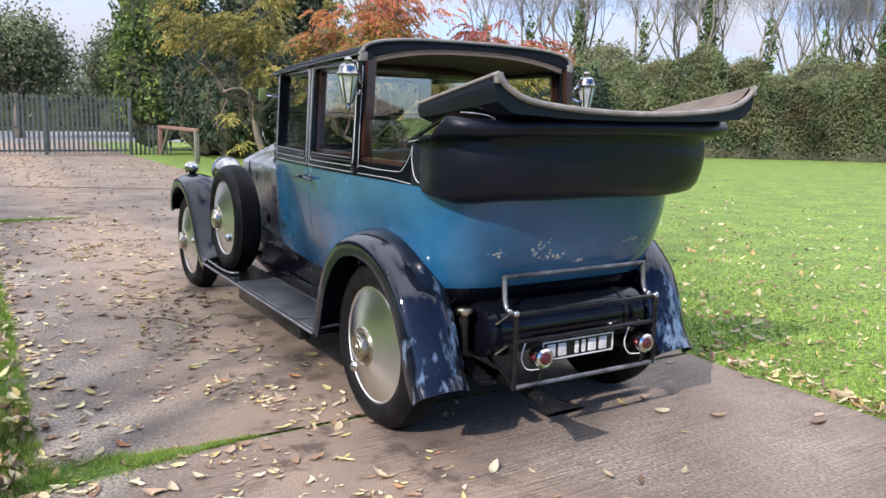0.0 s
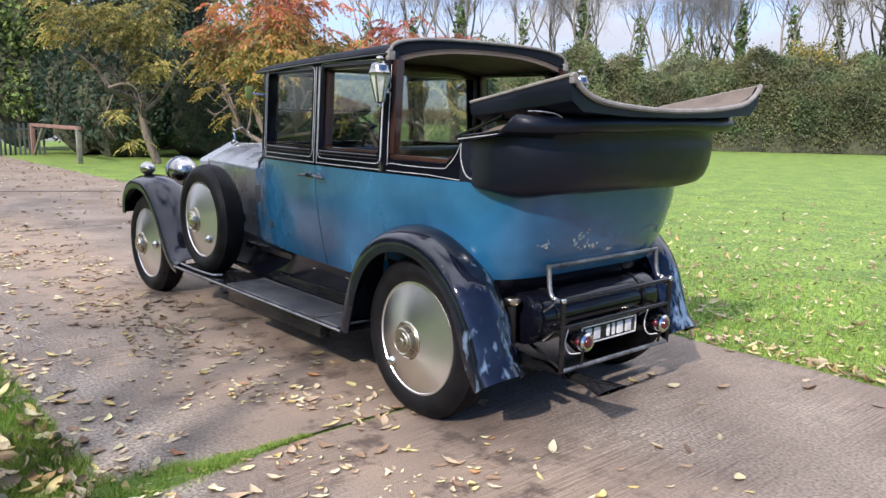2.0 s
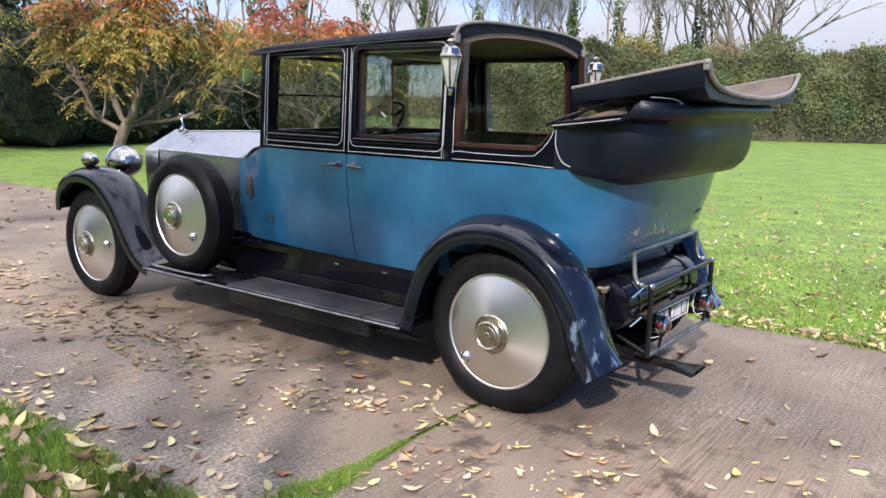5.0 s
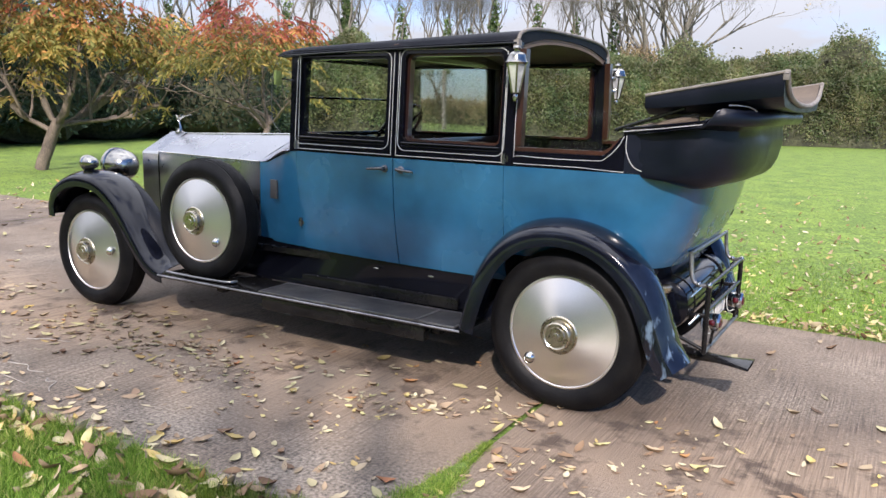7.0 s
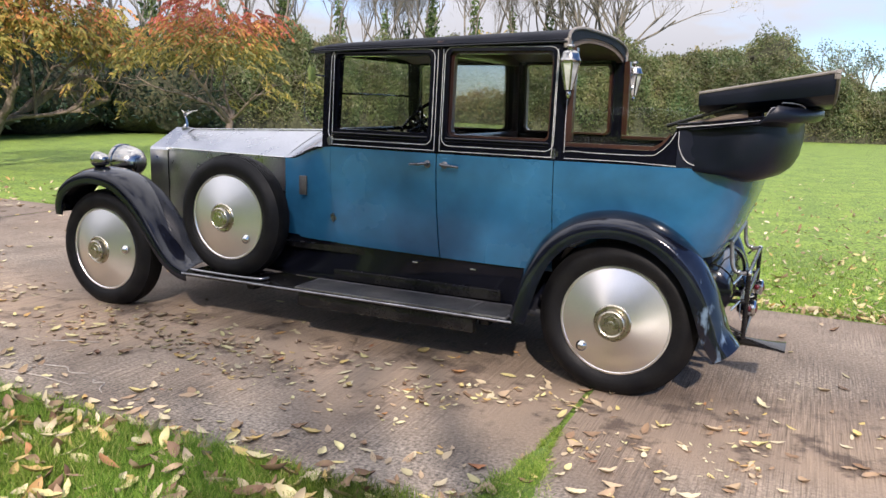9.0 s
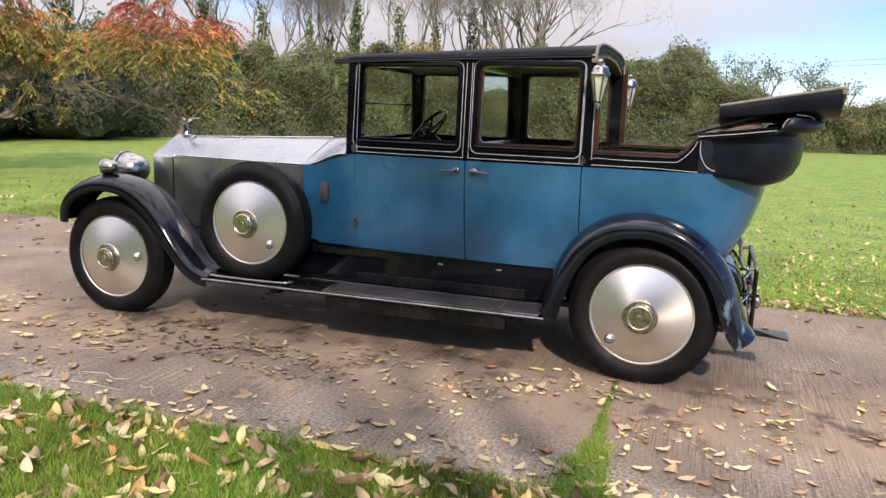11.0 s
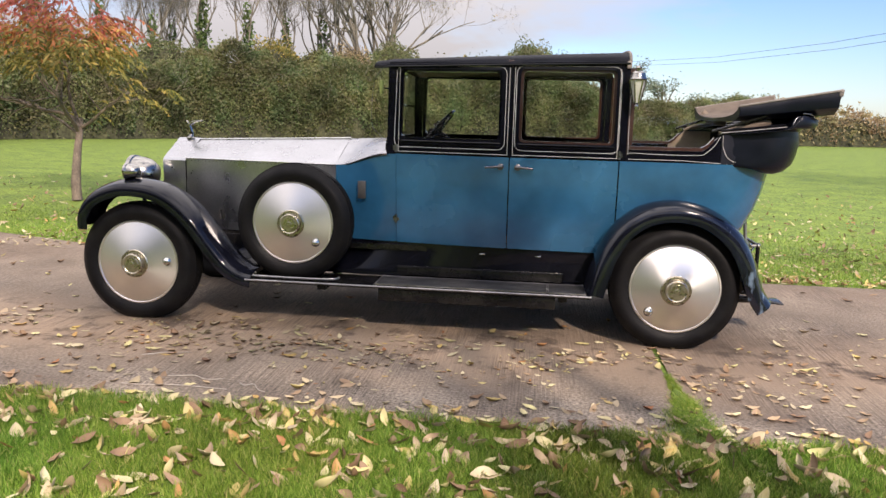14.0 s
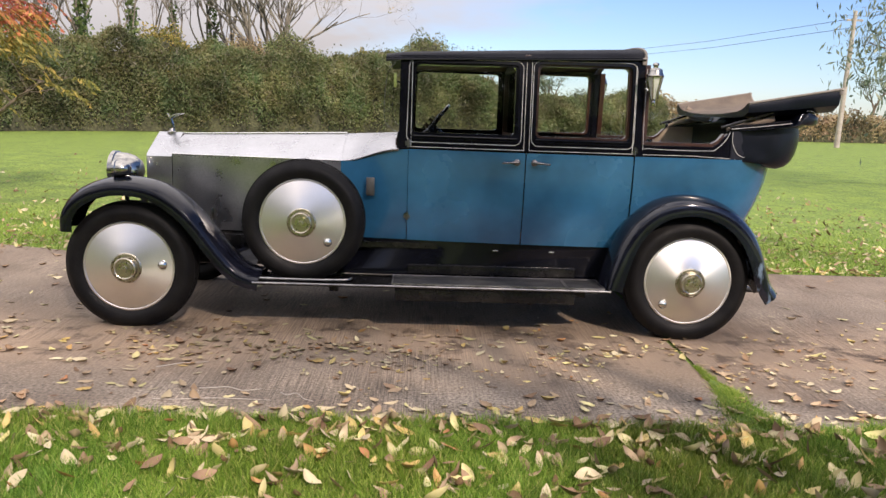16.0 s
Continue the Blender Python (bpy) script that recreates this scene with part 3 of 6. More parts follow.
bonnet = thing("bonnet", "", "")
bonnet.parent = car
for side in (-1, 1):
    bm = bm_()
    loft(bm, [[(x, side * bonnet_w(x), z) for z in (0.62, 0.75, 0.9, 1.05, 1.162)] for x in [-3.70 + 1.25 * k / 8 for k in range(9)]])
    solid(bm, 0.01)
    part("side_panel", bm, BONNET, bonnet, "bare aluminium bonnet side")
    bm = bm_()
    rows = []
    for k in range(9):
        x = -3.70 + 1.25 * k / 8
        zc = 1.300 + 0.043 * k / 8
        rows.append([(x, side * bonnet_w(x) * (1 - u), 1.166 + (zc - 1.166) * (u * 0.72 + 0.28 * (1 - (1 - u) ** 2))) for u in [j / 8 for j in range(9)]])
    loft(bm, rows)
    solid(bm, 0.01)
    part("top_panel", bm, BONNET, bonnet, "bare aluminium bonnet top")
    bm = bm_()
    tube(bm, [(-3.70, side * (bonnet_w(-3.70) + 0.003), 1.164), (-2.45, side * (bonnet_w(-2.45) + 0.003), 1.164)], 0.006, 8)
    part("hinge", bm, ALU, bonnet)
    # rivets along the hinge
    if side < 0:
        bm = bm_()
        bmesh.ops.create_icosphere(bm, subdivisions=1, radius=0.005)
        rivet = finish(bm, "rivet", ALU)
    for k in range(40):
        x = -3.68 + 1.2 * k / 39
        part("rivet", rivet, None, bonnet, m=Matrix.Translation((x, side * (bonnet_w(x) + 0.003), 1.148)))
    for x in (-3.4, -2.75):
        bm = bm_()
        tube(bm, [(x, side * (bonnet_w(x) + 0.012), 0.70), (x, side * (bonnet_w(x) + 0.012), 0.78)], 0.012, 8)
        part("catch", bm, CHROME, bonnet)
bm = bm_()
tube(bm, [(-3.70, 0, 1.302), (-2.45, 0, 1.346)], 0.007, 8)
part("centre_hinge", bm, ALU, bonnet)

bm = bm_()
shell = [(-0.285, 0.55), (-0.292, 0.9), (-0.292, 1.145), (-0.280, 1.165), (0, 1.312), (0.280, 1.165), (0.292, 1.145), (0.292, 0.9), (0.285, 0.55)]
inner = [(y * 0.86, 0.60 + (z - 0.55) * 0.84) for y, z in shell]
loft(bm, [[(x, y, z) for y, z in s] for x, s in ((-3.702, shell), (-3.885, shell), (-3.895, inner), (-3.86, inner))], True)
radiator = part("radiator_shell", bm, BONNET, car, "polished upright radiator shell", sharp=20)
for k in range(19):
    bm = bm_()
    y = -0.225 + 0.45 * k / 18
    box(bm, -3.885, -3.862, y - 0.006, y + 0.006, 0.60, 1.13 + (0.22 - abs(y)) * 0.25)
    part("slat", bm, CHROME, radiator)
bm = bm_()
box(bm, -3.86, -3.71, -0.25, 0.25, 0.56, 1.12)
part("core", bm, CHASSIS, radiator)
# plain winged ornament on a cap
bm = bm_()
lathe(bm, [(0, 0), (0.034, 0), (0.036, 0.012), (0.022, 0.020), (0.016, 0.04), (0, 0.04)], (-3.79, 0, 1.300), "z", 16)
tube(bm, smooth_path([(-3.78, 0, 1.335), (-3.785, 0, 1.37), (-3.80, 0, 1.415), (-3.825, 0, 1.447)], 5), 0.013, 8, 0.007)
for s in (-1, 1):
    tube(bm, smooth_path([(-3.80, s * 0.005, 1.415), (-3.76, s * 0.028, 1.438), (-3.705, s * 0.048, 1.452)], 5), 0.011, 6, 0.004)
part("radiator_ornament", bm, LAMPNICKEL, car, "small winged chrome ornament")

# rear tub: one shell round the tail
XR = ((0.50, 0.12), (0.62, 0.33), (0.72, 0.44), (0.82, 0.51), (0.95, 0.575), (1.10, 0.625), (1.20, 0.645), (1.272, 0.655))


def tail_x(z):
    return float(np.interp(z, [a for a, b in XR], [b for a, b in XR]))


def u_loop(z, xr, w, xc=0.0, x0=-0.412, n=4.3, k=28, hw=None):
    """Near side, round the tail, far side."""
    out = [(x0 + (xc - x0) * i / 5, -(hw(x0 + (xc - x0) * i / 5) if hw else w), z) for i in range(5)]
    for i in range(k + 1):
        a = math.pi * (i / k - 0.5)
        c, s = max(0.0, math.cos(a)), math.sin(a)
        out.append((xc + (xr - xc) * c ** (2 / n), w * math.copysign(abs(s) ** (2 / n), s), z))
    return out + [(x, -y, zz) for x, y, zz in out[:5][::-1]]


bm = bm_()
loft(bm, [u_loop(z, tail_x(z), half(0, z) + 0.01) for z in [0.785 + 0.487 * i / 14 for i in range(15)]])
solid(bm, 0.02)
tub = part("rear_body", bm, BLUE, car, "faded blue rear body with scuffed paint")
bm = bm_()
loft(bm, [u_loop(z, tail_x(z), half(0, z) + 0.008) for z in [0.56 + 0.222 * i / 8 for i in range(9)]])
solid(bm, 0.02)
part("tail_apron", bm, BLACK, car, "black apron below the blue tail")
# worn patches where paint has gone
rs = random.Random(5)
for y0, z0, sx, sz in ((-0.20, 0.975, 0.075, 0.05), (-0.12, 0.93, 0.10, 0.02), (0.36, 0.99, 0.06, 0.025), (-0.44, 0.965, 0.035, 0.02), (0.05, 0.90, 0.05, 0.012), (0.46, 0.97, 0.03, 0.03)):
    for j in range(15):
        bm = bm_()
        py, pz = y0 + rs.gauss(0, sx * 0.45), z0 + rs.gauss(0, sz * 0.45)
        w = half(0, pz) + 0.01
        px = tail_x(pz) * (1 - min(0.98, abs(py) / w) ** 4.3) ** (1 / 4.3)
        nrm = Vector(((px / tail_x(pz)) ** 2.0 / tail_x(pz), math.copysign((abs(py) / w) ** 2.0 / w, py), -0.35)).normalized()
        u = nrm.cross(Vector((0, 0, 1))).normalized()
        v = u.cross(nrm)
        c = Vector((px, py, pz)) + nrm * 0.0022
        r = rs.uniform(0.003, 0.012) * (1.0 if sx > 0.05 else 0.6)
        bm.faces.new([bm.verts.new(c + (u * math.cos(a) * rs.uniform(0.7, 1.7) + v * math.sin(a)) * r * rs.uniform(0.6, 1.2)) for a in [math.tau * q / 7 for q in range(7)]])
        part("scuff", bm, SCUFF, tub, "worn patch of bare primer")

# black belt above the waist, sweeping up at the tail
BELT_TOP = lambda x: 1.352 + 0.118 * max(0.0, min(1.0, (x - 0.12) / 0.11)) ** 1.6
for side in (-1, 1):
    bm = bm_()
    panel(bm, side, -0.37, 0.245, WAIST + 0.003, 1.47, 0.0, 0.03, 16, 5, top=BELT_TOP)
    part("quarter_belt", bm, BLACK, car, "black quarter panel under the open side")
    bm = bm_()
    line_on(bm, side, [(-0.36, 1.288), (0.0, 1.288), (0.28, 1.276), (0.42, 1.276)], 0.003, 0.0019)
    line_on(bm, side, [(p[0], p[1]) for p in smooth_path([(-0.362, 1.86, 0), (-0.362, 1.37, 0), (-0.32, 1.33, 0), (0.08, 1.326, 0), (0.15, 1.345, 0), (0.205, 1.40, 0), (0.235, 1.455, 0)], 4)], 0.002, 0.0019)
    line_on(bm, side, [(p[0], p[1]) for p in smooth_path([(0.25, 1.46, 0), (0.255, 1.38, 0), (0.30, 1.305, 0), (0.39, 1.282, 0), (0.46, 1.281, 0)], 5)], 0.010, 0.0021)
    part("coach_line", bm, COACHLINE, car, "thin silver coach line")
    # leather quarter behind it
    bm = bm_()
    panel(bm, side, 0.247, 0.52, 1.275, 1.47, 0.006, 0.03, 8, 6, top=lambda x: 1.47 + 0.10 * (x - 0.247))
    part("quarter_leather", bm, LEATHER, car, "creased black leather quarter")
    bm = bm_()
    rows = [(x, z) for x, z in ((0.235, 1.474), (0.44, 1.497), (0.65, 1.525))]
    for dz, m_ in ((0.0, 0.011), (0.020, 0.007)):
        tube(bm, [(x, side * (half(x, 1.27) - 0.004 - dz), z + dz) for x, z in rows], m_, 8)
    part("hood_rail", bm, BLACK, car)
    bm = bm_()
    tube(bm, [(x, side * (half(x, 1.27) + 0.009), z + 0.006) for x, z in rows], 0.0021, 6)
    part("coach_line", bm, COACHLINE, car)
    # mahogany capping on the open side
    bm = bm_()
    panel(bm, side, -0.37, 0.20, 1.353, 1.378, -0.02, 0.045, 14, 2, bot=lambda x: BELT_TOP(x) + 0.002, top=lambda x: BELT_TOP(x) + 0.022)
    part("capping", bm, WOOD, car, "brown mahogany capping rail")
    bm = bm_()
    panel(bm, side, -0.372, -0.335, 1.38, 1.89, -0.015, 0.045, 2, 6)
    part("pillar_fillet", bm, WOOD, car, "brown mahogany pillar face", sharp=30)

# quarter lights half raised
for side in (-1, 1):
    bm = bm_()
    box(bm, -0.335, 0.20, side * 0.688, side * 0.692, 1.36, 1.575, 0.001)
    part("quarter_pane", bm, GLASS, car, "half-raised clear quarter glass").visible_shadow = False
# cloth inside the tail
bm = bm_()
loft(bm, [u_loop(z, xr, 0.660, xc=0.1, x0=-0.37, n=3.0) for z, xr in ((1.10, 0.52), (1.2, 0.53), (1.30, 0.53))] )
solid(bm, 0.015)
part("tail_lining", bm, LINING, car, "beige cloth lining inside the tail")
for side in (-1, 1):
    bm = bm_()
    panel(bm, side, 0.12, 0.46, 1.28, 1.45, -0.035, 0.02, 8, 4, top=lambda x: min(1.475, BELT_TOP(x) - 0.004))
    part("side_lining", bm, LINING, car, "beige cloth quarter lining")

# folded hood: leather bag
PROF = ((1.268, -0.015), (1.242, 0.04), (1.228, 0.10), (1.226, 0.17), (1.243, 0.235), (1.28, 0.285), (1.335, 0.318), (1.40, 0.332), (1.46, 0.332), (1.505, 0.325), (1.530, 0.335),
        (1.528, 0.385), (1.533, 0.43), (1.553, 0.452), (1.582, 0.448), (1.602, 0.41), (1.602, 0.34), (1.595, 0.26), (1.56, 0.18))
bag_rings = []
for z, d in PROF:
    ring = []
    n, k = 4.0, 44
    for i in range(k + 1):
        a = math.pi * (i / k - 0.5)
        c, s = max(0.0, math.cos(a)), math.sin(a)
        cx, sy = c ** (2 / n), math.copysign(abs(s) ** (2 / n), s)
        rear = min(1.0, cx * 1.25)
        zz = z if z > 1.30 else 1.30 + (z - 1.30) * (0.35 + 0.65 * rear)
        sag = 0.014 * noise.noise(Vector((cx * 3, sy * 3.0, z * 7))) * rear
        xb = 0.22 + (0.335 + d * 0.82) * cx
        zz = min(zz, float(np.interp(xb, (0.22, 0.50, 0.65, 0.69, 0.75), (1.460, 1.490, 1.512, 1.585, 1.63))) + 0.01 * d)
        tuck = 0.085 * max(0.0, 1 - cx / 0.52) ** 1.2
        crease = 0.010 * math.sin(38 * (z - 1.3) + 9 * cx) * max(0.0, 1 - cx / 0.6)
        ring.append((0.22 + (0.335 + d * 0.82) * cx + sag, (0.745 - tuck + crease + 0.055 * min(1, max(0, d) / 0.3) * (0.4 + 0.6 * rear) + (0.095 * rear if 1.527 < z else 0.0)) * sy, zz + sag))
    bag_rings.append(ring)
bm = bm_()
loft(bm, bag_rings)
hood = part("hood_bag", bm, LEATHER, car, "folded black leather hood, sagging round the tail", sharp=60)
# stitched loop where the leather is tucked
for side in (-1, 1):
    bm = bm_()
    loop = [(p[0], side * (0.815 * max(0.1, 1 - ((p[0] - 0.22) / 0.70) ** 4) ** 0.25 + 0.006), p[1]) for p in smooth_path([(0.665, 1.55, 0), (0.69, 1.592, 0), (0.73, 1.588, 0), (0.77, 1.562, 0), (0.81, 1.560, 0), (0.835, 1.585, 0), (0.82, 1.606, 0), (0.78, 1.616, 0), (0.73, 1.618, 0)], 6)]
    tube(bm, loop, 0.0034, 8)
    part("piping", bm, DULLEDGE, hood, "grey stitched piping")

# folded hood: the roof leaf lying upside down, lining upwards
def leaf_z(x):
    return 1.655 + (1.768 - 1.655) * (x - 0.335) / 0.62


def leaf_row(x, top):
    out = []
    for k in range(-16, 17):
        u = k / 16
        arch = leaf_z(x) - 0.125 * (1 - abs(u) ** 3.0) - (0.006 if not top else 0)
        out.append((x, u * (0.70 if top else 0.725), arch if top else min(arch, leaf_z(x)) ))
    return out


bm = bm_()
rows = []
for i in range(9):
    x = 0.335 + 0.62 * i / 8
    zt = leaf_z(x)
    rows.append([(x, -0.735, zt), (x, -0.742, zt - 0.05), (x, -0.730, zt - 0.105), (x, -0.66, zt - 0.150), (x, -0.35, zt - 0.168), (x, 0, zt - 0.172), (x, 0.35, zt - 0.168), (x, 0.66, zt - 0.155),
                 (x, 0.730, zt - 0.105), (x, 0.742, zt - 0.05), (x, 0.735, zt), (x, 0.705, zt - 0.004), (x, 0.66, zt - 0.055), (x, 0.55, zt - 0.10), (x, 0.3, zt - 0.13), (x, 0, zt - 0.14), (x, -0.3, zt - 0.13), (x, -0.55, zt - 0.10), (x, -0.66, zt - 0.055), (x, -0.705, zt - 0.004)])
    shallow = 0.58 + 0.42 * (i / 8) ** 0.8
    rows[-1] = [(a, b, zt + (c - zt) * shallow) for a, b, c in rows[-1]]
loft(bm, rows, True, True)
leaf = part("hood_leaf", bm, LEATHER, car, "black leather roof leaf folded upside down")
bm = bm_()
loft(bm, [[(x, y, zt + 0.005) for y, zt in [(v[1], v[2]) for v in r[10:]]] for x, r in [(0.337 + 0.616 * i / 8, rows[i]) for i in range(9)]])
solid(bm, 0.003)
part("leaf_lining", bm, LEAFCLOTH, leaf, "brown cloth lining, upwards")
bm = bm_()
xe = 0.962
edge = [(xe, y, leaf_z(0.955) + dz) for y, dz in ((-0.742, 0.004), (-0.725, -0.012), (-0.68, -0.055), (-0.58, -0.098), (-0.40, -0.122), (-0.2, -0.135), (0, -0.139), (0.2, -0.135), (0.40, -0.122), (0.58, -0.098), (0.68, -0.055), (0.725, -0.012), (0.742, 0.004))]
tube(bm, smooth_path(edge, 3), 0.013, 8)
part("leaf_edging", bm, PIPING, leaf, "grey braid edging")
for side in (-1, 1):
    bm = bm_()
    tube(bm, [(0.335, side * 0.738, leaf_z(0.335) + 0.002), (0.955, side * 0.738, leaf_z(0.955) + 0.002)], 0.008, 8)
    part("leaf_edging", bm, PIPING, leaf, "grey braid edging")
    bm = bm_()
    box(bm, 0.945, 0.972, side * 0.715, side * 0.745, leaf_z(0.955) - 0.035, leaf_z(0.955) + 0.008, 0.004)
    part("catch", bm, PIPING, leaf)
# crumpled cloth and hood irons inside
rs = random.Random(9)
for side in (-1, 1):
    bm = bm_()
    tube(bm, smooth_path([(0.24, side * 0.64, 1.475), (0.30, side * 0.62, 1.50), (0.42, side * 0.66, 1.52), (0.56, side * 0.62, 1.56)], 5), 0.010, 8, 0.026)
    tube(bm, smooth_path([(0.36, side * 0.60, 1.62), (0.44, side * 0.60, 1.57), (0.56, side * 0.58, 1.55)], 5), 0.035, 8, 0.045)
    part("cloth_fold", bm, LINING, leaf, "crumpled beige cloth")
    bm = bm_()
    tube(bm, [(0.18, side * 0.69, 1.485), (0.52, side * 0.70, 1.60)], 0.010, 8)
    part("hood_iron", bm, CHASSIS, leaf)

# roof
bm = bm_()
rows = []
for i in range(15):
    x = -2.135 + 1.757 * i / 14
    w = half(max(x, -2.03), 1.92) + 0.012
    ze = 1.868 + 0.046 * (i / 14)
    crown = 0.055 + 0.028 * i / 14
    drop = 0.0 if i else 0.012
    row = [(x, -w, ze - 0.0), (x, -w - 0.004, ze + 0.018)]
    row += [(x, w * 0.985 * math.sin(math.pi * u / 2), ze + 0.022 + (crown - 0.0) * (1 - abs(u) ** 2.6) - drop) for u in [k / 10 for k in range(-10, 11)]]
    row += [(x, w + 0.004, ze + 0.018), (x, w, ze)]
    row += [(x, w * 0.93 * u, ze - 0.004 + (crown - 0.012) * (1 - abs(u) ** 2.6)) for u in [k / 6 for k in range(6, -7, -1)]]
    rows.append(row)
loft(bm, rows, True, True)
roof = part("roof", bm, ROOFING, car, "black leather-covered roof with a front peak", sharp=50)
bm = bm_()
loft(bm, [[(x, v[1] * 0.995, v[2] - 0.006) for v in r[-13:]] for x, r in [(-2.0 + 1.618 * i / 14, rows[i]) for i in range(15)]])
solid(bm, 0.004)
part("headlining", bm, HEADLINING, roof, "brown cloth headlining")
bm = bm_()
tube(bm, smooth_path([(-0.376, v[1], v[2] + 0.004) for v in rows[-1][1:24]], 2), 0.010, 8)
part("roof_edging", bm, PIPING, roof, "grey braid edging")
for side in (-1, 1):
    bm = bm_()
    tube(bm, [(r[0][0], side * (abs(r[0][1]) + 0.008), r[0][2] + 0.004) for r in rows], 0.007, 8)
    part("gutter", bm, BLACK, roof)
    bm = bm_()
    box(bm, -0.40, -0.368, side * 0.66, side * 0.705, 1.885, 1.935, 0.006)
    part("corner_bracket", bm, PIPING, roof)
# rear arch board under the roof edge
bm = bm_()
loft(bm, [[(x, v[1] * 0.97, v[2] - d) for v in rows[-1][-13:]] for x, d in ((-0.385, 0.0), (-0.385, 0.03), (-0.43, 0.03), (-0.43, 0.0))])
part("arch_board", bm, HEADLINING, roof)

# windscreen
screen = thing("windscreen", "", "")
screen.parent = car
wz0, wz1, wxb, wxt = 1.36, 1.875, -2.035, -2.005
for y0, y1, z0, z1 in ((-0.575, 0.575, 1.355, 1.385), (-0.575, 0.575, 1.85, 1.88), (-0.575, 0.575, 1.605, 1.62)):
    bm = bm_()
    xm = wxb + (wxt - wxb) * ((z0 + z1) / 2 - wz0) / (wz1 - wz0)
    box(bm, xm - 0.012, xm + 0.012, y0, y1, z0, z1, 0.003)
    part("rail", bm, BLACK, screen)
bm = bm_()
loft(bm, [[(wxb, -0.57, 1.37), (wxb, 0.57, 1.37)], [(wxt, -0.57, 1.87), (wxt, 0.57, 1.87)]])
solid(bm, 0.004)
part("pane", bm, GLASS, screen, "clear windscreen glass").visible_shadow = False
# hinged glass wings beside the screen
for side in (-1, 1):
    prof_ = [(p[0], p[1]) for p in smooth_path([(-2.06, 1.86, 0), (-2.115, 1.78, 0), (-2.135, 1.62, 0), (-2.13, 1.46, 0), (-2.06, 1.385, 0)], 5)]
    bm = bm_()
    tube(bm, [(x, side * 0.66, z) for x, z in prof_], 0.0022, 6)
    part("side_wing_rim", bm, DULLMETAL, screen)
    bm = bm_()
    loft(bm, [[(x, side * 0.66, z) for x, z in prof_], [(-2.05, side * 0.655, z) for x, z in prof_]])
    solid(bm, 0.003)
    part("side_wing_pane", bm, GLASS, screen, "small clear side wing glass").visible_shadow = False
# division behind the driver
bm = bm_()
for y0, y1, z0, z1 in ((-0.66, 0.66, 1.30, 1.375), (-0.66, 0.66, 1.85, 1.93), (-0.66, -0.61, 1.3, 1.9), (0.61, 0.66, 1.3, 1.9)):
    box(bm, -1.19, -1.15, y0, y1, z0, z1, 0.004)
box(bm, -1.19, -1.15, -0.60, 0.60, 0.66, 1.295, 0.004)
division = part("division", bm, WOOD, car, "brown mahogany division behind the driver")
bm = bm_()
box(bm, -1.172, -1.168, -0.61, 0.61, 1.375, 1.85)
part("pane", bm, PLATEGLASS, division, "thick division glass mirroring the pale sky").visible_shadow = False

# small mirror on the near-side screen pillar, its leaf reflection painted as matt colour
bm = bm_()
box(bm, -2.075, -2.055, -0.705, -0.650, 1.685, 1.775, 0.004)
part("mirror", bm, YELLOW, car, "small mirror with a yellow-green leaf reflection painted on")
bm = bm_()
tube(bm, [(-2.03, -0.585, 1.72), (-2.06, -0.655, 1.725)], 0.006, 8)
part("mirror_arm", bm, CHROME, car)

# steering wheel, driver sits on the far side
swm = Matrix.Translation((-1.80, 0.30, 1.42)) @ Matrix.Rotation(radians(-50), 4, "Y")
bm = bm_()
ring = [Vector((0.205 * math.cos(a), 0.205 * math.sin(a), 0)) for a in [math.tau * k / 48 for k in range(48)]]
rr = []
for k, p in enumerate(ring):
    d = p.normalized()
    rr.append([swm @ (p + d * 0.013 * math.cos(b) + Vector((0, 0, 0.013 * math.sin(b)))) for b in [math.tau * j / 8 for j in range(8)]])
loft(bm, rr + rr[:1], True)
wheel_ob = part("steering_wheel", bm, CHASSIS, car, "black four-spoke steering wheel")
bm = bm_()
for a in (45, 135, 225, 315):
    tube(bm, [swm @ Vector((0, 0, -0.02)), swm @ Vector((0.2 * math.cos(radians(a)), 0.2 * math.sin(radians(a)), 0))], 0.010, 8)
tube(bm, [swm @ Vector((0, 0, 0.02)), swm @ Vector((0, 0, -0.55))], 0.022, 10)
part("column", bm, CHASSIS, wheel_ob)
bm = bm_()
for a in range(0, 360, 60):
    box(bm, -0.01, 0.01, -0.01, 0.01, 0.0, 0.05, m=swm @ Matrix.Rotation(radians(a), 4, "Z") @ Matrix.Translation((0.055, 0, 0)))
part("hand_levers", bm, CHROME, wheel_ob, "bright hub levers")

# driver's seat back and cushions just under the sills
bm = bm_()
box(bm, -1.42, -1.22, -0.58, 0.58, 0.70, 1.30, 0.05)
box(bm, -1.80, -1.30, -0.55, 0.55, 0.62, 0.86, 0.05)
part("front_seat", bm, CHASSIS, car, "black leather front seat")
bm = bm_()
box(bm, -0.10, 0.22, -0.56, 0.56, 0.70, 0.96, 0.06)
box(bm, 0.20, 0.36, -0.56, 0.56, 0.92, 1.28, 0.06)
part("rear_seat", bm, LINING, car, "beige cloth rear seat")
bm = bm_()
box(bm, -2.45, 0.30, -0.55, 0.55, 0.56, 0.60)
part("floor_board", bm, CHASSIS, car)
# dashboard
bm = bm_()
box(bm, -2.06, -2.03, -0.55, 0.55, 1.12, 1.34, 0.005)
part("dashboard", bm, WOOD, car)


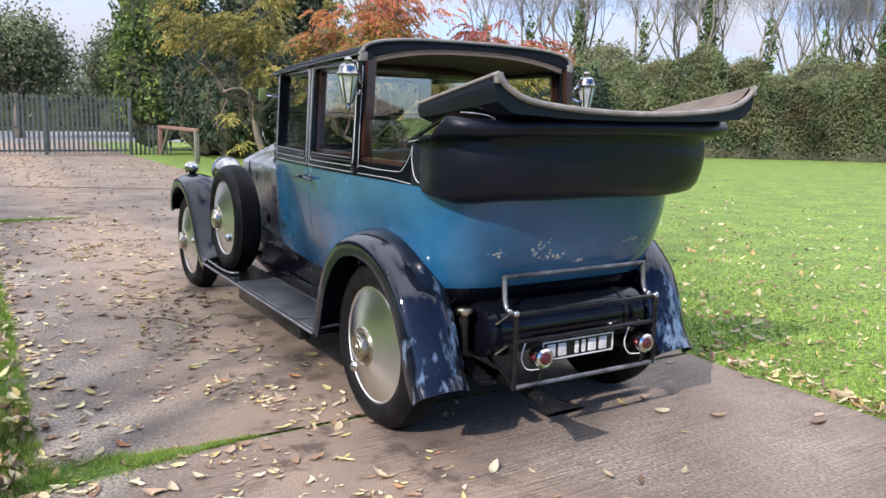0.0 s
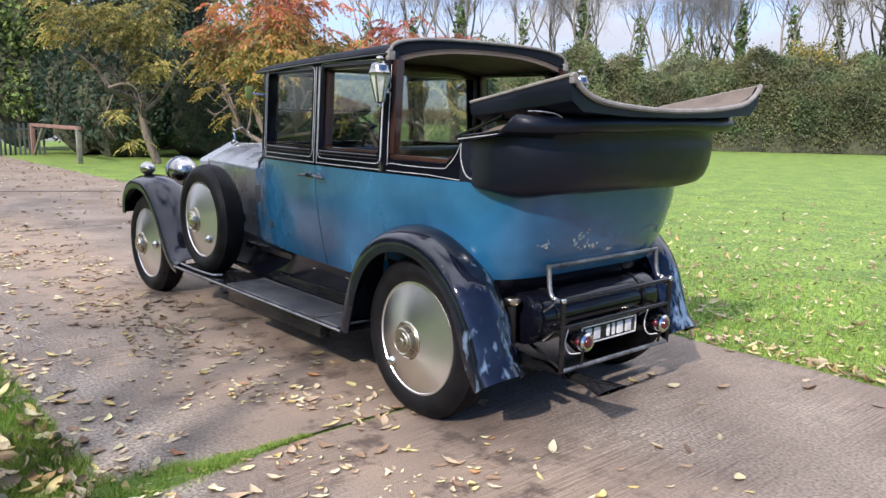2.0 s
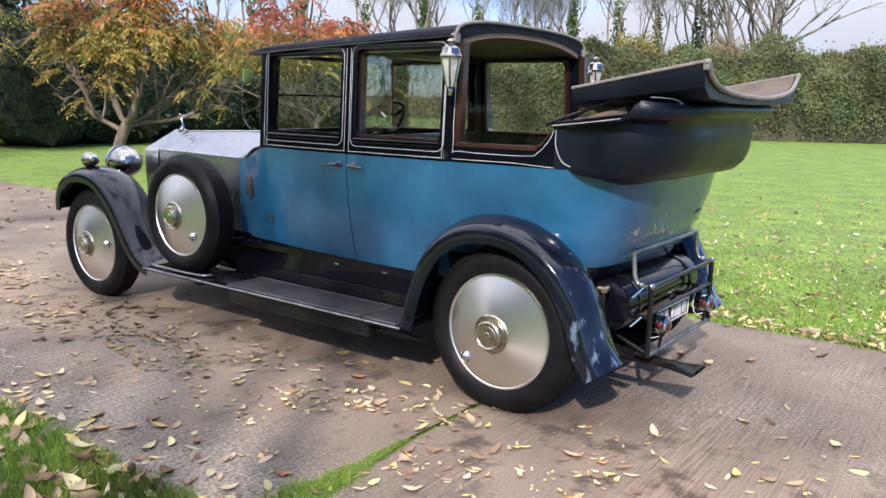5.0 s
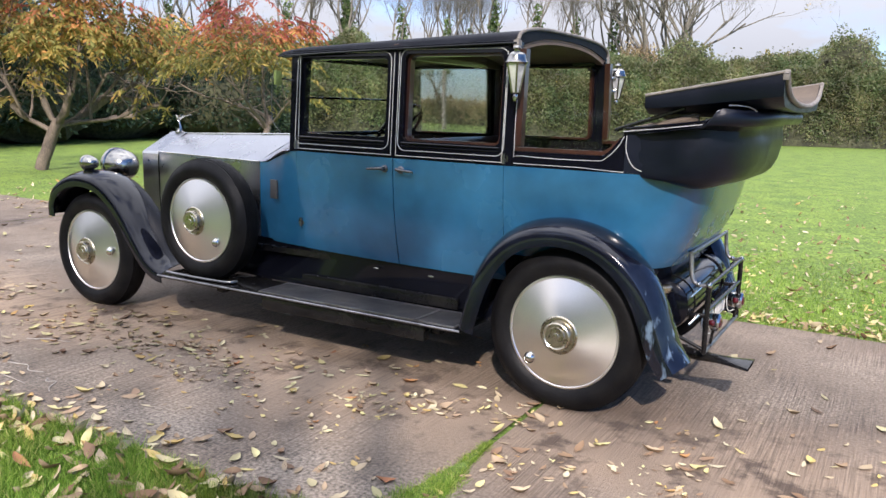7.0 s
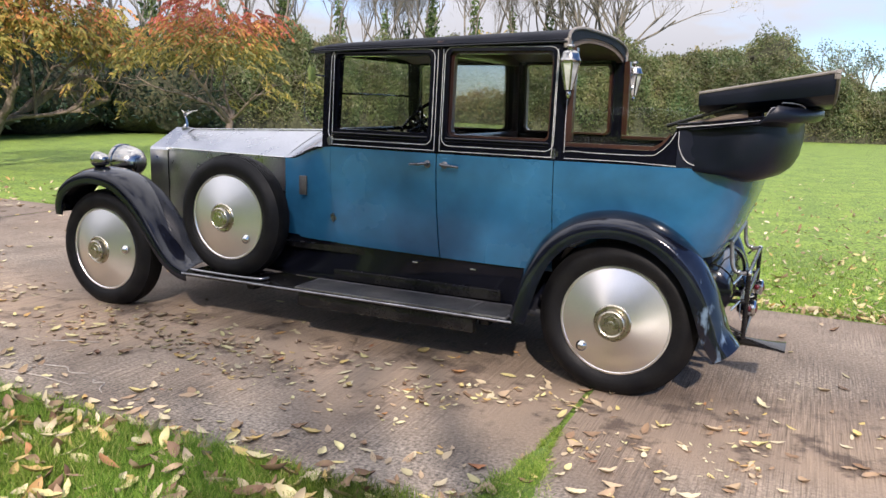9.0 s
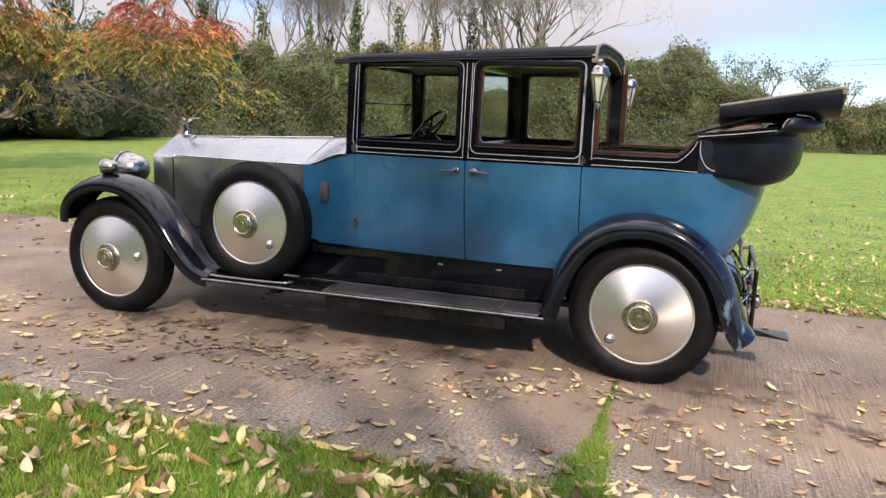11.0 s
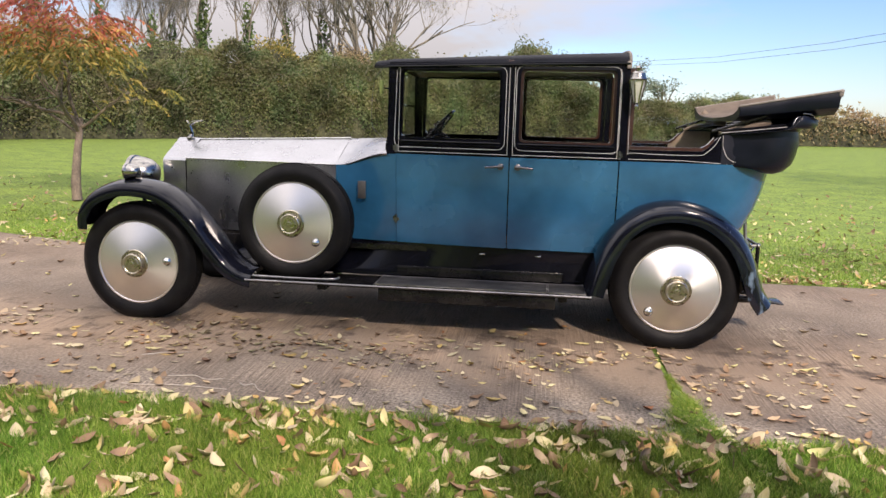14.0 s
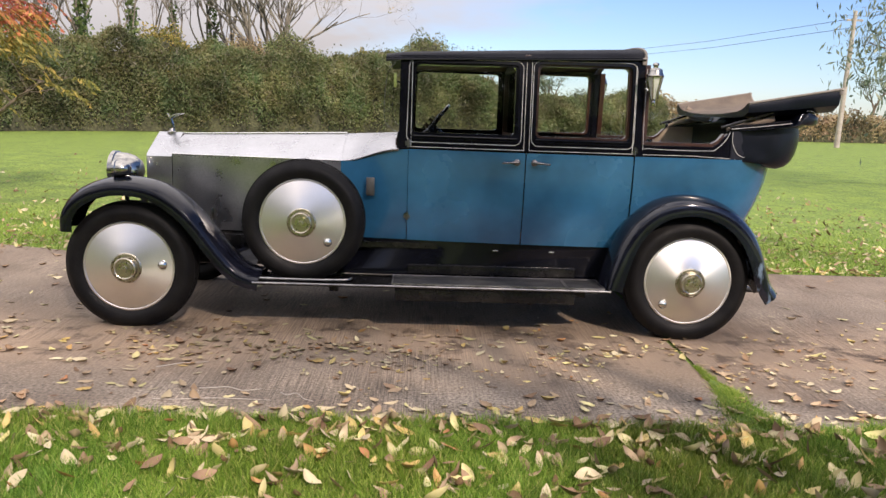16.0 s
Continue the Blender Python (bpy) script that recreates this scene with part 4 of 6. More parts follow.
# ---- wheels ----
def wheel_meshes():
    R = 0.428
    prof = [(0.275, 0.045), (0.29, 0.062), (0.315, 0.077), (0.345, 0.086), (0.372, 0.083), (0.396, 0.070), (0.411, 0.054)]
    tread = []
    for k in range(-4, 5):
        y = k * 0.0112
        rc = R - 0.010 * (y / 0.05) ** 2
        tread += [(rc, y + 0.0042), (rc, y - 0.0030), (rc - 0.007, y - 0.0036), (rc - 0.007, y - 0.0068)]
    tread = sorted(tread, key=lambda q: -q[1])
    full = prof + tread + [(r, -y) for r, y in prof[::-1]]
    bm = bm_()
    lathe(bm, [(r, y * 1.16) for r, y in full], seg=72)
    for v in bm.verts:
        v.co.z = max(v.co.z, -0.4085)
    tyre = finish(bm, "tyre", RUBBER, 30)
    bm = bm_()
    lathe(bm, [(0.298, 0.066), (0.300, 0.074), (0.296, 0.080), (0.288, 0.081), (0.284, 0.077), (0.276, 0.079), (0.20, 0.103), (0.10, 0.126), (0.098, 0.115), (0.0, 0.115)], seg=72)
    disc = finish(bm, "disc", SPUN, 25)
    bm = bm_()
    lathe(bm, [(0.100, 0.125), (0.100, 0.140), (0.094, 0.145), (0.088, 0.141), (0.078, 0.141), (0.078, 0.150), (0.072, 0.172), (0.066, 0.176), (0.060, 0.172), (0.050, 0.172), (0.046, 0.178), (0.020, 0.178), (0.017, 0.182), (0, 0.183)], seg=40)
    bmesh.ops.translate(bm, vec=(0, -0.012, 0), verts=bm.verts[:])
    hub = finish(bm, "hub_cap", HUB, 25)
    bm = bm_()
    lathe(bm, [(0.030, 0.0), (0.030, 0.012), (0.022, 0.022), (0.010, 0.030), (0, 0.031)], seg=20)
    valve = finish(bm, "valve_cap", CHROME, 30)
    bm = bm_()
    lathe(bm, [(0.0, -0.05), (0.27, -0.05), (0.285, -0.07), (0.285, 0.04), (0.0, 0.04)], seg=40)
    back = finish(bm, "rim", CHASSIS, 30)
    bm = bm_()
    lathe(bm, [(0.0, -0.12), (0.16, -0.12), (0.16, -0.05), (0.0, -0.05)], seg=32)
    drum = finish(bm, "brake_drum", CHASSIS, 30)
    return tyre, disc, hub, valve, back, drum


WM = wheel_meshes()


def wheel(x, y, z, side, valve_at, turn=0, s=1.0, tyre_label=""):
    w = new("wheel", WM[0])
    w.parent = car
    w["label"] = "black ribbed tyre with a polished aluminium disc"
    flip = Matrix.Rotation(math.pi, 4, "Z") if side < 0 else Matrix.Identity(4)
    w.matrix_basis = Matrix.Translation((x, y, z)) @ Matrix.Rotation(radians(turn), 4, "Z") @ flip @ Matrix.Scale(s, 4)
    for me, nm, lb in ((WM[1], "disc", "polished aluminium wheel disc"), (WM[2], "hub_cap", "dull bronze-tinted hub cap"), (WM[4], "rim", ""), (WM[5], "brake_drum", "")):
        o = new(nm, me)
        o.parent = w
        if lb:
            o["label"] = lb
    vx, vz = valve_at
    r = math.hypot(vx, vz)
    o = new("valve_cap", WM[3])
    o.parent = w
    o.matrix_basis = Matrix.Translation((-vx if side < 0 else vx, 0.079 + (0.276 - r) * 0.30, vz))
    return w


TY = 0.715
wheel(0.0, -TY, 0.424, -1, (-0.165, -0.155), s=1.03)
wheel(0.0, TY, 0.424, 1, (-0.165, -0.155), s=1.03)
wheel(-3.845, -TY, 0.425, -1, (0.225, 0.02), s=1.04)
wheel(-3.845, TY, 0.425, 1, (0.225, 0.02), s=1.04)
wheel(-2.668, -0.725, 0.768, -1, (0.175, -0.135), s=0.985)
bm = bm_()
tube(bm, [(0.0, -0.68, 0.42), (0.0, 0.68, 0.42)], 0.05, 12)
bmesh.ops.create_uvsphere(bm, u_segments=16, v_segments=10, radius=0.16, matrix=Matrix.Translation((0, 0, 0.42)))
part("rear_axle", bm, CHASSIS, car)
bm = bm_()
tube(bm, smooth_path([(-3.82, -0.68, 0.42), (-3.82, -0.4, 0.36), (-3.82, 0.4, 0.36), (-3.82, 0.68, 0.42)], 5), 0.03, 10)
part("front_axle", bm, CHASSIS, car)
for side in (-1, 1):
    bm = bm_()
    box(bm, -4.25, 0.55, side * 0.40, side * 0.34, 0.50, 0.60, 0.005)
    part("chassis_rail", bm, CHASSIS, car)
    bm = bm_()
    for k in range(5):
        box(bm, -0.62 + 0.05 * k, 0.62 - 0.05 * k, side * 0.52, side * 0.46, 0.35 + 0.012 * k, 0.36 + 0.012 * k)
    part("leaf_spring", bm, CHASSIS, car)


# engine, gearbox and undershields between the rails
bm = bm_()
box(bm, -3.55, -2.10, -0.33, 0.33, 0.36, 0.62, 0.03)
part("engine_undershield", bm, CHASSIS, car, "black undershield below the engine")
bm = bm_()
lathe(bm, [(0, -2.1), (0.16, -2.08), (0.15, -1.5), (0.06, -1.4), (0.045, -0.15), (0, -0.15)], (0, 0, 0.46), "x", 20)
part("gearbox", bm, CHASSIS, car, "black gearbox and propeller shaft")
bm = bm_()
lathe(bm, [(0, -2.3), (0.10, -2.28), (0.10, -1.2), (0, -1.18)], (0, 0.30, 0.36), "x", 18)
part("silencer", bm, CHASSIS, car, "black exhaust silencer")


# ---- wings ----
def wing(path, side, inner, outer, lip, name, label, crown=0.045, paint=WING):
    """A pressed wing: crowned section swept along a side profile."""
    pts = smooth_path([(x, 0, z) for x, z in path], 5)
    rings = []
    for i, p in enumerate(pts):
        d = (pts[min(i + 1, len(pts) - 1)] - pts[max(i - 1, 0)]).normalized()
        nrm = Vector((-d.z, 0, d.x))
        if nrm.z < 0 and abs(d.x) > 0.3:
            nrm = -nrm
        t = i / (len(pts) - 1)
        o, a = (outer(t), inner(t))
        w = o - a
        sec = [(a - 0.004, -0.05), (a, -0.006)] + [(a + w * u, crown * math.sin(math.pi * min(1, u * 0.98 + 0.02)) ** 0.8) for u in [k / 10 for k in range(11)]]
        sec += [(o + 0.006, -0.012), (o + 0.008, -lip * 0.6), (o + 0.004, -lip), (o - 0.006, -lip + 0.002)]
        rings.append([p + nrm * h + Vector((0, side * y, 0)) for y, h in sec])
    bm = bm_()
    loft(bm, rings)
    solid(bm, 0.006)
    return part(name, bm, paint, car, label, sharp=50)


FRONT = [(-4.262, 0.665), (-4.255, 0.76), (-4.20, 0.86), (-4.10, 0.935), (-3.95, 0.985), (-3.79, 0.99), (-3.63, 0.955), (-3.48, 0.86), (-3.36, 0.74), (-3.24, 0.58), (-3.13, 0.455), (-3.03, 0.395), (-2.95, 0.378)]
REAR = [(-0.565, 0.375), (-0.535, 0.50), (-0.475, 0.68), (-0.38, 0.83), (-0.24, 0.935), (-0.07, 0.975), (0.10, 0.96), (0.25, 0.895), (0.38, 0.78), (0.46, 0.65), (0.51, 0.52), (0.55, 0.415), (0.605, 0.335)]
for side in (-1, 1):
    fw = wing(FRONT, side, lambda t: 0.60 - 0.05 * t, lambda t: 0.865 + 0.03 * t, 0.075, "front_wing", "glossy black front wing")
    rw = wing(REAR, side, lambda t: 0.615 - 0.015 * t, lambda t: 0.895 - 0.045 * t, 0.085, "rear_wing", "glossy black rear wing with chipped enamel", 0.05, WORNWING)
    # valance between wing and body
    bm = bm_()
    pts = smooth_path([(x, 0, z) for x, z in REAR[1:-1]], 4)
    loft(bm, [[(p.x, side * 0.616, p.z - 0.02), (p.x * 0.98, side * 0.60, p.z * 0.6 + 0.2), (p.x * 0.9, side * 0.57, max(0.36, p.z * 0.3 + 0.25))] for p in pts])
    solid(bm, 0.006)
    part("inner_valance", bm, BLACK, rw)
    bm = bm_()
    pts = smooth_path([(x, 0, z) for x, z in FRONT[5:-1]], 4)
    loft(bm, [[(p.x, side * 0.585, p.z - 0.01), (p.x, side * 0.46, max(0.5, p.z * 0.8)), (p.x, side * 0.36, max(0.52, p.z * 0.7))] for p in pts])
    solid(bm, 0.006)
    part("inner_valance", bm, BLACK, fw)

# ---- running boards ----
for side in (-1, 1):
    bm = bm_()
    box(bm, -2.99, -0.56, side * 0.58, side * 0.90, 0.345, 0.368, 0.004)
    board = part("running_board", bm, CHASSIS, car, "black running board with bright edging")
    for a, b in ((-2.05, -0.86), (-0.85, -0.60)):
        bm = bm_()
        box(bm, a, b, side * 0.61, side * 0.885, 0.369, 0.374, 0.002)
        part("rubber_mat", bm, MAT_RUBBER, board, "worn black rubber mat")
        bm = bm_()
        for x0, x1, y0, y1 in ((a, b, 0.607, 0.613), (a, b, 0.882, 0.892), (a - 0.004, a + 0.004, 0.61, 0.885), (b - 0.004, b + 0.004, 0.61, 0.885)):
            box(bm, x0, x1, side * y0, side * y1, 0.370, 0.379)
        part("mat_edging", bm, DULLEDGE, board, "bright metal edging")
    bm = bm_()
    tube(bm, [(-2.99, side * 0.900, 0.360), (-0.56, side * 0.900, 0.360)], 0.007, 8)
    part("edge_strip", bm, DULLEDGE, board, "bright metal edge strip")
    # step box under the doors
    bm = bm_()
    box(bm, -2.03, -0.80, side * 0.82, side * 0.885, 0.258, 0.345, 0.004)
    part("under_box", bm, CHASSIS, board, "dark box under the board")
    for x in (-2.45, -0.75):
        bm = bm_()
        box(bm, x - 0.03, x + 0.03, side * 0.38, side * 0.84, 0.30, 0.345, 0.004)
        part("bracket", bm, CHASSIS, board)
    # valance between board and body
    bm = bm_()
    loft(bm, [[(x, side * (0.575 if x > -2.2 else 0.575 - 0.12 * (-2.2 - x)), z - 0.0) for z in (0.37, 0.42)] + [(x, side * (half(max(x, -2.03), 0.62) - 0.012 if x > -2.1 else 0.50 - 0.12 * (-2.1 - x)), z) for z in (0.56, 0.635)] for x in [-3.0 + 2.5 * k / 20 for k in range(21)]])
    solid(bm, 0.008)
    val = part("valance", bm, BLACK, car, "black valance below the doors")
    for x in (-1.33, -0.93):
        bm = bm_()
        box(bm, x - 0.02, x + 0.02, side * 0.60, side * 0.615, 0.565, 0.575, 0.003)
        part("clip", bm, CHROME, val)
    # locker and toolbox beside the chassis
    bm = bm_()
    box(bm, -1.95, -0.75, side * 0.58, side * 0.60, 0.385, 0.455, 0.006)
    part("kick_plate", bm, CHASSIS, val)
# spare wheel tray
bm = bm_()
tube(bm, smooth_path([(-2.98, -0.86, 0.385), (-2.75, -0.865, 0.383), (-2.50, -0.865, 0.383), (-2.36, -0.85, 0.385), (-2.33, -0.80, 0.385)], 5), 0.008, 8)
part("spare_tray", bm, DULLEDGE, car, "bright rim of the spare wheel tray")

# ---- lamps ----
for side in (-1, 1):
    bm = bm_()
    hx, hy, hz = -4.005, side * 0.395, 1.045
    lathe(bm, [(0, 0.135), (0.03, 0.133), (0.072, 0.115), (0.106, 0.075), (0.123, 0.02), (0.128, -0.04), (0.138, -0.045), (0.138, -0.075), (0.125, -0.08), (0.06, -0.095), (0, -0.098)], (hx, hy, hz), "x", 32)
    hl = part("headlamp", bm, LAMPNICKEL, car, "large polished drum headlamp")
    bm = bm_()
    tube(bm, [(hx, hy, hz - 0.12), (hx + 0.02, hy, 0.72)], 0.016, 10)
    tube(bm, [(hx + 0.02, hy, 0.72), (hx + 0.10, side * 0.30, 0.66)], 0.016, 10)
    part("stalk", bm, CHASSIS, hl)
    bm = bm_()
    sx, sy, sz = -3.905, side * 0.745, 1.085
    lathe(bm, [(0, 0.075), (0.02, 0.073), (0.042, 0.055), (0.052, 0.02), (0.054, -0.01), (0.060, -0.015), (0.060, -0.032), (0.05, -0.036), (0, -0.045)], (sx, sy, sz), "x", 24)
    sl = part("sidelamp", bm, LAMPNICKEL, car, "small chrome sidelamp on the wing")
    bm = bm_()
    lathe(bm, [(0.028, -0.085), (0.028, -0.070), (0.012, -0.060), (0.010, -0.045), (0, -0.045)], (sx, sy, sz), "z", 16)
    part("foot", bm, CHROME, sl)
    # carriage lamp on the rear pillar
    lx, ly = -0.335, side * 0.785
    bm = bm_()
    lathe(bm, [(0, 1.612), (0.009, 1.615), (0.014, 1.636), (0.011, 1.650), (0.022, 1.66)], (lx, ly, 0), "z", 16)
    lamp = part("carriage_lamp", bm, LAMPNICKEL, car, "tapered chrome and glass carriage lamp")
    bm = bm_()
    lathe(bm, [(0.056, 1.805), (0.059, 1.813), (0.049, 1.832), (0.046, 1.852), (0.034, 1.862), (0.016, 1.868), (0.016, 1.877), (0.022, 1.886), (0.016, 1.897), (0, 1.902)], (lx, ly, 0), "z", 16)
    part("lamp_cap", bm, LAMPNICKEL, lamp)
    for k in range(6):
        a = math.tau * k / 6
        bm = bm_()
        tube(bm, [(lx + 0.021 * math.cos(a), ly + 0.021 * math.sin(a), 1.658), (lx + 0.053 * math.cos(a), ly + 0.053 * math.sin(a), 1.808)], 0.005, 6)
        part("glazing_bar", bm, LAMPNICKEL, lamp)
    bm = bm_()
    lathe(bm, [(0.019, 1.66), (0.051, 1.806)], (lx, ly, 0), "z", 6)
    part("glass", bm, LAMPGLASS, lamp, "bright silvered lamp glass", sharp=10)
    bm = bm_()
    tube(bm, smooth_path([(lx, ly - side * 0.04, 1.79), (lx - 0.01, side * 0.72, 1.80), (lx - 0.03, side * 0.70, 1.77)], 4), 0.008, 8)
    tube(bm, smooth_path([(lx, ly - side * 0.03, 1.72), (lx - 0.01, side * 0.725, 1.71), (lx - 0.03, side * 0.70, 1.73)], 4), 0.008, 8)
    part("bracket", bm, CHROME, lamp)

# ---- tail: tank, rack, lamps, number board ----
bm = bm_()
lathe(bm, [(0, -0.50), (0.10, -0.498), (0.135, -0.48), (0.14, -0.45), (0.14, 0.45), (0.135, 0.48), (0.10, 0.498), (0, 0.50)], (0.42, 0.03, 0.565), "y", 32)
tank = part("fuel_tank", bm, BLACK, car, "glossy black drum fuel tank")
for y in (-0.32, 0.38):
    bm = bm_()
    lathe(bm, [(0.140, y - 0.014), (0.146, y - 0.014), (0.146, y + 0.014), (0.140, y + 0.014)], (0.42, 0, 0.565), "y", 32)
    part("strap", bm, CHASSIS, tank)
bm = bm_()
box(bm, 0.20, 0.27, -0.60, 0.60, 0.37, 0.68, 0.01)
part("rear_crossmember", bm, CHASSIS, car)
bm = bm_()
lathe(bm, [(0.0, 0.47), (0.026, 0.47), (0.026, 0.655), (0, 0.657)], (0.44, -0.535, 0.0), "z", 18)
fp = part("filler_pipe", bm, CHASSIS, car, "upright black filler pipe")
bm = bm_()
lathe(bm, [(0, 0.655), (0.036, 0.656), (0.042, 0.664), (0.042, 0.684), (0.034, 0.692), (0, 0.695)], (0.44, -0.535, 0.0), "z", 18)
part("cap", bm, HUB, fp, "dull nickel filler cap")

RACKBAR = mat("worn_rack_tube", (0.30, 0.30, 0.30), 0.35, 0.8, (0.12, 0.12, 0.12), 9, 60, 0.25, rough_var=0.1)
rack = thing("luggage_rack", "", "")
rack.parent = car
YL, YR, XK = -0.375, 0.505, 0.635
for y in (YL, YR):
    bm = bm_()
    tube(bm, [(XK, y, 0.31), (XK, y, 0.69)], 0.014, 10)
    part("upright", bm, CHASSIS, rack)
    bm = bm_()
    tube(bm, smooth_path([(XK, y, 0.685), (0.58, y, 0.68), (0.545, y, 0.72), (0.53, y, 0.845)], 5), 0.012, 10)
    part("arm", bm, RACKBAR, rack)
    bm = bm_()
    tube(bm, [(XK, y, 0.52), (0.36, y, 0.50)], 0.012, 8)
    tube(bm, [(XK, y, 0.33), (0.36, y, 0.44)], 0.010, 8)
    part("stay", bm, CHASSIS, rack)
    bm = bm_()
    bmesh.ops.create_uvsphere(bm, u_segments=12, v_segments=8, radius=0.018, matrix=Matrix.Translation((XK, y, 0.685)))
    part("knuckle", bm, CHROME, rack)
    bm = bm_()
    bmesh.ops.create_uvsphere(bm, u_segments=12, v_segments=8, radius=0.015, matrix=Matrix.Translation((0.58, y, 0.685)))
    part("knuckle", bm, CHROME, rack)
    for z in (0.675, 0.525):
        bm = bm_()
        tube(bm, [(0.60, y + (0.02 if y > 0 else -0.02), z), (0.56, y + (0.075 if y > 0 else -0.06), z - 0.05)], 0.007, 8)
        part("lever", bm, CHROME, rack)
for z, x, m_ in ((0.845, 0.53, RACKBAR), (0.682, XK, CHASSIS), (0.545, XK, CHASSIS), (0.318, XK, RACKBAR)):
    bm = bm_()
    tube(bm, [(x, YL - 0.008, z), (x, YR + 0.008, z)], 0.012, 10)
    part("crossbar", bm, m_, rack)

bm = bm_()
box(bm, 0.588, 0.600, -0.195, 0.265, 0.405, 0.515, 0.004)
plate = part("number_plate", bm, CHASSIS, car, "black number plate with white bars and border")
for y0, y1, z0, z1 in ((-0.188, 0.258, 0.412, 0.418), (-0.188, 0.258, 0.502, 0.508), (-0.188, -0.182, 0.412, 0.508), (0.252, 0.258, 0.412, 0.508)):
    bm = bm_()
    box(bm, 0.600, 0.604, y0, y1, z0, z1)
    part("border", bm, WHITE, plate)
for y in (-0.135, -0.068, 0.022, 0.066, 0.120, 0.190):
    w = 0.011 if y in (0.022, 0.066) else 0.024
    bm = bm_()
    box(bm, 0.600, 0.604, y - w, y + w, 0.428, 0.492, 0.004)
    part("bar", bm, WHITE, plate)

for y, zz in ((-0.225, 0.452), (0.425, 0.440)):
    bm = bm_()
    lathe(bm, [(0, -0.070), (0.03, -0.066), (0.046, -0.04), (0.050, 0.0), (0.050, 0.026), (0.040, 0.036), (0.030, 0.034)], (0.645, y, zz), "x", 24)
    tl = part("tail_lamp", bm, CHROME, car, "chrome tail lamp with a red lens")
    bm = bm_()
    lathe(bm, [(0.031, 0.030), (0.026, 0.040), (0.014, 0.045), (0, 0.046)], (0.645, y, zz), "x", 24)
    part("lens", bm, LENS_RED, tl, "red glass lens")
    bm = bm_()
    bmesh.ops.create_uvsphere(bm, u_segments=14, v_segments=8, radius=0.020, matrix=Matrix.Translation((0.645, y - 0.040, zz + 0.005)))
    part("side_lens", bm, LENS_RED, tl)
    bm = bm_()
    tube(bm, smooth_path([(0.60, y - 0.06, zz + 0.08), (0.60, y - 0.085, zz), (0.61, y - 0.06, zz - 0.06), (0.63, y, zz - 0.065)], 5), 0.003, 6)
    part("wire", bm, WHITE, tl)
    bm = bm_()
    tube(bm, [(0.645, y, zz - 0.05), (0.635, y, 0.325)], 0.008, 8)
    part("stalk", bm, CHASSIS, tl)

# fishtail exhaust
bm = bm_()
tube(bm, smooth_path([(-1.6, -0.24, 0.34), (-0.3, -0.25, 0.30), (0.25, -0.25, 0.265), (0.60, -0.24, 0.255)], 5), 0.028, 12)
ex = part("exhaust", bm, CHASSIS, car, "black exhaust pipe with a flat fishtail")
bm = bm_()
loft(bm, [[(x, -0.24 + w * math.cos(a), z + h * math.sin(a)) for a in [math.tau * k / 16 for k in range(16)]] for x, w, h, z in ((0.58, 0.030, 0.030, 0.256), (0.68, 0.045, 0.022, 0.254), (0.78, 0.085, 0.013, 0.251), (0.86, 0.115, 0.010, 0.249))], True)
part("fishtail", bm, CHASSIS, ex, "flat flared fishtail end")

# ---- planting ----
LEAF_STOPS = {
    "hedge": ((0.0, (0.105, 0.138, 0.056)), (0.35, (0.142, 0.175, 0.070)), (0.65, (0.182, 0.203, 0.090)), (0.90, (0.218, 0.212, 0.108)), (1.0, (0.275, 0.282, 0.155))),
    "evergreen": ((0.0, (0.016, 0.034, 0.021)), (0.6, (0.032, 0.058, 0.035)), (1.0, (0.075, 0.105, 0.060))),
    "conifer": ((0.0, (0.060, 0.105, 0.034)), (0.6, (0.118, 0.175, 0.055)), (1.0, (0.290, 0.370, 0.080))),
    "greytree": ((0.0, (0.066, 0.088, 0.052)), (0.6, (0.146, 0.169, 0.096)), (1.0, (0.293, 0.308, 0.176))),
    "ivy": ((0.0, (0.053, 0.095, 0.032)), (0.6, (0.105, 0.168, 0.053)), (1.0, (0.252, 0.315, 0.126))),
    "yellow": ((0.0, (0.160, 0.170, 0.045)), (0.5, (0.290, 0.255, 0.062)), (0.85, (0.440, 0.310, 0.080)), (1.0, (0.520, 0.250, 0.075))),
    "olive": ((0.0, (0.105, 0.118, 0.036)), (0.6, (0.245, 0.225, 0.060)), (1.0, (0.470, 0.340, 0.095))),
    "orange": ((0.0, (0.360, 0.225, 0.063)), (0.5, (0.504, 0.225, 0.077)), (1.0, (0.540, 0.158, 0.086))),
    "red": ((0.0, (0.500, 0.190, 0.085)), (0.5, (0.530, 0.125, 0.100)), (1.0, (0.560, 0.200, 0.180))),
    "brownhedge": ((0.0, (0.190, 0.148, 0.078)), (0.6, (0.328, 0.259, 0.148)), (1.0, (0.466, 0.398, 0.225))),
    "willow": ((0.0, (0.095, 0.135, 0.095)), (0.6, (0.190, 0.235, 0.175)), (1.0, (0.340, 0.370, 0.280))),
    "fallen": ((0.0, (0.15, 0.090, 0.052)), (0.18, (0.25, 0.165, 0.098)), (0.40, (0.37, 0.290, 0.185)), (0.62, (0.48, 0.425, 0.280)), (0.80, (0.46, 0.42, 0.20)), (0.93, (0.44, 0.32, 0.11)), (1.0, (0.33, 0.15, 0.065))),
    "blade": ((0.0, (0.066, 0.130, 0.015)), (0.5, (0.172, 0.300, 0.036)), (0.85, (0.310, 0.450, 0.078)), (1.0, (0.500, 0.455, 0.175))),
}


